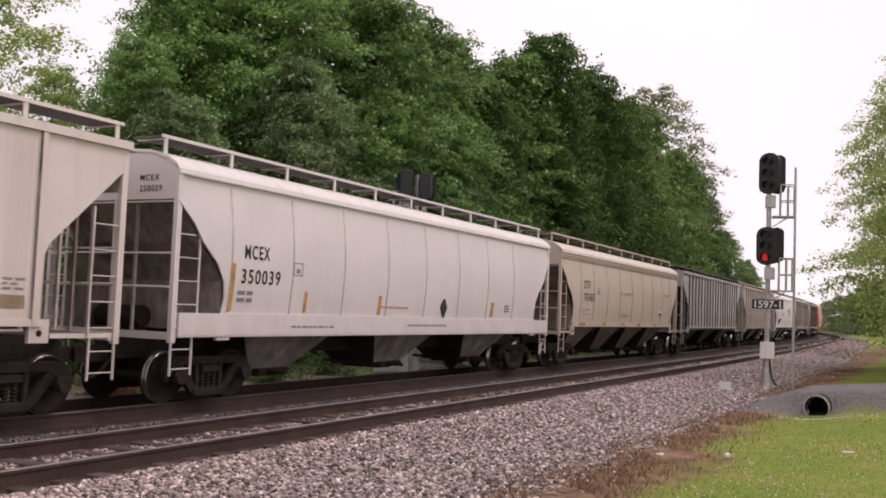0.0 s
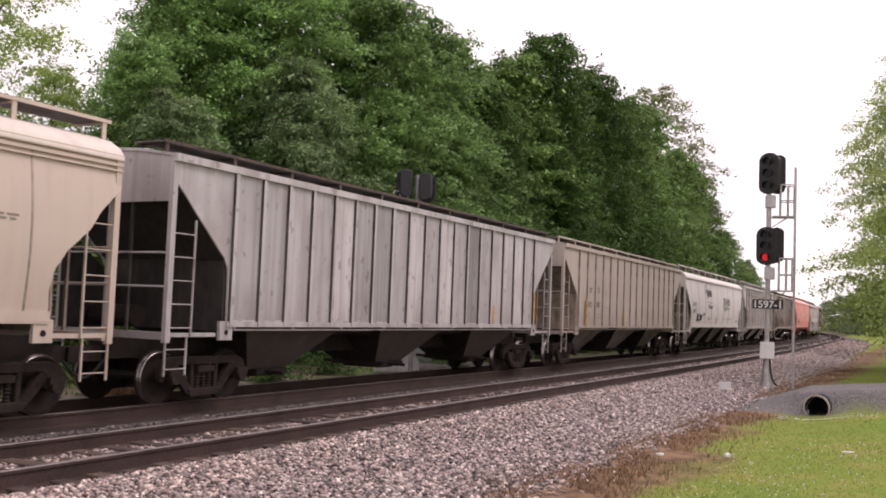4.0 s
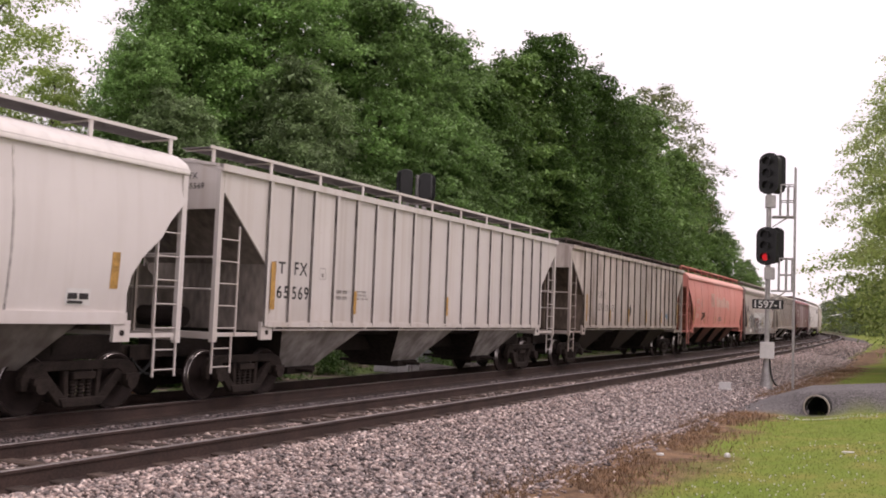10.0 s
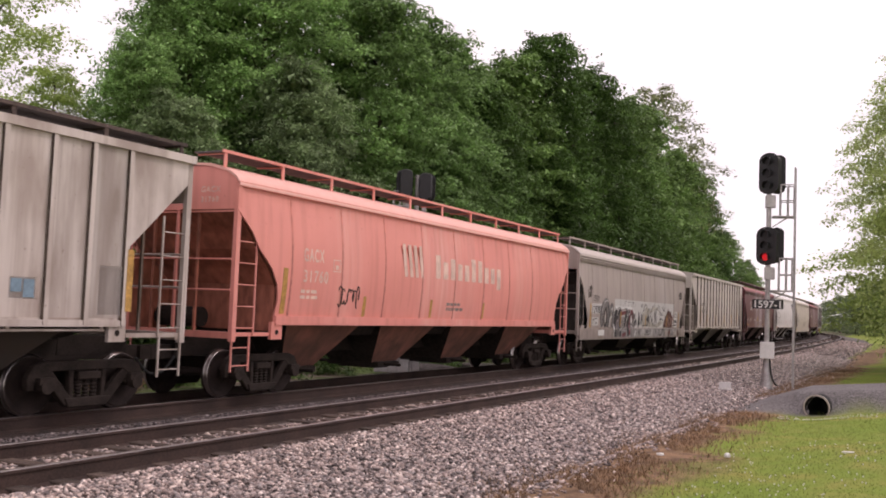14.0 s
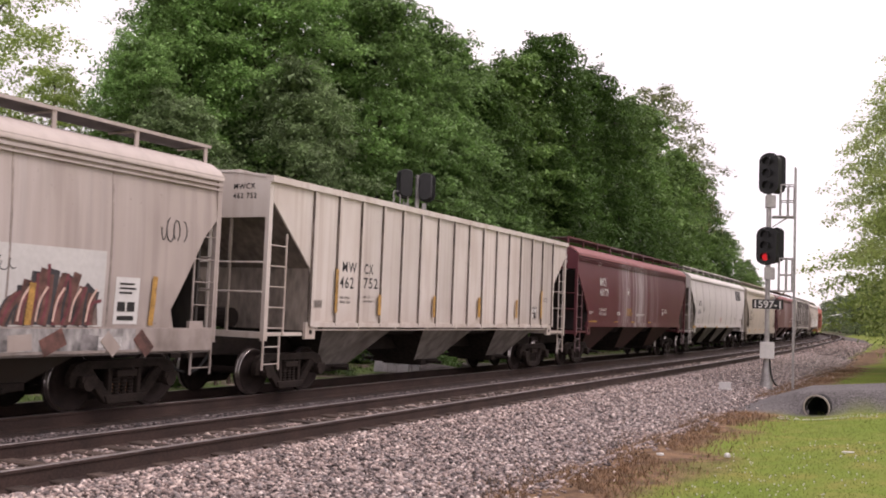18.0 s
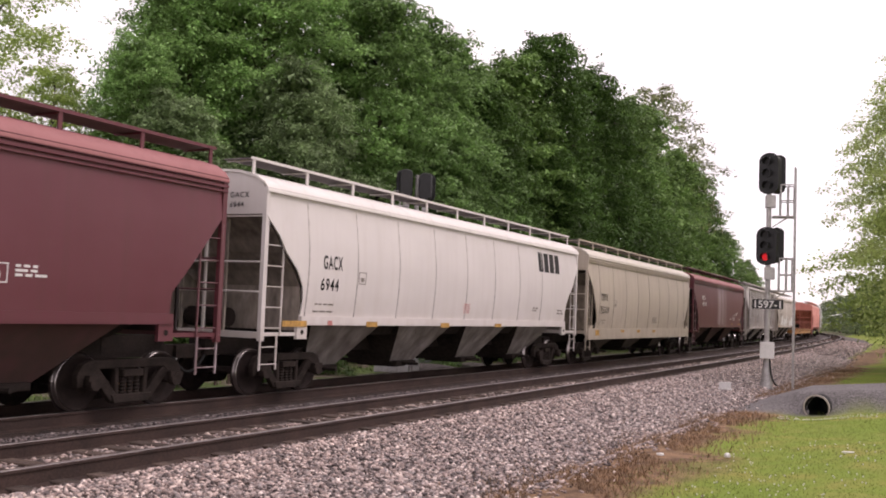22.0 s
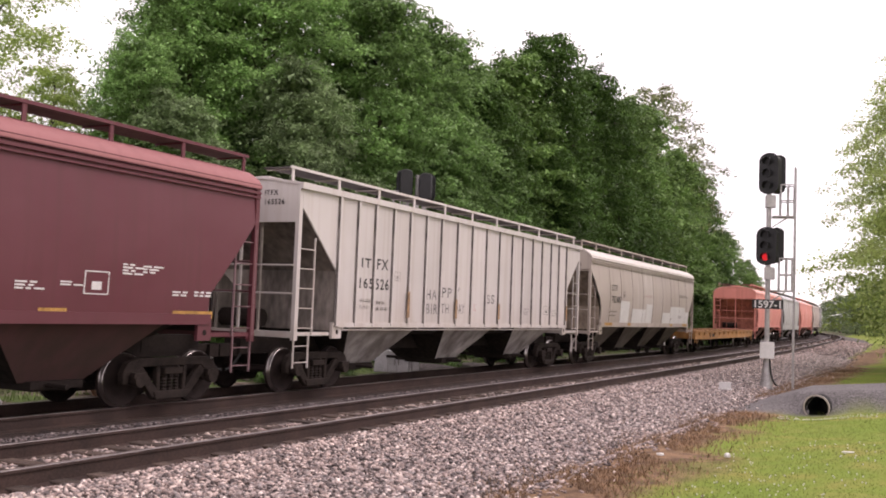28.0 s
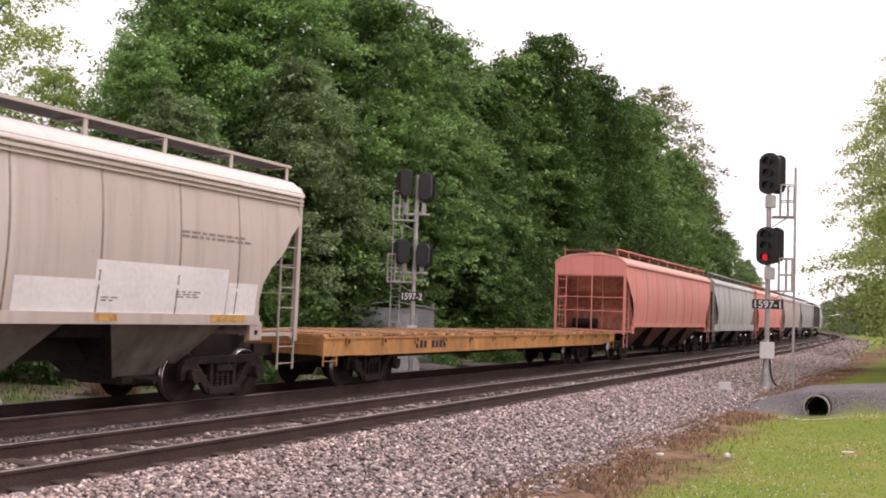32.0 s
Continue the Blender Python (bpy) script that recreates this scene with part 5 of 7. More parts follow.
    # big hollow outlines
    sprayed(car, [([(0.15, 1.46), (0.7, 1.5), (1.15, 1.55), (1.4, 1.85), (1.36, 2.2), (1.05, 2.2), (0.82, 2.0), (0.8, 2.3), (0.6, 2.42), (0.3, 2.2), (0.12, 1.85), (0.35, 1.55)], 0.035, False),
                  ([(1.32, 1.38), (1.5, 1.8), (1.62, 2.2), (2.0, 2.42), (2.12, 2.1), (2.3, 1.38)], 0.035, False), ([(2.55, 1.38), (2.6, 1.7), (2.45, 2.0), (2.8, 2.4), (3.15, 2.15), (3.0, 1.75)], 0.035, False),
                  ([(3.0, 1.6), (3.3, 1.78), (3.75, 1.72), (3.75, 1.5), (3.65, 1.38)], 0.03, False), ([(0.35, 1.34), (0.45, 1.1), (1.25, 1.12), (1.3, 1.3)], 0.025, False), ([(2.75, 1.36), (2.85, 1.1), (3.2, 1.05), (3.7, 1.25), (3.5, 1.32), (3.4, 1.2)], 0.025, False)], M["black"], 2)
    wedge(car, [(-0.02, 1.82), (0.14, 2.0), (0.13, 1.55)], M["black"], 1)
    wedge(car, [(0.75, 1.74), (1.22, 2.02), (1.3, 1.8), (1.15, 1.6)], M["paint_dark"], 1)
    wedge(car, [(1.62, 1.62), (1.8, 1.95), (1.9, 1.7)], M["paint_dark"], 1)
    wedge(car, [(1.85, 1.55), (2.0, 1.72), (2.15, 1.4)], M["paint_grey"], 1)
    wedge(car, [(2.18, 2.0), (2.45, 2.3), (2.42, 1.9), (2.55, 1.5), (2.35, 1.7)], M["paint_grey"], 1)
    wedge(car, [(3.05, 1.66), (3.3, 1.86), (3.55, 1.82), (3.25, 1.74)], M["paint_dark"], 1)
    wedge(car, [(-0.55, 1.4), (-0.3, 1.5), (-0.38, 1.9), (-0.5, 2.15)], M["paint_dark"], 1)
    # ragged rust-red tongues
    g = random.Random(8)
    for m, lv, w in ((M["paint_dark"], 1, 0.22), (M["paint_rust"], 2, 0.15), (M["paint_wine"], 3, 0.05)):
        sprayed(car, [([(4.05 + 0.2 * i + g.uniform(-0.08, 0.08), 1.4), (4.12 + 0.2 * i, 1.7), (4.2 + 0.2 * i + g.uniform(-0.1, 0.15), 1.85 + 0.38 * math.sin(i * 0.45) + g.uniform(-0.1, 0.08))], w, False) for i in range(8)], m, lv)
    sprayed(car, [([(4.25 + 0.3 * i, 1.45), (4.3 + 0.3 * i, 1.75), (4.42 + 0.3 * i, 1.95)], 0.035, False) for i in range(5)], M["cream_mark"], 4)
    for y, h in ((-3.22, 0.62), (0.62, 0.55), (4.42, 0.6), (6.78, 0.8)):
        sprayed(car, [([(y, 1.40), (y + 0.04, 1.40 + h)], 0.11, False)], M["yellow_mark"], 5, "reflective_strip")
    # small tags
    scrawl(car, -0.42, 1.5, 0.55, 0.6, M["black"], k, lo, 4, 15, 0.009)
    scrawl(car, -0.2, 2.25, 0.5, 0.2, M["black"], k, lo, 4, 16, 0.008)
    scrawl(car, 3.6, 2.15, 0.6, 0.24, M["black"], k, lo, 4, 18, 0.009)
    scrawl(car, 3.1, 1.95, 0.7, 0.18, M["paint_grey"], k, lo, 6, 17, 0.009)
    scrawl(car, -7.35, 2.45, 0.5, 0.55, M["black"], k, lo, 4, 9, 0.008)
    scrawl(car, 6.9, 2.75, 0.6, 0.5, M["paint_dark"], k, lo, 4, 12, 0.011)
    ob = letters(car, "2006", 0.6, 1.15, 0.13, M["black"], 0.5, k, lo, "sprayed figures")
    ob.location.x = 0.056
    # smears along the tall sill
    g = random.Random(6)
    for i in range(6):
        y, w = 3.95 + 0.5 * i + g.uniform(-0.15, 0.15), g.uniform(0.2, 0.5)
        sprayed(car, [([(y, 1.03), (y + g.uniform(-0.25, 0.25), 1.15 + g.uniform(0, 0.15))], w, False)], (M["paint_grey"], M["drab"], M["paint_rust"])[i % 3], 1 + 0.2 * i, "spray_smear")
    bars(car, [(6.0, 1.42, 0.5, 0.74)], M["white_patch"], k, lo, "notice_board")
    bm = bmesh.new()
    for y, z, w, h in ((6.06, 1.62, 0.16, 0.15), (6.26, 1.62, 0.16, 0.15), (6.07, 1.48, 0.34, 0.07), (6.08, 2.04, 0.3, 0.03), (6.08, 1.97, 0.34, 0.03), (6.08, 1.9, 0.26, 0.03)):
        box(bm, side_x(k, z, lo) + 0.011, y + w / 2, z + h / 2, 0.004, w, h)
    part("notice_print", bm, M["black"], car)
    bm = bmesh.new()
    box(bm, 1.584, -5.75, 1.20, 0.008, 0.75, 0.22)
    box(bm, 1.584, 5.9, 1.14, 0.008, 0.55, 0.16)
    part("sill_plate", bm, M["white_patch"], car)


def end_number(car, h, rows, material, ze):
    """The car's own mark again, small, on its end wall."""
    for i, s in enumerate(rows):
        me, w = glyphs(s, 0.105 / 0.7, 1.2)
        for v in me.vertices:
            v.co = (0.62 + v.co.x * min(1.0, 0.62 / w) , -h + 0.028 - 0.004, ze - 0.22 - 0.19 * i + v.co.y)
        me.materials.clear()
        me.materials.append(material)
        ob = new("lettering", me)
        ob.parent = car
        ob["label"] = "small stencilled lettering on the end wall"


def lettering(cars):
    c = cars[0]
    bars(c, [(5.95, 1.62, 0.95, 0.2)], M["yellow_mark"], "ribbed", 1.45, "reflective_strip")
    fine_print(c, 6.52, 2.02, 0.36, 3, M["faint"], "ribbed", 1.45, 0.04, 3)
    c = cars[1]
    letters(c, "MCEX", -6.97, 2.65, 0.25, M["black"], 0.74, "round", 1.62)
    letters(c, "350039", -7.03, 2.19, 0.26, M["black"], 1.16, "round", 1.62)
    outline(c, -5.43, 2.40, 0.30, 0.26, M["faint"], "round", 1.62)
    bars(c, [(-7.32, 1.66, 0.13, 0.88)], M["yellow_mark"], "round", 1.62, "reflective_strip")
    bars(c, [(-5.00, 1.67, 0.11, 0.43)], M["yellow_mark"], "round", 1.62, "reflective_strip")
    bars(c, [(-2.11, 1.66, 0.13, 0.44)], M["yellow_mark"], "round", 1.62, "reflective_strip")
    bars(c, [(4.08, 1.68, 0.20, 0.42)], M["yellow_mark"], "round", 1.62, "reflective_strip")
    fine_print(c, -7.08, 1.97, 0.51, 2, M["faint"], "round", 1.62, 0.077, 8)
    fine_print(c, -2.03, 1.82, 1.40, 1, M["red_mark"], "round", 1.62, 0.050, 9)
    fine_print(c, -5.38, 1.37, 1.49, 1, M["faint"], "round", 1.62, 0.038, 10)
    fine_print(c, -0.73, 1.41, 2.41, 1, M["faint"], "round", 1.62, 0.044, 11)
    fine_print(c, 5.04, 1.99, 0.42, 3, M["black"], "round", 1.62, 0.045, 12)
    placard(c, 1.15, 1.91, 0.30, "round", 1.62)
    c = cars[2]
    letters(c, "CITX", -6.14, 2.82, 0.28, M["black"], 0.75, "round", 1.58)
    letters(c, "702483", -6.14, 2.37, 0.28, M["black"], 1.24, "round", 1.58)
    outline(c, -4.53, 2.64, 0.24, 0.24, M["faint"], "round", 1.58)
    letters(c, "LD LMT", -6.19, 1.97, 0.08, M["faint"], 0.41, "round", 1.58)
    letters(c, "LT WT", -6.21, 1.81, 0.08, M["faint"], 0.32, "round", 1.58)
    fine_print(c, -5.72, 2.03, 0.43, 1, M["faint"], "round", 1.58, 0.044, 6)
    fine_print(c, -5.68, 1.86, 0.36, 1, M["faint"], "round", 1.58, 0.038, 7)
    letters(c, "DO NOT HAMMER ON CAR", -1.48, 2.70, 0.125, M["red_mark"], 1.85)
    fine_print(c, -1.35, 1.89, 1.22, 2, M["faint"], "round", 1.58, 0.036, 9)
    data_panel(c, 4.64, 1.82, 0.56, 0.34, "round", 1.58)
    fine_print(c, 5.49, 2.91, 0.98, 2, M["faint"], "round", 1.58, 0.036, 11)
    bars(c, [(-6.43, 1.47, 0.65, 0.11)], M["yellow_mark"], "round", 1.58, "reflective_strip")
    bars(c, [(-3.76, 1.47, 0.48, 0.11)], M["yellow_mark"], "round", 1.58, "reflective_strip")
    bars(c, [(-1.26, 1.48, 0.48, 0.10)], M["yellow_mark"], "round", 1.58, "reflective_strip")
    bars(c, [(1.16, 1.46, 0.47, 0.12)], M["yellow_mark"], "round", 1.58, "reflective_strip")
    bars(c, [(3.74, 1.48, 0.44, 0.10)], M["yellow_mark"], "round", 1.58, "reflective_strip")
    c = cars[3]
    bars(c, [(4.08, 1.51, 0.12, 0.51)], M["yellow_mark"], "ribbed", 1.45, "reflective_strip")
    bars(c, [(7.20, 1.61, 0.12, 0.83)], M["yellow_mark"], "ribbed", 1.45, "reflective_strip")
    c = cars[4]
    letters(c, "ND", -5.82, 2.68, 0.20, M["black"], 0.30, "ribbed", 1.45)
    letters(c, "YX", -4.84, 2.69, 0.23, M["black"], 0.29, "ribbed", 1.45)
    letters(c, "832", -5.93, 2.14, 0.20, M["black"], 0.45, "ribbed", 1.45)
    letters(c, "881", -4.94, 2.14, 0.23, M["black"], 0.44, "ribbed", 1.45)
    bars(c, [(-6.36, 1.47, 0.18, 0.97)], M["yellow_mark"], "ribbed", 1.45, "reflective_strip")
    bars(c, [(-1.55, 1.49, 0.17, 0.50)], M["yellow_mark"], "ribbed", 1.45, "reflective_strip")
    fine_print(c, -5.86, 1.87, 0.28, 2, M["faint"], "ribbed", 1.45, 0.074, 7)
    fine_print(c, -4.84, 1.86, 0.35, 2, M["faint"], "ribbed", 1.45, 0.074, 8)
    fine_print(c, -4.09, 2.15, 0.68, 1, M["faint"], "ribbed", 1.45, 0.055, 9)
    outline(c, -3.89, 2.61, 0.25, 0.26, M["faint"], "ribbed", 1.45)
    c = cars[5]
    letters(c, "Wholesale", -3.09, 2.49, 0.24, M["mark_dark"], 1.22, "round", 1.58)
    letters(c, "GROWING", 1.66, 2.77, 0.43, M["mark_dark"], 2.26, "round", 1.58)
    letters(c, "together", 1.68, 2.49, 0.26, M["green_mark"], 2.23, "round", 1.58)
    emblem(c, -3.88, 3.17, 1.94, 0.55)
    bars(c, [(-3.89, 2.83, 1.95, 0.02)], M["faint"], "round", 1.58, "stencil")
    bars(c, [(-0.54, 1.62, 0.15, 0.38)], M["yellow_mark"], "round", 1.58, "reflective_strip")
    bars(c, [(7.16, 1.97, 0.16, 0.57)], M["yellow_mark"], "round", 1.58, "reflective_strip")
    fine_print(c, -2.91, 1.92, 0.46, 2, M["faint"], "round", 1.58, 0.036, 8)
    fine_print(c, -0.32, 1.95, 0.31, 4, M["red_mark"], "round", 1.58, 0.026, 9)
    fine_print(c, 1.78, 1.93, 0.42, 1, M["faint"], "round", 1.58, 0.044, 10)
    fine_print(c, 3.29, 1.94, 1.26, 2, M["faint"], "round", 1.58, 0.030, 11)
    data_panel(c, 6.35, 1.70, 0.46, 0.25, "round", 1.58)
    letters(c, "GACX", -7.22, 2.55, 0.22, M["black"], 0.81, "round", 1.58)
    letters(c, "6509", -7.16, 2.18, 0.22, M["black"], 0.71, "round", 1.58)
    scrawl(c, -6.2, 1.70, 1.45, 0.50, M["paint_dark"], "round", 1.58, 10, 3, 0.011)
    scrawl(c, -6.15, 1.78, 1.35, 0.36, M["paint_dark"], "round", 1.58, 8, 13, 0.010)
    scrawl(c, -4.62, 1.98, 0.80, 0.30, M["paint_dark"], "round", 1.58, 5, 14, 0.010)
    c = cars[6]
    letters(c, "IT", -6.82, 2.43, 0.23, M["black"], 0.34, "ribbed", 1.45)
    letters(c, "FX", -6.18, 2.42, 0.26, M["black"], 0.44, "ribbed", 1.45)
    letters(c, "165", -6.94, 1.95, 0.24, M["black"], 0.55, "ribbed", 1.45)
    letters(c, "569", -6.22, 1.94, 0.25, M["black"], 0.56, "ribbed", 1.45)
    bars(c, [(-6.97, 1.72, 0.14, 0.92)], M["yellow_mark"], "ribbed", 1.45, "reflective_strip")
    bars(c, [(-4.02, 1.67, 0.10, 0.50)], M["yellow_mark"], "ribbed", 1.45, "reflective_strip")
    bars(c, [(0.42, 1.68, 0.09, 0.49)], M["yellow_mark"], "ribbed", 1.45, "reflective_strip")
    fine_print(c, -4.66, 2.10, 0.40, 2, M["faint"], "ribbed", 1.45, 0.077, 8)
    fine_print(c, -3.84, 2.14, 0.43, 3, M["faint"], "ribbed", 1.45, 0.045, 9)
    outline(c, -5.28, 2.37, 0.23, 0.24, M["faint"], "ribbed", 1.45)
    c = cars[7]
    letters(c, "FUR", -5.48, 2.53, 0.25, M["faint"], 0.58, "ribbed", 1.45)
    letters(c, "X", -4.66, 2.52, 0.22, M["faint"], 0.22, "ribbed", 1.45)
    letters(c, "829", -5.49, 2.05, 0.26, M["faint"], 0.6, "ribbed", 1.45)
    letters(c, "433", -4.66, 2.04, 0.25, M["faint"], 0.54, "ribbed", 1.45)
    letters(c, "255", -3.86, 2.02, 0.26, M["faint"], 0.6, "ribbed", 1.45)
    bars(c, [(-6.92, 1.62, 0.13, 0.99)], M["yellow_mark"], "ribbed", 1.45, "reflective_strip")
    bars(c, [(-4.02, 1.64, 0.12, 0.45)], M["yellow_mark"], "ribbed", 1.45, "reflective_strip")
    bars(c, [(-1.44, 1.62, 0.12, 0.55)], M["yellow_mark"], "ribbed", 1.45, "reflective_strip")
    bars(c, [(1.32, 1.62, 0.12, 0.55)], M["yellow_mark"], "ribbed", 1.45, "reflective_strip")
    bars(c, [(-6.71, 1.59, 0.51, 0.22)], M["white_mark"], "ribbed", 1.45, "stencil")
    placard(c, -1.02, 2.11, 0.26, "ribbed", 1.45)
    bars(c, [(4.98, 1.77, 0.44, 0.31)], M["pale_patch"], "ribbed", 1.45, "notice")
    bm = bmesh.new()
    box(bm, 1.5555, 5.09, 1.96, 0.006, 0.18, 0.19)
    box(bm, 1.5555, 5.30, 1.92, 0.006, 0.18, 0.26)
    part("notice_print", bm, M["notice_blue"], c, "faded blue print")
    bars(c, [(6.56, 1.56, 0.46, 0.76)], M["white_patch"], "ribbed", 1.45, "repaint_patch")
    bars(c, [(7.06, 1.62, 0.13, 0.98), (4.0, 1.6, 0.12, 0.52)], M["yellow_mark"], "ribbed", 1.45, "reflective_strip")
    c = cars[8]
    letters(c, "GACX", -6.82, 2.72, 0.26, M["cream_mark"], 0.71, "round", 1.58)
    letters(c, "31760", -6.81, 2.30, 0.24, M["cream_mark"], 0.86, "round", 1.58)
    outline(c, -5.75, 2.55, 0.28, 0.26, M["cream_mark"], "round", 1.58)
    bars(c, [(-7.47, 1.64, 0.15, 0.90)], M["yellow_mark"], "round", 1.58, "reflective_strip")
    bars(c, [(-4.47, 1.62, 0.12, 0.45)], M["yellow_mark"], "round", 1.58, "reflective_strip")
    bars(c, [(-1.31, 1.63, 0.11, 0.45)], M["yellow_mark"], "round", 1.58, "reflective_strip")
    bars(c, [(1.80, 1.63, 0.12, 0.44)], M["yellow_mark"], "round", 1.58, "reflective_strip")
    emblem_bars(c, -2.88, 2.60, 1.08, 0.78)
    scrawl(c, -5.48, 1.79, 0.81, 0.5, M["black"], "round", 1.58, 7, 5)
    fine_print(c, -6.85, 2.07, 0.50, 2, M["cream_mark"], "round", 1.58, 0.068, 10)
    fine_print(c, -0.40, 1.95, 0.86, 2, M["faint"], "round", 1.58, 0.074, 11)
    c = cars[9]
    bars(c, [(-6.97, 1.93, 1.22, 0.37)], M["pale_patch"], "straight", 1.36, "repaint_patch")
    bars(c, [(-6.90, 1.47, 0.86, 0.31)], M["pale_patch"], "straight", 1.36, "repaint_patch")
    letters(c, "ITFX", -6.71, 2.36, 0.25, M["black"], 0.67, "straight", 1.36)
    letters(c, "129088", -6.87, 1.95, 0.27, M["black"], 1.13, "straight", 1.36)
    letters(c, "LD LMT", -6.88, 1.64, 0.10, M["black"], 0.34, "straight", 1.36)
    letters(c, "LT WT", -6.90, 1.49, 0.10, M["black"], 0.28, "straight", 1.36)
    fine_print(c, -6.45, 1.70, 0.31, 1, M["black"], "straight", 1.36, 0.050, 7)
    fine_print(c, -6.41, 1.54, 0.24, 1, M["black"], "straight", 1.36, 0.050, 8)
    bars(c, [(-7.08, 1.39, 0.15, 0.92)], M["yellow_mark"], "straight", 1.36, "reflective_strip")
    c = cars[10]
    letters(c, "MW", -5.68, 2.58, 0.22, M["black"], 0.56, "ribbed", 1.45)
    letters(c, "CX", -4.79, 2.58, 0.22, M["black"], 0.38, "ribbed", 1.45)
    letters(c, "462", -5.74, 2.23, 0.24, M["black"], 0.54, "ribbed", 1.45)
    letters(c, "752", -4.80, 2.26, 0.23, M["black"], 0.60, "ribbed", 1.45)
    bars(c, [(-5.98, 1.69, 0.10, 0.93)], M["yellow_mark"], "ribbed", 1.45, "reflective_strip")
    bars(c, [(-4.22, 1.66, 0.13, 0.47)], M["yellow_mark"], "ribbed", 1.45, "reflective_strip")
    bars(c, [(-1.55, 1.64, 0.12, 0.54)], M["yellow_mark"], "ribbed", 1.45, "reflective_strip")
    for y, h in ((3.79, 0.55), (5.83, 0.9)):
        bars(c, [(y, 1.67, 0.13, h)], M["yellow_mark"], "ribbed", 1.45, "reflective_strip")
    bars(c, [(5.15, 1.66, 0.46, 0.38)], M["black"], "ribbed", 1.45, "stencil")
    bm = bmesh.new()
    for y, z in ((5.2, 1.88), (5.42, 1.88), (5.2, 1.71)):
        box(bm, 1.556, y + 0.08, z + 0.05, 0.004, 0.14, 0.11)
    part("stencil", bm, M["white_mark"], c)
    fine_print(c, 6.15, 2.3, 0.4, 2, M["faint"], "ribbed", 1.45, 0.05, 21)
    bars(c, [(1.12, 1.67, 0.15, 0.55)], M["yellow_mark"], "ribbed", 1.45, "reflective_strip")
    fine_print(c, -5.72, 1.99, 0.35, 2, M["faint"], "ribbed", 1.45, 0.056, 9)
    fine_print(c, -4.77, 2.03, 0.34, 2, M["faint"], "ribbed", 1.45, 0.059, 10)
    bars(c, [(-6.69, 1.78, 0.31, 0.16)], M["faint"], "ribbed", 1.45, "stencil")
    c = cars[11]
    letters(c, "MWCX", -5.87, 3.00, 0.29, M["white_mark"], 0.80, "straight", 1.58)
    letters(c, "481779", -5.87, 2.62, 0.27, M["white_mark"], 1.05, "straight", 1.58)
    letters(c, "LD LMT 224700", -5.92, 2.02, 0.11, M["white_mark"], 0.92, "straight", 1.58)
    letters(c, "LT WT  61300", -5.94, 1.86, 0.11, M["white_mark"], 0.91, "straight", 1.58)
    outline(c, -2.16, 2.75, 0.26, 0.27, M["white_mark"], "straight", 1.58)
    fine_print(c, -6.00, 3.92, 0.48, 4, M["white_mark"], "straight", 1.58, 0.028, 6)
    fine_print(c, -7.03, 1.96, 0.35, 2, M["white_mark"], "straight", 1.58, 0.030, 7)
    fine_print(c, -3.54, 1.99, 0.51, 3, M["white_mark"], "straight", 1.58, 0.025, 8)
    fine_print(c, -2.14, 2.15, 0.85, 5, M["yellow_mark"], "straight", 1.58, 0.037, 9)
    fine_print(c, -0.75, 1.95, 1.37, 2, M["white_mark"], "straight", 1.58, 0.030, 10)
    bars(c, [(-7.01, 1.53, 0.94, 0.12)], M["yellow_mark"], "straight", 1.58, "reflective_strip")
    bars(c, [(-3.85, 1.53, 0.48, 0.11)], M["yellow_mark"], "straight", 1.58, "reflective_strip")
    bars(c, [(-1.39, 1.52, 0.48, 0.13)], M["yellow_mark"], "straight", 1.58, "reflective_strip")
    bars(c, [(1.29, 1.54, 0.48, 0.12)], M["yellow_mark"], "straight", 1.58, "reflective_strip")
    fine_print(c, 4.11, 2.21, 0.42, 3, M["white_mark"], "straight", 1.58, 0.038, 15)
    outline(c, 3.59, 1.98, 0.40, 0.28, M["white_mark"], "straight", 1.58)
    c = cars[12]
    letters(c, "GACX", -7.03, 2.60, 0.28, M["black"], 0.71, "round", 1.58)
    letters(c, "6944", -7.09, 2.15, 0.25, M["black"], 0.66, "round", 1.58)
    outline(c, -5.64, 2.33, 0.30, 0.27, M["faint"], "round", 1.58)
    fine_print(c, -7.22, 1.84, 0.54, 1, M["faint"], "round", 1.58, 0.033, 4)
    fine_print(c, -7.26, 1.69, 0.55, 1, M["faint"], "round", 1.58, 0.033, 5)
    fine_print(c, -0.27, 1.99, 0.39, 5, M["red_mark"], "round", 1.58, 0.032, 6)
    bars(c, [(-8.30, 1.39, 0.81, 0.12)], M["yellow_mark"], "round", 1.58, "reflective_strip")
    bars(c, [(-5.20, 1.39, 0.47, 0.12)], M["yellow_mark"], "round", 1.58, "reflective_strip")
    bars(c, [(-1.59, 1.38, 0.47, 0.12)], M["yellow_mark"], "round", 1.58, "reflective_strip")
    bars(c, [(1.79, 1.39, 0.46, 0.11)], M["yellow_mark"], "round", 1.58, "reflective_strip")
    bars(c, [(-6.74, 1.42, 0.17, 0.10)], M["red_mark"], "round", 1.58, "stencil")
    blocks(c, 5.10, 3.19, 1.96, 0.62, 4, M["black"], "round", 1.58)
    fine_print(c, 4.66, 1.98, 0.44, 2, M["faint"], "round", 1.58, 0.047, 13)
    fine_print(c, 6.86, 1.93, 0.47, 2, M["faint"], "round", 1.58, 0.056, 14)
    c = cars[13]
    letters(c, "CEFX", -6.90, 2.43, 0.26, M["black"], 0.82, "round", 1.36)
    letters(c, "355169", -6.93, 1.94, 0.26, M["black"], 1.08, "round", 1.36)
    outline(c, -5.15, 2.21, 0.27, 0.26, M["faint"], "round", 1.36)
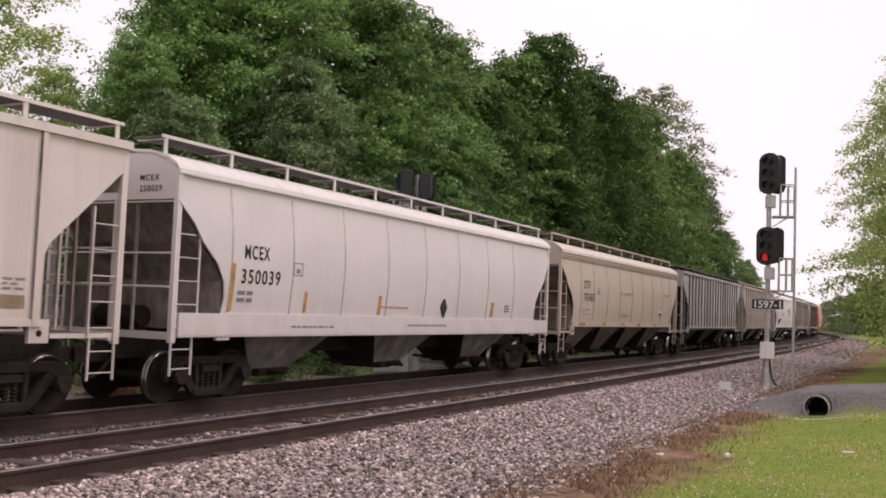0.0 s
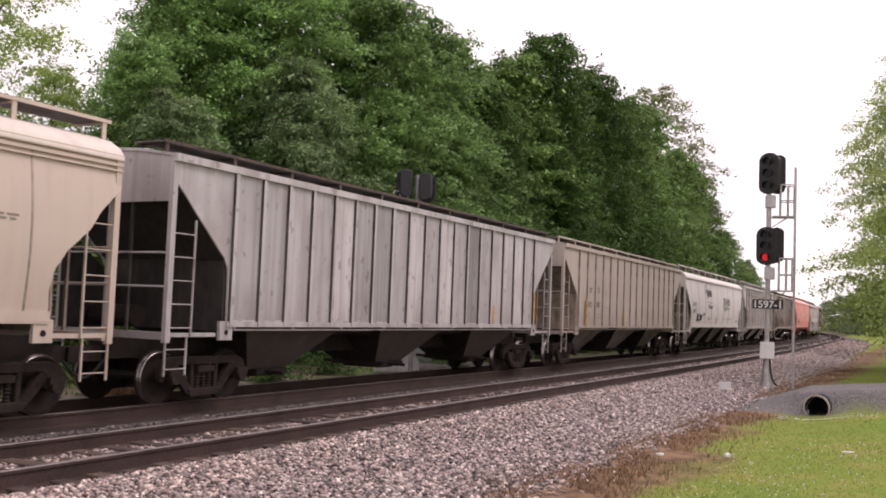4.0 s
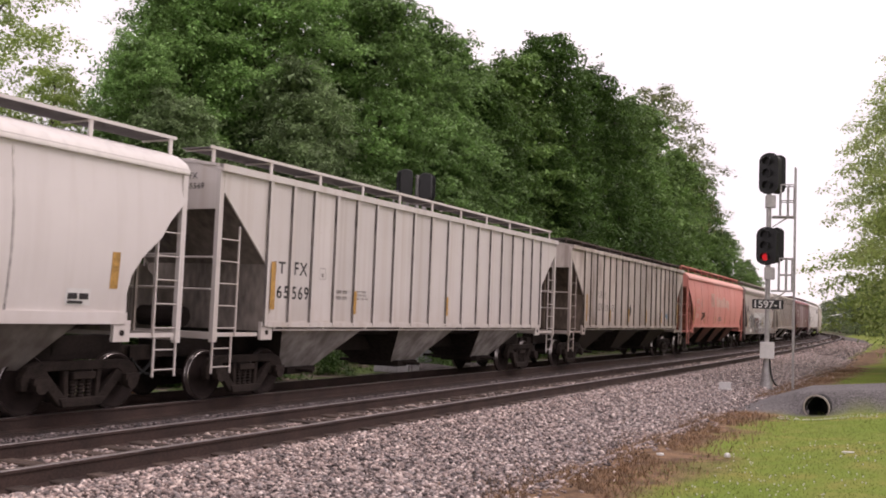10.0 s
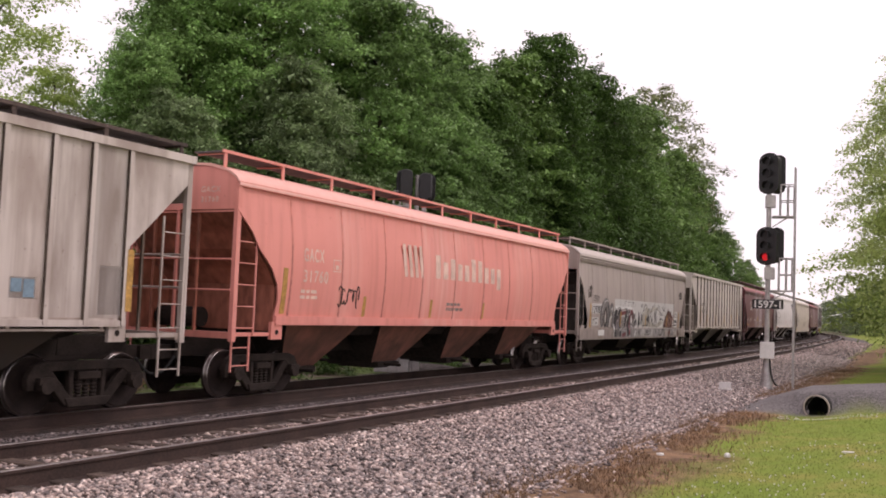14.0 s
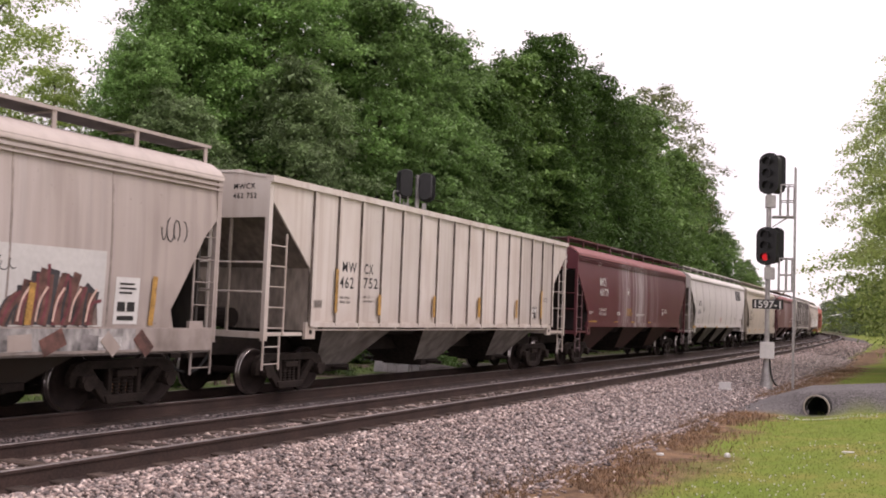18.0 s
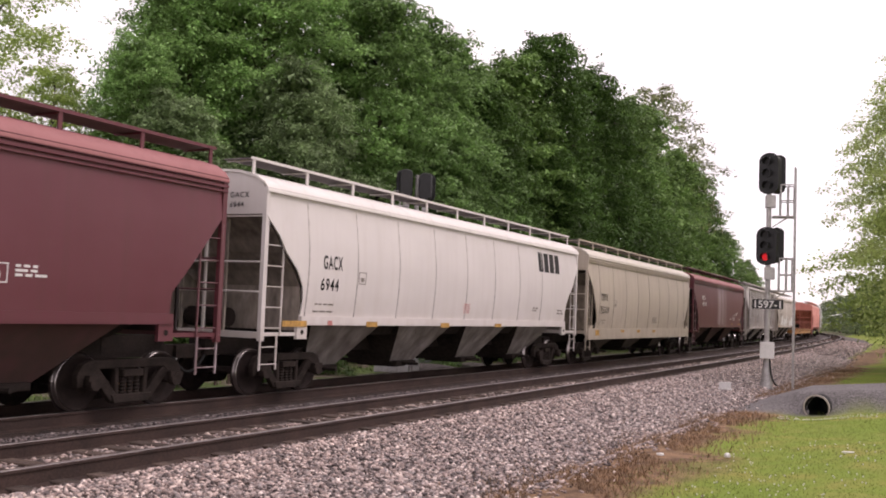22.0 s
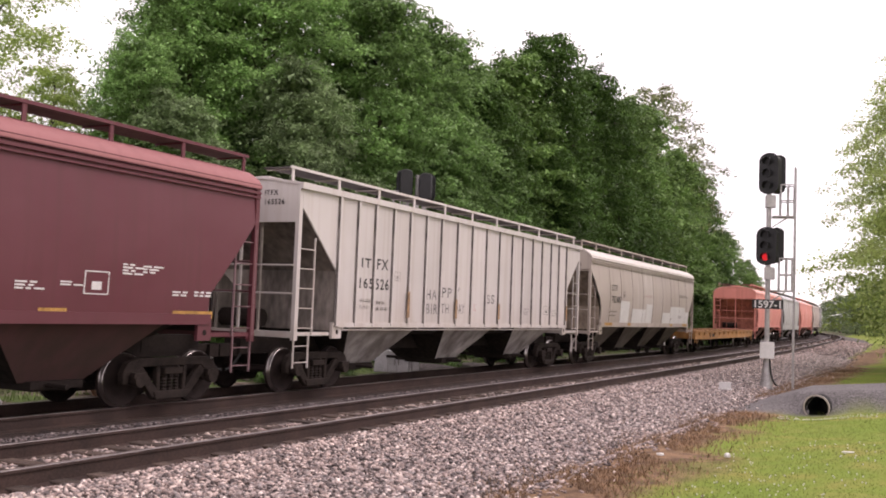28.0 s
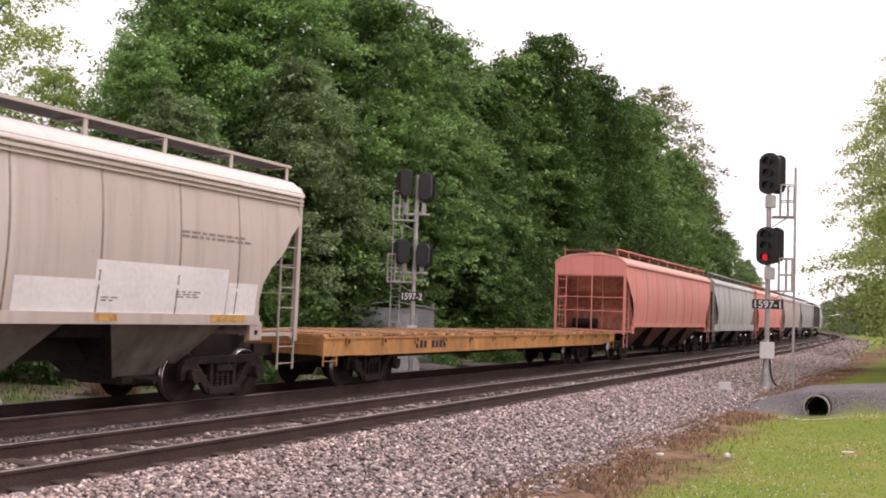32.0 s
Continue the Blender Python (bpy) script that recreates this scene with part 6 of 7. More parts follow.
    letters(c, "LD LMT", -6.97, 1.62, 0.08, M["faint"], 0.37, "round", 1.36)
    letters(c, "LT WT", -6.99, 1.51, 0.07, M["faint"], 0.35, "round", 1.36)
    fine_print(c, -6.54, 1.66, 0.30, 1, M["faint"], "round", 1.36, 0.039, 6)
    fine_print(c, -6.55, 1.55, 0.26, 1, M["faint"], "round", 1.36, 0.039, 7)
    fine_print(c, 0.86, 1.82, 0.69, 4, M["faint"], "round", 1.36, 0.041, 8)
    bars(c, [(-7.38, 1.10, 0.44, 0.20)], M["yellow_mark"], "round", 1.36, "reflective_strip")
    bars(c, [(-4.06, 1.20, 0.46, 0.10)], M["yellow_mark"], "round", 1.36, "reflective_strip")
    bars(c, [(-1.66, 1.19, 0.47, 0.11)], M["yellow_mark"], "round", 1.36, "reflective_strip")
    bars(c, [(0.92, 1.19, 0.47, 0.10)], M["yellow_mark"], "round", 1.36, "reflective_strip")
    c = cars[14]
    fine_print(c, 3.00, 2.00, 0.46, 3, M["white_mark"], "straight", 1.58, 0.027, 1)
    fine_print(c, 3.77, 2.03, 0.31, 2, M["white_mark"], "straight", 1.58, 0.024, 2)
    outline(c, 4.21, 1.87, 0.48, 0.36, M["white_mark"], "straight", 1.58)
    fine_print(c, 4.95, 2.35, 0.31, 4, M["white_mark"], "straight", 1.58, 0.028, 4)
    fine_print(c, 5.38, 2.34, 0.33, 3, M["white_mark"], "straight", 1.58, 0.027, 5)
    fine_print(c, 6.08, 1.95, 0.29, 2, M["white_mark"], "straight", 1.58, 0.030, 6)
    fine_print(c, 6.61, 1.96, 0.36, 2, M["white_mark"], "straight", 1.58, 0.033, 7)
    bars(c, [(3.43, 1.53, 0.50, 0.12)], M["yellow_mark"], "straight", 1.58, "reflective_strip")
    bars(c, [(6.13, 1.52, 0.98, 0.13)], M["yellow_mark"], "straight", 1.58, "reflective_strip")
    letters(c, "MWCX", -6.09, 2.95, 0.24, M["white_mark"], 0.90, "straight", 1.58)
    letters(c, "481787", -6.06, 2.62, 0.21, M["white_mark"], 1.18, "straight", 1.58)
    c = cars[15]
    letters(c, "IT", -6.12, 2.72, 0.21, M["black"], 0.4, "ribbed", 1.45)
    letters(c, "FX", -5.46, 2.71, 0.24, M["black"], 0.5, "ribbed", 1.45)
    letters(c, "165", -6.22, 2.26, 0.22, M["black"], 0.56, "ribbed", 1.45)
    letters(c, "526", -5.49, 2.25, 0.24, M["black"], 0.6, "ribbed", 1.45)
    fine_print(c, -6.12, 1.93, 0.4, 2, M["faint"], "ribbed", 1.45, 0.083, 5)
    fine_print(c, -5.42, 1.90, 0.46, 2, M["faint"], "ribbed", 1.45, 0.083, 6)
    outline(c, -4.62, 2.48, 0.26, 0.22, M["faint"], "ribbed", 1.45)
    for text, y, z, w in (("HA", -3.05, 2.09, 0.58), ("PP", -2.2, 2.17, 0.56), ("Y", -1.35, 2.20, 0.22), ("BIR", -3.03, 1.73, 0.62), ("TH", -2.2, 1.75, 0.45), ("DAY", -1.4, 1.76, 0.56), ("SS", 0.6, 2.07, 0.5)):
        letters(c, text, y, z, 0.25, M["finger_mark"], w, "ribbed", 1.45, "words rubbed into the dust")
    for y, hh in ((-4.0, 0.62), (-1.42, 0.5), (1.36, 0.45), (7.06, 0.5)):
        bars(c, [(y - 0.06, 1.62, 0.12, hh)], M["faded_strip"], "ribbed", 1.45, "reflective_strip")
    fine_print(c, -0.40, 2.0, 0.28, 4, M["red_mark"], "ribbed", 1.45, 0.03, 31)
    fine_print(c, 3.25, 1.93, 0.5, 3, M["faint"], "ribbed", 1.45, 0.045, 32)
    outline(c, 5.05, 1.8, 0.44, 0.30, M["black"], "ribbed", 1.45)
    fine_print(c, 5.8, 1.92, 0.4, 3, M["faint"], "ribbed", 1.45, 0.045, 33)
    c = cars[16]
    letters(c, "CITX", -6.24, 2.86, 0.23, M["black"], 0.77, "round", 1.58)
    letters(c, "702482", -6.23, 2.39, 0.26, M["black"], 1.25, "round", 1.58)
    outline(c, -4.62, 2.62, 0.24, 0.24, M["faint"], "round", 1.58)
    letters(c, "DO NOT HAMMER ON CAR", -1.55, 2.72, 0.115, M["pale_red"], 1.8)
    fine_print(c, -6.30, 2.00, 0.91, 1, M["faint"], "round", 1.58, 0.055, 4)
    fine_print(c, -6.31, 1.85, 0.88, 1, M["faint"], "round", 1.58, 0.049, 5)
    bars(c, [(-6.95, 1.48, 0.95, 0.11)], M["yellow_mark"], "round", 1.58, "reflective_strip")
    bars(c, [(-3.80, 1.48, 0.42, 0.11)], M["yellow_mark"], "round", 1.58, "reflective_strip")
    bars(c, [(-4.94, 1.60, 1.27, 0.88)], M["white_patch"], "round", 1.58, "repaint_patch")
    bars(c, [(-3.23, 1.53, 2.17, 0.66)], M["white_patch"], "round", 1.58, "repaint_patch")
    bars(c, [(-0.98, 1.54, 1.00, 0.89)], M["white_patch"], "round", 1.58, "repaint_patch")
    bars(c, [(1.99, 1.46, 1.43, 0.64)], M["white_patch"], "round", 1.58, "repaint_patch")
    bars(c, [(3.42, 1.50, 3.03, 0.91)], M["white_patch"], "round", 1.58, "repaint_patch")
    bars(c, [(6.48, 1.52, 0.82, 0.66)], M["white_patch"], "round", 1.58, "repaint_patch")
    fine_print(c, 5.23, 2.98, 1.73, 2, M["faint"], "round", 1.58, 0.044, 14)
    fine_print(c, 5.17, 1.96, 0.49, 3, M["faint"], "round", 1.58, 0.025, 15)
    fine_print(c, 3.57, 1.82, 0.25, 2, M["faint"], "round", 1.58, 0.027, 16)
    bars(c, [(3.46, 1.47, 0.45, 0.11)], M["yellow_mark"], "round", 1.58, "reflective_strip")
    bars(c, [(6.07, 1.47, 0.92, 0.13)], M["yellow_mark"], "round", 1.58, "reflective_strip")
    graffiti(cars[9])
    for i, rows, m in ((1, ("MCEX", "350039"), "black"), (4, ("NDYX", "832881"), "black"), (6, ("ITFX", "165569"), "black"), (8, ("GACX", "31760"), "cream_mark"), (10, ("MWCX", "462 752"), "black"), (11, ("MWCX", "481779"), "white_mark"), (12, ("GACX", "6944"), "black"), (13, ("CEFX", "355169"), "black"), (15, ("ITFX", "165526"), "black"), (16, ("CITX", "702482"), "black")):
        end_number(cars[i], TRAIN[i][3], rows, M[m], 4.28 if i in (4, 6, 10, 15) else 4.10)

# the train, from its head: place of the coupling ahead of each car at the start
SPEED, EASE = 9.1504, -0.004629
TRAIN = []
# rib places of the cars whose outer panels are narrower
UNEVEN = tuple(s * v for s, vs in ((-1, (7.05, 6.31, 5.58, 4.76, 3.96, 3.14, 2.31, 1.38, 0.47)), (1, (0.47, 1.38, 2.31, 3.14, 3.96, 4.76, 5.58, 6.31, 7.05))) for v in vs)


# plate joints of the two sister cars
PLATES = (-6.4, -4.9, -3.22, -1.55, 0.18, 1.85, 3.5, 5.2, 6.72)


def add_car(q0, q1, built):
    car, wheels, h, lo = built
    TRAIN.append((car, wheels, (q0 + q1) / 2, h))
    return car, (q0 + q1) / 2, lo


def train():
    add_car(-7.0, 11.5, build_hopper_car("ribbed", "cream", 18.5, "cream ribbed covered hopper car with yellow marks", "rib", 3, (-7.05, 1.175, 12)))
    add_car(11.5, 30.0, build_hopper_car("round", "white", 18.5, "white smooth-sided covered hopper car with black lettering", "tall", 3, seams=[-7.3 + 1.85 * i for i in range(8)]))
    add_car(30.0, 47.9, build_hopper_car("round", "beige", 17.9, "beige smooth-sided covered hopper car, dusty", "slim", 4, eave="triple", seams=PLATES))
    add_car(47.9, 66.8, build_hopper_car("ribbed", "worn_white", 18.9, "worn white ribbed covered hopper car", "rib", 3, (-7.3, 0.807, 18)))
    add_car(66.8, 85.15, build_hopper_car("ribbed", "tan", 18.35, "tan ribbed covered hopper car", "rib", 3, (-7.04, 0.939, 15)))
    add_car(85.15, 103.9, build_hopper_car("round", "white", 18.75, "white smooth-sided covered hopper car with grey emblem", "slim", 4, seams=[-7.53 + 1.84 * i for i in range(8)]))
    add_car(103.58, 121.66, build_hopper_car("ribbed", "pale", 18.08, "pale grey ribbed covered hopper car", "rib", 3, UNEVEN))
    add_car(122.04, 140.16, build_hopper_car("ribbed", "weathered", 18.12, "stained cream ribbed covered hopper car", "rib", 3, UNEVEN))
    add_car(140.25, 159.05, build_hopper_car("round", "orange", 18.8, "coral orange smooth-sided covered hopper car", "slim", 4, seams=[-7.2 + 1.8 * i for i in range(8)]))
    add_car(159.05, 176.95, build_hopper_car("straight", "streaky", 17.9, "drab tan covered hopper car covered in graffiti", "deep", 3, eave="triple"))
    add_car(177.18, 194.84, build_hopper_car("ribbed", "ivory", 17.66, "ivory ribbed covered hopper car with rusty runs", "rib", 3, (-6.79, 0.914, 15), roof_rail=False))
    add_car(194.89, 212.95, build_hopper_car("straight", "streaked", 18.06, "maroon covered hopper car with white streaks", "slim", 3, eave="triple", seams=()))
    add_car(212.95, 231.9, build_hopper_car("round", "white", 18.95, "clean white smooth-sided covered hopper car", "slim", 4, seams=[-7.53 + 1.84 * i for i in range(8)]))
    add_car(231.9, 249.7, build_hopper_car("round", "sand", 17.8, "sand-coloured smooth-sided covered hopper car with yellow marks", "deep", 3, eave="triple", seams=[-7.03 + 1.8 * i for i in range(8)] + [6.87]))
    add_car(249.7, 267.4, build_hopper_car("straight", "maroon", 17.7, "maroon covered hopper car with yellow marks", "slim", 3, eave="triple", seams=()))
    add_car(267.52, 285.63, build_hopper_car("ribbed", "pale", 18.11, "pale grey ribbed covered hopper car with rust stains", "rib", 3, UNEVEN))
    add_car(285.75, 304.25, build_hopper_car("round", "dusty", 18.5, "tan smooth-sided covered hopper car with white repaint patches", "slim", 4, eave="triple", seams=PLATES))
    add_car(304.25, 325.75, build_flat_car(21.5))
    add_car(325.75, 344.3, build_hopper_car("round", "orange", 18.55, "coral orange smooth-sided covered hopper car", "slim", 4))
    add_car(344.3, 361.6, build_hopper_car("round", "dull", 17.3, "stained grey smooth-sided covered hopper car", "tall", 3))
    add_car(361.6, 380.2, build_hopper_car("round", "orange", 18.6, "coral orange smooth-sided covered hopper car", "slim", 4))
    for i, c in enumerate(("drab", "grey", "worn_white", "white", "tan", "pale", "drab")):
        q = 380.2 + 18.2 * i
        add_car(q, q + 18.2, build_hopper_car("round" if i != 2 else "ribbed", c, 18.2, {"drab": "drab tan", "grey": "grey", "worn_white": "worn white", "white": "white", "tan": "tan", "pale": "pale grey"}[c] + " covered hopper car far down the line", "slim" if i != 2 else "rib", 3))


# ---- trees ----
def leaf_cloud(rng, clumps, per, size, spread):
    """Small pointed leaves round the clump centres (n, 3), as an array of quads."""
    n = len(clumps) * per
    c = np.repeat(clumps, per, 0) + np.clip(rng.normal(0, 1, (n, 3)), -1.7, 1.7) * np.repeat(spread, per)[:, None] * (1, 1, 0.6)
    return leaves_at(rng, c, rng.uniform(0, 2 * np.pi, n), rng.normal(0.35, 0.5, n), size)


def leaves_at(rng, c, a, tilt, size):
    """One pointed leaf at each place c, heading a, hanging by tilt."""
    n = len(c)
    d = np.stack([np.cos(a) * np.cos(tilt), np.sin(a) * np.cos(tilt), -np.sin(tilt)], -1)
    side = np.stack([-np.sin(a), np.cos(a), rng.normal(0, 0.35, n)], -1)
    L = (size * rng.uniform(0.6, 1.3, n))[:, None]
    w = L * 0.36
    return np.stack([c, c + d * L * 0.45 + side * w, c + d * L, c + d * L * 0.45 - side * w], 1)


def tapered(bm, pts, radii, n=6):
    """A limb: a tube through the points with the radii."""
    for p, q, r1, r2 in zip(pts, pts[1:], radii, radii[1:]):
        mm = Matrix.Translation((p + q) / 2) @ (q - p).to_track_quat("Z", "Y").to_matrix().to_4x4()
        bmesh.ops.create_cone(bm, cap_ends=False, segments=n, radius1=r1, radius2=r2, depth=(q - p).length * 1.04, matrix=mm)


def make_tree(seed, height, width, leaf, leaf_mat, count=40000, low=0.10, label="tall dark green broadleaf tree", boughs=70, rise=0.55, droop=0.45, spray=0.16, puff=0.26, curtain=0.0, inner=0.12, peak=2.6, name="tree"):
    """A tree of boughs that carry drooping sprays of leaf clusters; curtain: the share of leaves on hanging vines."""
    rng = np.random.default_rng(seed)
    tree = thing(name, Matrix(), label, name.split("_")[-1])
    bm = bmesh.new()
    stem = [Vector((0.3 * math.sin(3 * f + seed), 0.3 * math.cos(2.3 * f + seed), f * height * 0.93 - 0.4)) for f in (0, 0.12, 0.28, 0.45, 0.62, 0.8, 1.0)]
    rad = 0.016 * height
    tapered(bm, stem, [rad * (1 - 0.15 * i) for i in range(7)], 9)
    o_, d_, l_, tips = [], [], [], []
    ph = rng.uniform(0, 6.28, 3)
    for i in range(boughs):
        g = ((i + rng.random()) / boughs) ** 0.9
        az = i * 2.4 + rng.uniform(-0.5, 0.5)
        r = 0.5 * width * (0.62 + 0.38 * math.sin(math.pi * min(1.0, 1.2 * g + 0.08))) * (1 - g ** peak) ** 0.6
        r = max(0.06 * width, r * (0.86 + 0.13 * math.sin(2 * az + ph[0]) + 0.10 * math.sin(3 * az + 7 * g + ph[1])) * rng.uniform(0.72, 1.12))
        z1 = height * (low + (1 - low) * g)
        k = min(5.99, max(0.0, (z1 - 0.35 * rise * r) / (height * 0.93) * 6))
        start = stem[int(k)].lerp(stem[int(k) + 1], k - int(k))
        out = Vector((math.cos(az), math.sin(az), 0))
        top = z1 - start.z

        def at(f):
            return start + out * (r * f) + Vector((0, 0, top * (f ** 0.7) + r * rise * (f - f * f) - r * droop * 0.35 * f ** 3))
        if i % 3 == 0:
            tapered(bm, [at(0), at(0.3), at(0.62), at(0.95)], [rad * 0.34 * (1 - 0.5 * g), rad * 0.2 * (1 - 0.5 * g), rad * 0.11, rad * 0.03], 5)
        for f in (0.28, 0.42, 0.56, 0.66, 0.76, 0.84, 0.92, 1.0):
            for turn in ((-1, 1) if f < 1 else (0,)):
                h = az + turn * (1.25 - 0.7 * f) * rng.uniform(0.6, 1.3)
                o_.append(at(f))
                d_.append((math.cos(h), math.sin(h), rng.normal(0.10, 0.22)))
                l_.append(spray * width * rng.uniform(0.6, 1.2) * (1.1 - 0.35 * f) * min(1.0, 0.35 + r / (0.25 * width)))
        tips.append(at(1.0))
    part("trunk", bm, M["bark"], tree)
    o_, d_, l_ = np.array(o_), np.array(d_), np.array(l_)
    # clusters along each spray, then leaves that radiate from each cluster
    n_c = max(1, int(count * (1 - curtain) / 9))
    w = l_ / l_.sum()
    idx = rng.choice(len(l_), n_c, p=w)
    f = rng.random(n_c) ** 0.8
    side = np.stack([-d_[idx, 1], d_[idx, 0], np.zeros(n_c)], -1)
    cen = o_[idx] + d_[idx] * (l_[idx] * f)[:, None] + side * (rng.normal(0, 0.24, n_c) * l_[idx] * np.sin(math.pi * np.clip(f * 0.85 + 0.15, 0, 1)))[:, None]
    cen[:, 2] -= droop * 0.5 * l_[idx] * f * f + rng.normal(0, 0.05, n_c) * l_[idx]
    cen[:, 2] = np.maximum(cen[:, 2], 0.12)
    c = np.repeat(cen, 9, 0)
    n = len(c)
    a = rng.uniform(0, 2 * np.pi, n)
    reach = puff * rng.random(n) ** 0.6
    c = c + np.stack([np.cos(a) * reach, np.sin(a) * reach, rng.normal(0.0, 0.30, n) * puff - 0.5 * reach], -1)
    out_ = [leaves_at(rng, c, a + rng.normal(0, 0.5, n), rng.normal(0.45, 0.35, n), leaf)]
    # shaded inner foliage, sparse and large
    n = int(count * inner)
    idx = rng.integers(len(o_), size=n)
    c = o_[idx] * (0.75, 0.75, 1.0) + rng.normal(0, 0.07 * width, (n, 3)) * (1, 1, 0.6)
    c[:, 2] = np.maximum(c[:, 2], 0.15)
    c[:, 2] = np.minimum(c[:, 2], height * 0.90)
    out_.append(leaves_at(rng, c, rng.uniform(0, 6.28, n), rng.normal(0.5, 0.5, n), leaf * 1.5))
    if curtain:
        m = int(count * curtain / 70)
        pick = np.array([tips[j] for j in rng.integers(len(tips), size=m)]) * rng.uniform(0.82, 1.02, (m, 1)) ** (1, 1, 0)
        drop = np.minimum(rng.uniform(0.12, 0.42, m) * height, pick[:, 2] * 0.95)
        c = np.repeat(pick, 70, 0)
        f = rng.random(len(c)) ** 0.8
        c[:, :2] += rng.normal(0, 0.20, (len(c), 2)) * (1.25 - 0.7 * f)[:, None]
        c[:, 2] -= f * np.repeat(drop, 70)
        out_.append(leaves_at(rng, c, np.repeat(np.arctan2(pick[:, 1], pick[:, 0]), 70) + rng.normal(0, 0.9, len(c)), rng.normal(0.85, 0.3, len(c)), leaf))
    part("crown", quads("crown", np.concatenate(out_), leaf_mat), None, tree)
    return tree


def build_woods():
    kinds = {
        "m": (make_tree(11, 20, 12.5, 0.15, M["leaf_b"], 92000, 0.10, "tall leafy green maple tree", 84), 20),
        "g": (make_tree(17, 14, 11.0, 0.15, M["leaf_g"], 70000, 0.04, "broad grey-green tree at the edge of the wood", 70, puff=0.30), 14),
        "f": (make_tree(12, 19, 12.5, 0.18, M["leaf"], 62000, 0.08, "tall dark tree with long fanned boughs", 74, rise=0.35, droop=0.55, spray=0.20, puff=0.2), 19),
        "v": (make_tree(13, 21, 12.5, 0.18, M["leaf_v"], 80000, 0.06, "tall tree draped in green vines", 84, curtain=0.40, droop=0.8, peak=3.6), 21),
        "r": (make_tree(18, 18, 11.5, 0.23, M["leaf_d"], 38000, 0.05, "round-topped green tree at the edge of the wood", 64, puff=0.32, peak=3.2), 18),
        "a": (make_tree(15, 24, 14.0, 0.22, M["leaf_p"], 20000, 0.42, "tall tree with a thin open brownish crown", 50, inner=0.0, spray=0.15, puff=0.42, rise=0.7, peak=4.5), 24),
        "s": (make_tree(14, 6, 6.5, 0.16, M["leaf_v"], 15000, 0.03, "dense green shrub at the edge of the wood", 40, spray=0.22, puff=0.25, curtain=0.2, inner=0.2, name="shrub"), 6),
        "t": (make_tree(16, 17, 9.5, 0.13, M["leaf_l"], 42000, 0.12, "light green tree with a thin crown", 56, inner=0.0, rise=0.8, puff=0.3), 17),
    }
    rng = random.Random(5)
    # x, y, height, kind: the front of the wood from the near end to the far bend
    spots = [(-36, 26.5, 20.5, "t"), (-33, 20.5, 15.5, "t"), (-29.5, 24.2, 11.0, "t"), (-28.0, 26.8, 12.8, "m"), (-25.2, 26.6, 10.2, "g"), (-30.5, 33.0, 20.0, "m"), (-28, 35.2, 21.5, "m"),
             (-25.0, 33.2, 13.0, "g"), (-29, 40.5, 22.5, "m"), (-25.2, 40.6, 19.0, "f"), (-25.8, 46.6, 19.2, "f"), (-24, 46.5, 12.0, "f"), (-27.0, 51.2, 19.2, "f"), (-24.5, 52.0, 16.4, "v"), (-27.5, 57.0, 19.0, "r"),
             (-26, 59.3, 20.6, "r"), (-25, 63.0, 23.2, "v"), (-23.6, 69.5, 22.0, "v"), (-23, 60.0, 13.5, "v"), (-24.5, 78.0, 21.5, "r"), (-24.8, 86.5, 23.0, "r"), (-22.8, 80.0, 15.0, "v"), (-28.2, 104.0, 28.5, "a"), (-23.5, 93.0, 19.5, "r"),
             (-25.6, 106.5, 20.6, "r"), (-25.2, 116.0, 17.8, "v"), (-24.8, 126.0, 14.4, "r"), (-25, 142.0, 11.6, "r"), (-28, 168.0, 11.0, "r"),
             (-34, 36, 19, "f"), (-35, 48, 18, "r"), (-33, 58, 17, "r"), (-33, 70, 18, "r"), (-33, 84, 18, "r"), (-32, 98, 16, "r")]
    for y in [i for i in range(12, 126, 5) if not 27 < i < 46]:
        spots.append((-21.5 + rng.uniform(-0.8, 0.6) - (1.5 if y < 40 else 0) + (0.5 if y > 90 else 0), y + rng.uniform(-1, 1), rng.uniform(4.6, 7.2) * (0.85 if y < 24 else 1), "s"))
    for y in range(26, 110, 9):
        spots.append((-25.5 + rng.uniform(-1, 1), y, 8.5, "s"))
    used = set()
    for x, y, height, k in spots:
        src, full_h = kinds[k]
        sc = height / full_h
        m = pose(x, y, float(ground_z(np.array(x), np.array(y))), 0, 0, rng.uniform(0, 360))
        if k in used:
            ob = copy_thing(src, m)
        else:
            ob = src
            ob.matrix_basis = m
            used.add(k)
        ob.scale = (sc, sc, sc)


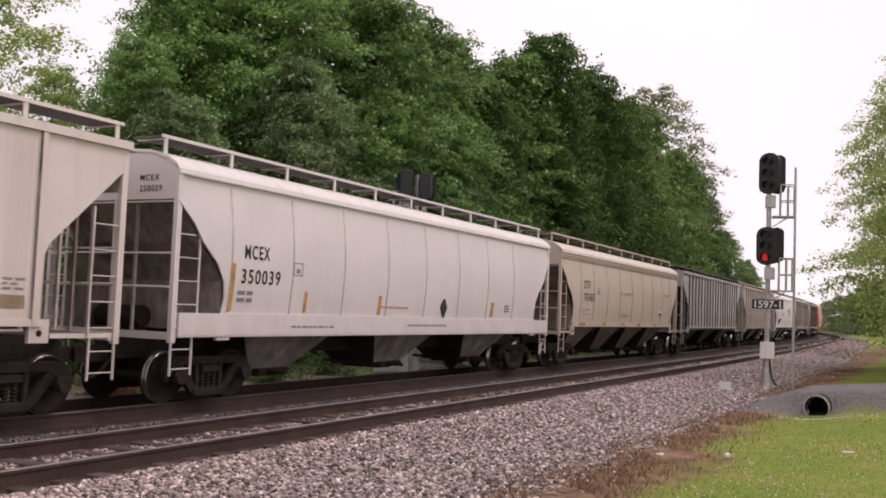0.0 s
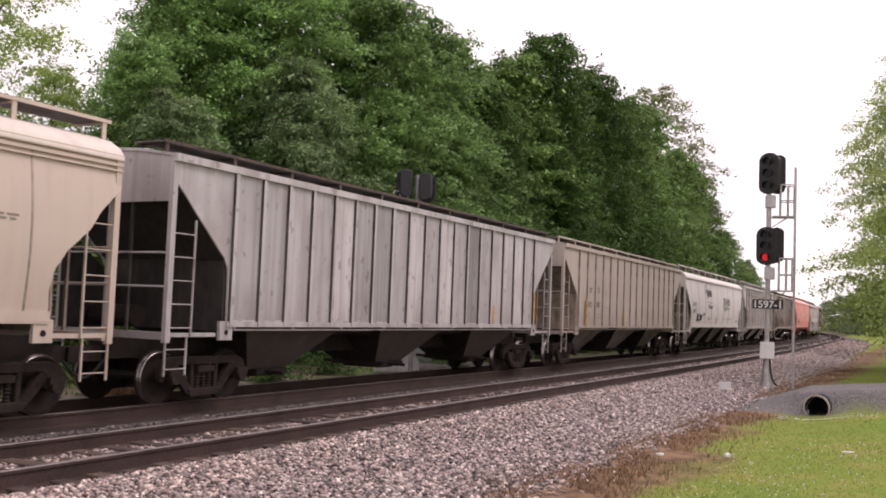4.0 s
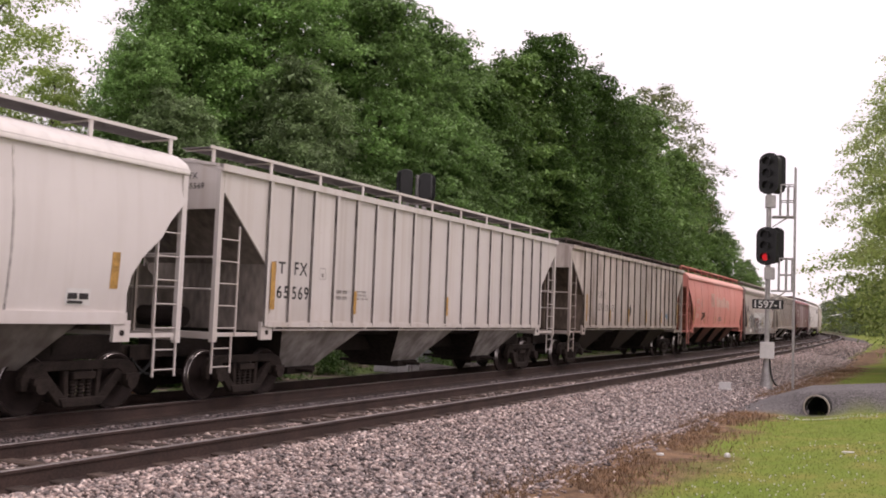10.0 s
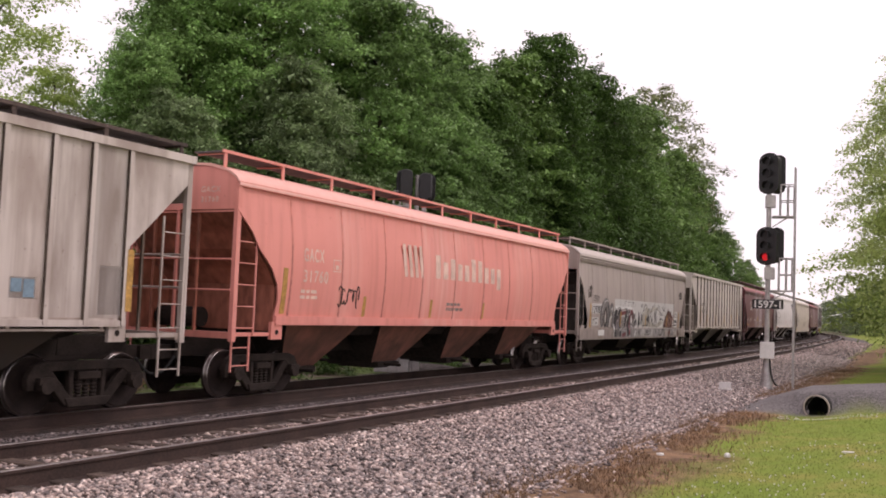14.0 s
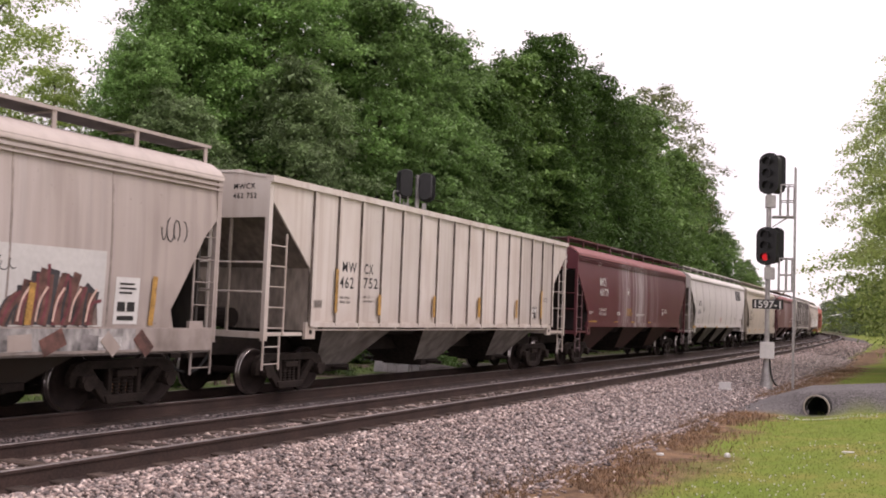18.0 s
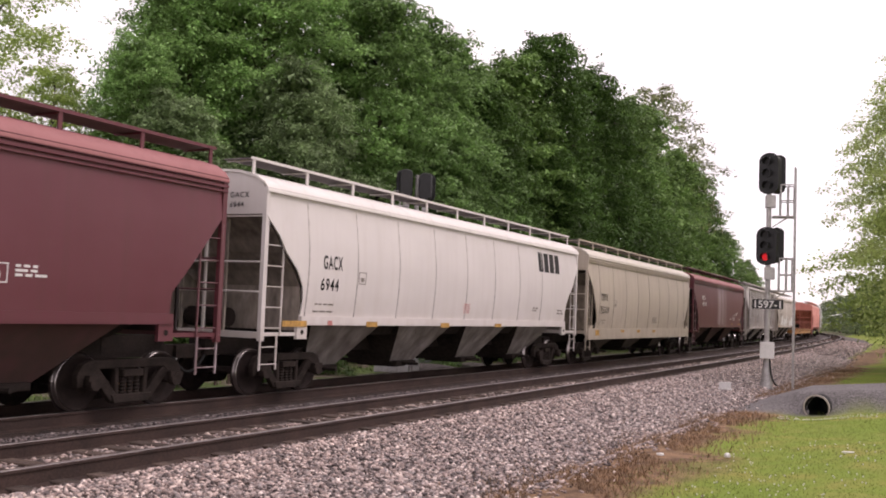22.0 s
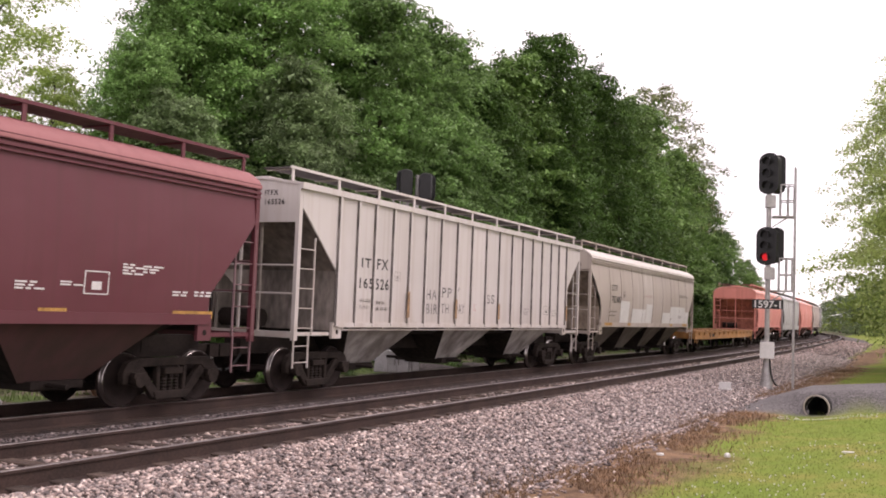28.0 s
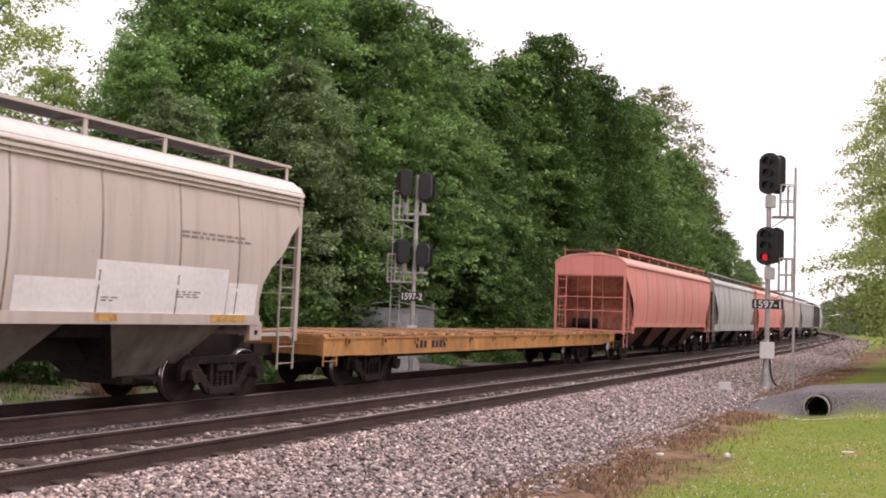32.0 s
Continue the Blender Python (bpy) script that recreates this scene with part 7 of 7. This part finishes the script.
def build_right_trees():
    near = make_tree(21, 14.4, 10.4, 0.125, M["leaf_y"], 95000, 0.32, "slender tree with yellow-green spring leaves", 60, inner=0.0, rise=0.7, droop=0.9, puff=0.24, curtain=0.15, peak=4.5)
    near.matrix_basis = pose(1.0, 42.0, 0.4, 0, 0, 40)
    lush = make_tree(22, 8, 8.0, 0.13, M["leaf_l"], 34000, 0.17, "bushy light green tree beside the lawn", 50, puff=0.28)
    lush.matrix_basis = pose(1.9, 58, 0.1, 0, 0, 10)
    spots = [(2.9, 48, 11.4), (0.9, 52.5, 11.6), (0.9, 64, 8.6), (1.5, 76, 8.5), (1.8, 88, 11), (0.0, 108, 9), (0.7, 125, 12), (-2.4, 150, 9), (-0.5, 175, 12)]
    g = random.Random(2)
    for x, y, hh in spots:
        ob = copy_thing(lush, pose(x, y, -0.2, 0, 0, g.uniform(0, 360)))
        ob.scale = (hh / 8,) * 3
    dim = make_tree(23, 10, 10.0, 0.30, M["leaf_f"], 9000, 0.04, "dull green tree far down the line", 44, puff=0.4)
    dim.matrix_basis = pose(-9, 205, -0.2)
    for x, y, hh in ((-13, 225, 11), (-17, 240, 10), (-22, 262, 10), (-27, 285, 9), (-33, 300, 8.5), (-6, 230, 15), (-38, 330, 8), (-44, 345, 8), (-14, 250, 14)):
        ob = copy_thing(dim, pose(x, y, -0.2, 0, 0, g.uniform(0, 360)))
        ob.scale = (hh / 10,) * 3


# ---- signals, shed and lineside things ----
def oval(w, h, n=5):
    """Outline of a tall plate with rounded ends."""
    r = w / 2
    pts = [(r * math.cos(a), h / 2 - r * 0.7 + 0.7 * r * math.sin(a)) for a in np.linspace(0, math.pi, n + 2)]
    return pts + [(-x, -z) for x, z in pts]


def signal_head(sig, x, y, z, turn, w, h, lit):
    m = pose(x, y, z, 0, 0, turn)
    head = part("signal_head", plate_mesh(w, h), M["signal_black"], sig, "black three-light signal head with hoods")
    head.matrix_local = m
    bm = bmesh.new()
    prism(bm, oval(w * 0.72, h * 0.92), 0.03, 0.42, "y")
    bmesh.ops.recalc_face_normals(bm, faces=bm.faces)
    bmesh.ops.bevel(bm, geom=bm.edges[:], offset=0.02, segments=1, affect="EDGES")
    part("housing", bm, M["signal_black"], head)
    for i in (-1, 0, 1):
        bm = bmesh.new()
        n, r = 12, w * 0.21
        ring = [[bm.verts.new((r * k * math.cos(a), -0.02 - d, i * h * 0.29 + r * k * math.sin(a))) for a in np.linspace(-0.5, math.pi + 0.5, n)] for k, d in ((1, 0), (1, 0.17), (0.93, 0.17), (0.93, 0))]
        for a, b in zip(ring, ring[1:]):
            for j in range(n - 1):
                bm.faces.new((a[j], a[j + 1], b[j + 1], b[j]))
        part("hood", bm, M["signal_black"], head)
        bm = bmesh.new()
        rod(bm, (0, -0.02, i * h * 0.29), (0, -0.045, i * h * 0.29), r * 0.8, 14)
        part("lens", bm, M["red_lamp"] if lit and i == -1 else M["signal_black"], head)


def plate_mesh(w, h):
    bm = bmesh.new()
    prism(bm, oval(w, h), 0.0, 0.025, "y")
    return bm


def sign_plate(sig, text, x, y, z, turn, w):
    bm = bmesh.new()
    box(bm, 0, 0, 0, w, 0.02, 0.32)
    sp = part("number_plate", bm, M["signal_black"], sig, "black plate with white figures")
    sp.matrix_local = pose(x, y, z, 0, 0, turn)
    me, tw = glyphs(text, 0.24 / 0.7)
    k = w * 0.84 / tw
    x0 = min(v.co.x for v in me.vertices)
    for v in me.vertices:
        v.co = (-w * 0.42 + (v.co.x - x0) * k, -0.014, v.co.y - 0.12)
    me.materials.clear()
    me.materials.append(M["white_mark"])
    part("lettering", me, None, sp, "white painted figures")


def tower_ladder(sig, x, y, z0, z1, turn):
    bm = bmesh.new()
    for d in (-0.17, 0.17):
        box(bm, d, 0, (z1 - z0) / 2, 0.035, 0.05, z1 - z0)
    for i in range(int((z1 - z0) / 0.3)):
        rod(bm, (-0.17, 0, 0.2 + 0.3 * i), (0.17, 0, 0.2 + 0.3 * i), 0.012)
    part("ladder", bm, M["galv"], sig).matrix_local = pose(x, y, z0, 0, 0, turn)


def platform(sig, x0, x1, y, z, rail, depth=0.55):
    bm = bmesh.new()
    box(bm, (x0 + x1) / 2, y, z, abs(x1 - x0), depth, 0.05)
    rod(bm, (x0, y, z - 0.35), ((x0 + 2 * x1) / 3, y, z - 0.03), 0.022)
    part("platform", bm, M["galv"], sig)
    for yy in (y - depth / 2, y + depth / 2):
        bm = bmesh.new()
        for xx in (x0 + (x1 - x0) * 0.35, (x0 + x1) * 0.5 + (x1 - x0) * 0.2, x1):
            rod(bm, (xx, yy, z), (xx, yy, z + rail), 0.024)
        for k in (0.5, 1.0):
            rod(bm, (x0 + (x1 - x0) * 0.35, yy, z + rail * k), (x1, yy, z + rail * k), 0.022)
        part("guard_rail", bm, M["galv"], sig)


def build_near_signal():
    sig = thing("railway_signal", pose(-5.22, 34.4, -0.32, 0, 0, 12), "tall grey signal mast with two black heads, lower red lit", "signal")
    bm = bmesh.new()
    rod(bm, (0, 0, -0.3), (0, 0, 6.75), 0.085, 14)
    bmesh.ops.create_cone(bm, cap_ends=True, segments=14, radius1=0.24, radius2=0.10, depth=1.0, matrix=Matrix.Translation((0, 0, 0.3)))
    part("mast", bm, M["galv"], sig)
    for z in (6.35, 3.85):
        bm = bmesh.new()
        box(bm, 0.05, -0.02, z, 0.34, 0.3, 0.42)
        part("junction_box", bm, M["galv"], sig)
    signal_head(sig, -0.04, -0.10, 7.34, -34, 0.74, 1.46, False)
    signal_head(sig, -0.08, -0.12, 4.80, -30, 0.74, 1.34, True)
    bm = bmesh.new()
    prism(bm, oval(0.5, 1.36), 0.0, 0.3, "y")
    part("rear_housing", bm, M["signal_black"], sig).matrix_local = pose(0.30, 0.2, 7.36)
    bm = bmesh.new()
    prism(bm, oval(0.5, 1.24), 0.0, 0.3, "y")
    part("rear_housing", bm, M["signal_black"], sig).matrix_local = pose(0.28, 0.2, 4.86)
    tower_ladder(sig, 0.86, 0.0, -0.2, 7.55, 80)
    platform(sig, 0.12, 0.84, 0.0, 5.82, 1.10)
    platform(sig, 0.12, 0.80, 0.0, 3.25, 1.12)
    sign_plate(sig, "1597-1", 0.0, -0.14, 2.78, -6, 1.02)
    bm = bmesh.new()
    box(bm, 0.0, -0.15, 1.2, 0.46, 0.26, 0.56)
    part("relay_box", bm, M["white_patch"], sig, "pale relay box")
    bm = bmesh.new()
    pts = [Vector((0.10, -0.12, 0.9)), Vector((0.12, -0.14, 0.5)), Vector((0.2, -0.16, 0.18)), Vector((0.32, -0.18, 0.0))]
    for a, b in zip(pts, pts[1:]):
        rod(bm, a, b, 0.03)
    part("cable", bm, M["rubber"], sig)


def build_far_signal():
    sig = thing("railway_signal", pose(-17.0, 30.3, -0.45, 0, 0, 29), "grey signal mast with four black heads seen from behind", "signal")
    bm = bmesh.new()
    rod(bm, (0, 0, -0.3), (0, 0, 7.2), 0.085, 14)
    part("mast", bm, M["galv"], sig)
    bm = bmesh.new()
    box(bm, 0, 0, 1.55, 0.36, 0.3, 0.26)
    part("relay_box", bm, M["white_patch"], sig)
    for z, hh, bz in ((6.85, 1.1, 5.85), (4.35, 0.95, 3.70)):
        for sx in (-1, 1):
            signal_head(sig, sx * 0.42 - 0.06, -0.05, z - 0.1 * (sx > 0), 180 - 12 * sx, 0.62, hh, False)
            bm = bmesh.new()
            box(bm, sx * 0.32 - 0.05, 0, bz + 0.1, 0.16, 0.2, 0.42)
            part("junction_box", bm, M["galv"], sig)
        bm = bmesh.new()
        rod(bm, (-0.5, 0, bz - 0.1), (0.5, 0, bz - 0.1), 0.05)
        part("bracket", bm, M["galv"], sig)
    tower_ladder(sig, -0.66, 0.0, -0.2, 6.35, 12)
    platform(sig, -0.05, -0.86, 0.0, 5.50, 1.05)
    platform(sig, -0.05, -0.98, 0.0, 3.25, 1.0)
    sign_plate(sig, "1597-2", -0.04, -0.12, 2.74, 0, 0.88)


def build_shed():
    sh = thing("equipment_shed", pose(-21.4, 36.4, -0.45, 0, 0, 31), "low grey sheet-metal equipment shed under the trees", "shed")
    bm = bmesh.new()
    box(bm, 0, 0, 1.15, 3.5, 2.4, 2.3)
    part("wall", bm, M["shed"], sh)
    for i in range(15):
        bm = bmesh.new()
        box(bm, -1.68 + 0.24 * i, -1.215, 1.15, 0.05, 0.03, 2.26)
        part("wall_rib", bm, M["shed"], sh)
    bm = bmesh.new()
    prism(bm, [(-1.9, 2.28), (0.0, 2.56), (1.9, 2.28), (1.9, 2.34), (0.0, 2.62), (-1.9, 2.34)], -1.35, 1.35, "y")
    part("roof", bm, M["shed"], sh)
    bm = bmesh.new()
    box(bm, 0.6, -1.24, 1.05, 0.9, 0.04, 2.0)
    part("door", bm, M["galv"], sh)
    for sx in (-1, 1):
        bm = bmesh.new()
        rod(bm, (sx * 1.7, -1.2, 2.3), (sx * 1.7, -1.2, 2.55), 0.06)
        part("vent", bm, M["galv"], sh)


def build_culvert():
    cv = thing("culvert_pipe", pose(*CULVERT[:3], 0, 0, -6), "open end of a dark culvert pipe in the grass bank", "pipe")
    n = 28
    bm = bmesh.new()
    rings = [(0.315, -0.35), (0.315, 1.2), (0.287, 1.2), (0.287, -0.35)]
    vs = [[bm.verts.new((r * math.cos(2 * math.pi * k / n), y, r * math.sin(2 * math.pi * k / n))) for k in range(n)] for r, y in rings]
    for a, b in zip(vs, vs[1:]):
        for k in range(n):
            bm.faces.new((a[k], a[(k + 1) % n], b[(k + 1) % n], b[k]))
    bm.faces.new(vs[1])
    part("barrel", bm, M["rubber"], cv, "black pipe barrel", True)
    bm = bmesh.new()
    rings = [(0.320, -0.34), (0.320, -0.385), (0.284, -0.385), (0.284, -0.34)]
    vs = [[bm.verts.new((r * math.cos(2 * math.pi * k / n), y, r * math.sin(2 * math.pi * k / n))) for k in range(n)] for r, y in rings]
    for a, b in zip(vs, vs[1:] + vs[:1]):
        for k in range(n):
            bm.faces.new((a[k], a[(k + 1) % n], b[(k + 1) % n], b[k]))
    part("rim", bm, M["pipe_rim"], cv, "pale pipe rim")


def gz(x, y):
    return float(ground_z(np.array(x), np.array(y)))


def lump(name, x, y, sx, sy, sz, material, label, category, seed, z=None, turn=0):
    """A rounded irregular block lying on the ground."""
    bm = bmesh.new()
    bmesh.ops.create_icosphere(bm, subdivisions=3, radius=0.5)
    for v in bm.verts:
        k = 1 + 0.22 * noise.noise(v.co * 3.1 + Vector((seed, 0, 0)))
        v.co = Vector((math.copysign(min(abs(v.co.x) * 1.25, 0.5), v.co.x), math.copysign(min(abs(v.co.y) * 1.25, 0.5), v.co.y), max(v.co.z, -0.3))) * k
    for v in bm.verts:
        v.co = Vector((v.co.x * sx, v.co.y * sy, v.co.z * sz))
    ob = new(name, finish(bm, name, material, True))
    ob.matrix_world = pose(x, y, (gz(x, y) if z is None else z) + sz * 0.28, 0, 0, turn)
    return tagged(ob, label, category)


def tuft(rng, n, xs, ys, zf, hmin, hmax, lean=0.35, w=0.012):
    """Grass blades as narrow quads over given places."""
    z = zf(xs, ys)
    a = rng.uniform(0, 6.28, n)
    h = rng.uniform(hmin, hmax, n)
    d = np.stack([np.cos(a), np.sin(a)], -1) * (h * rng.uniform(0, lean * 2, n))[:, None]
    b = np.stack([-np.sin(a), np.cos(a)], -1) * w
    base = np.stack([xs, ys], -1)
    top = base + d
    return np.stack([np.column_stack([base - b, z - 0.01]), np.column_stack([base + b, z - 0.01]), np.column_stack([top + b * 0.3, z + h]), np.column_stack([top - b * 0.3, z + h])], 1)


def build_plants():
    rng = np.random.default_rng(31)
    n = 42000
    y = 10 + 34 * rng.random(n) ** 1.4
    x = rng.uniform(-3.7, 1.0, n) + 0.35 * np.sin(y * 0.8)
    ok = ((y < 25.6) | (y > 31.0)) & (x < -0.02 * y + 0.8) 
    x, y = x[ok], y[ok]
    tagged(new("lawn_grass", quads("lawn_grass", tuft(rng, len(x), x, y, ground_z, 0.010, 0.026, 0.8, 0.006), M["blade"])), "short green lawn grass", "grass", kind="stuff")
    n = 24000
    y = 10 + 45 * rng.random(n) ** 1.3
    x = rng.normal(-4.3, 0.5, n)
    ok = (noise_keep(x * 0.9, y * 0.7) < 0.72) & ((y < 24.8) | (y > 30.2))
    x, y = x[ok], y[ok]
    n = len(x)
    tagged(new("dead_grass", quads("dead_grass", tuft(rng, n, x, y, verge_z, 0.03, 0.09, 0.8, 0.008), M["straw"])), "flattened dead brown grass along the ballast", "grass", kind="stuff")
    # weeds beyond the far track
    n = 26000
    s = 6 + 60 * rng.random(n)
    u = rng.uniform(-9.6, -5.7, n)
    x, y, _ = line(s, u)
    ok = noise_keep(x, y) < 0.50
    tagged(new("weeds", quads("weeds", tuft(rng, int(ok.sum()), x[ok], y[ok], ground_z, 0.04, 0.17, 0.6, 0.016), M["weed"])), "green weeds growing beyond the far track", "weeds", kind="stuff")
    # clover heads on the lawn
    n = 330
    y = np.where(rng.random(n) < 0.45, 23.6 + 1.1 * rng.random(n), 10.5 + 8 * rng.random(n) ** 1.5)
    x = -0.045 * y - 2.3 + 2.2 * rng.random(n)
    z = ground_z(x, y) + 0.035
    r = 0.014
    q = np.stack([np.column_stack([x - r, y, z]), np.column_stack([x, y, z - r]), np.column_stack([x + r, y, z]), np.column_stack([x, y, z + r])], 1)
    q2 = np.stack([np.column_stack([x, y - r, z]), np.column_stack([x, y, z - r]), np.column_stack([x, y + r, z]), np.column_stack([x, y, z + r])], 1)
    tagged(new("clover_flowers", quads("clover_flowers", np.concatenate([q, q2]), M["flower"])), "scattered small white clover flowers", "flowers", kind="stuff")
    # dry clump and green weeds beside the far track
    n = 1100
    a, rr = rng.uniform(0, 6.28, n), 0.5 * np.sqrt(rng.random(n))
    x, y = -18.4 + rr * np.cos(a), 17.6 + rr * np.sin(a)
    tagged(new("dry_grass_clump", quads("dry_grass_clump", tuft(rng, n, x, y, ground_z, 0.25, 0.62, 0.8, 0.014), M["hay"])), "clump of tall dry brown grass", "grass clump")
    for i, (cx, cy, rad, hh) in enumerate(((-19.2, 28.3, 0.9, 0.75), (-19.0, 20.2, 0.7, 0.5), (-18.8, 24.3, 0.8, 0.5), (-18.6, 36.0, 0.9, 0.6), (-18.6, 42.0, 1.0, 0.6))):
        m = 26
        cen = np.column_stack([cx + rng.normal(0, rad * 0.5, m), cy + rng.normal(0, rad * 0.5, m), gz(cx, cy) + rng.uniform(0.05, hh, m)])
        ob = new("weed_bush", quads("weed_bush", leaf_cloud(rng, cen, 60, 0.11, np.full(m, 0.16)), M["leaf_v"]))
        tagged(ob, "low bushy green weed beside the far track", "weed")


def verge_z(x, y):
    """Height of the ground or of the ballast's foot, whichever is higher."""
    return np.maximum(ground_z(x, y), np.interp(x - np.interp(y, TY, TX), BED_U, BED_Z, right=-1.0))


def noise_keep(x, y):
    return 0.5 + 0.5 * np.sin(x * 2.3 + np.sin(y * 1.7)) * np.cos(y * 1.9 + np.sin(x * 3.1))


def build_clutter():
    bm = bmesh.new()
    box(bm, 0, 0, 0.15, 0.36, 0.24, 0.20)
    bmesh.ops.bevel(bm, geom=bm.edges[:], offset=0.02, segments=2, affect="EDGES")
    box(bm, 0, 0, 0.02, 0.44, 0.30, 0.05)
    ob = new("junction_box", finish(bm, "junction_box", M["white_patch"]))
    x, y, u = -5.95, 31.0, 0
    ob.matrix_world = pose(x, y, float(np.interp(x + 12.95, BED_U, BED_Z)) + 0.0, 0, 0, 8)
    tagged(ob, "small pale cable box on the ballast", "box")
    for i, (x, y, w, d, hh, a) in enumerate(((-4.06, 15.8, 0.12, 0.07, 0.05, 20), (-3.06, 16.25, 0.09, 0.08, 0.09, 50), (-1.25, 16.6, 0.20, 0.04, 0.03, 35))):
        lump("litter", x, y, w, d, hh, M["litter"], "scrap of crumpled white litter on the grass", "litter", i + 3, gz(x, y) + 0.02, a)
    bm = bmesh.new()
    prism(bm, [(-0.85, 0), (0.85, 0), (0.80, 0.42), (0.42, 0.78), (-0.42, 0.78), (-0.80, 0.42)], -0.35, 0.35, "y")
    bmesh.ops.recalc_face_normals(bm, faces=bm.faces)
    bmesh.ops.bevel(bm, geom=bm.edges[:], offset=0.03, segments=2, affect="EDGES")
    ob = new("concrete_footing", finish(bm, "concrete_footing", M["concrete"]))
    ob.matrix_world = pose(-17.75, 30.6, -0.52, 0, 0, 31)
    tagged(ob, "pale concrete footing marked with a letter", "footing")
    me, w = glyphs("H", 0.30)
    for v in me.vertices:
        v.co = (-0.12 + v.co.x, -0.352, 0.28 + v.co.y)
    me.materials.clear()
    me.materials.append(M["faint"])
    part("painted_letter", me, None, ob)
    lump("gravel_mound", -17.3, 32.6, 3.0, 1.6, 0.36, M["ballast"], "low heap of pale gravel beside the far track", "gravel", 5, -0.56, -30)
    lump("gravel_mound", -17.0, 36.4, 2.6, 1.2, 0.28, M["ballast"], "low heap of pale gravel beside the far track", "gravel", 8, -0.56, -30)
    for x, y, sx in ((-17.6, 12.9, 0.3), (-17.2, 14.4, 0.22), (-18.3, 14.0, 0.4), (-17.0, 15.8, 0.16)):
        lump("rock", x, y, sx, sx * 0.8, sx * 0.6, M["concrete"], "weathered grey rock beside the far track", "rock", x)
    for x, y, hh in ((-18.6, 21.6, 0.6), (-18.7, 22.3, 0.4)):
        bm = bmesh.new()
        rod(bm, (0, 0, -0.2), (0.03, 0, hh), 0.045, 8)
        ob = new("stump", finish(bm, "stump", M["tie"]))
        ob.matrix_world = pose(x, y, gz(x, y))
        tagged(ob, "short weathered wooden stake in the weeds", "stake")


def build_all():
    build_ground()
    build_bed()
    near = build_track("railway_track_1", SPACING, "empty near track with rusty rails on wooden ties")
    far = build_track("railway_track_2", 0.0, "far track with rusty rails under the passing train")
    train()
    lettering([c[0] for c in TRAIN])
    build_near_signal()
    build_far_signal()
    build_shed()
    build_culvert()
    build_clutter()
    build_plants()
    build_woods()
    build_right_trees()
    build_ties(near, SPACING, True)
    build_ties(far, 0.0, False)


def roll(wheels, q):
    """Turn the wheelsets at the car's pace from 70 m before to 15 m behind the viewer."""
    reach = [i / 15 for i in range(481) if -15 < q - SPEED * i / 15 < 70]
    if len(reach) < 2:
        return
    steps = sorted({0.0, 32.0, *reach})
    base = q - SPEED * reach[0]
    for w in wheels:
        rows = []
        for t in steps:
            d = base - (q - SPEED * min(max(t, reach[0]), reach[-1]))
            rows.append((t, Matrix.Translation(w.location) @ Matrix.Rotation(d / 0.46, 4, "X")))
        walk(w, rows)


def motions():
    times = [float(i) for i in range(33)]
    for car, wheels, q, h in TRAIN:
        rows = []
        for t in times:
            s = q - SPEED * t - EASE * t * t
            x0, y0, _ = line(s - h + 1.6)
            x1, y1, _ = line(s + h - 1.6)
            rows.append((t, pose((x0 + x1) / 2, (y0 + y1) / 2, 0, 0, 0, -math.degrees(math.atan2(x1 - x0, y1 - y0)))))
        walk(car, rows)
        # the wheels roll while the car is near
        roll(wheels, q)


build_all()
motions()
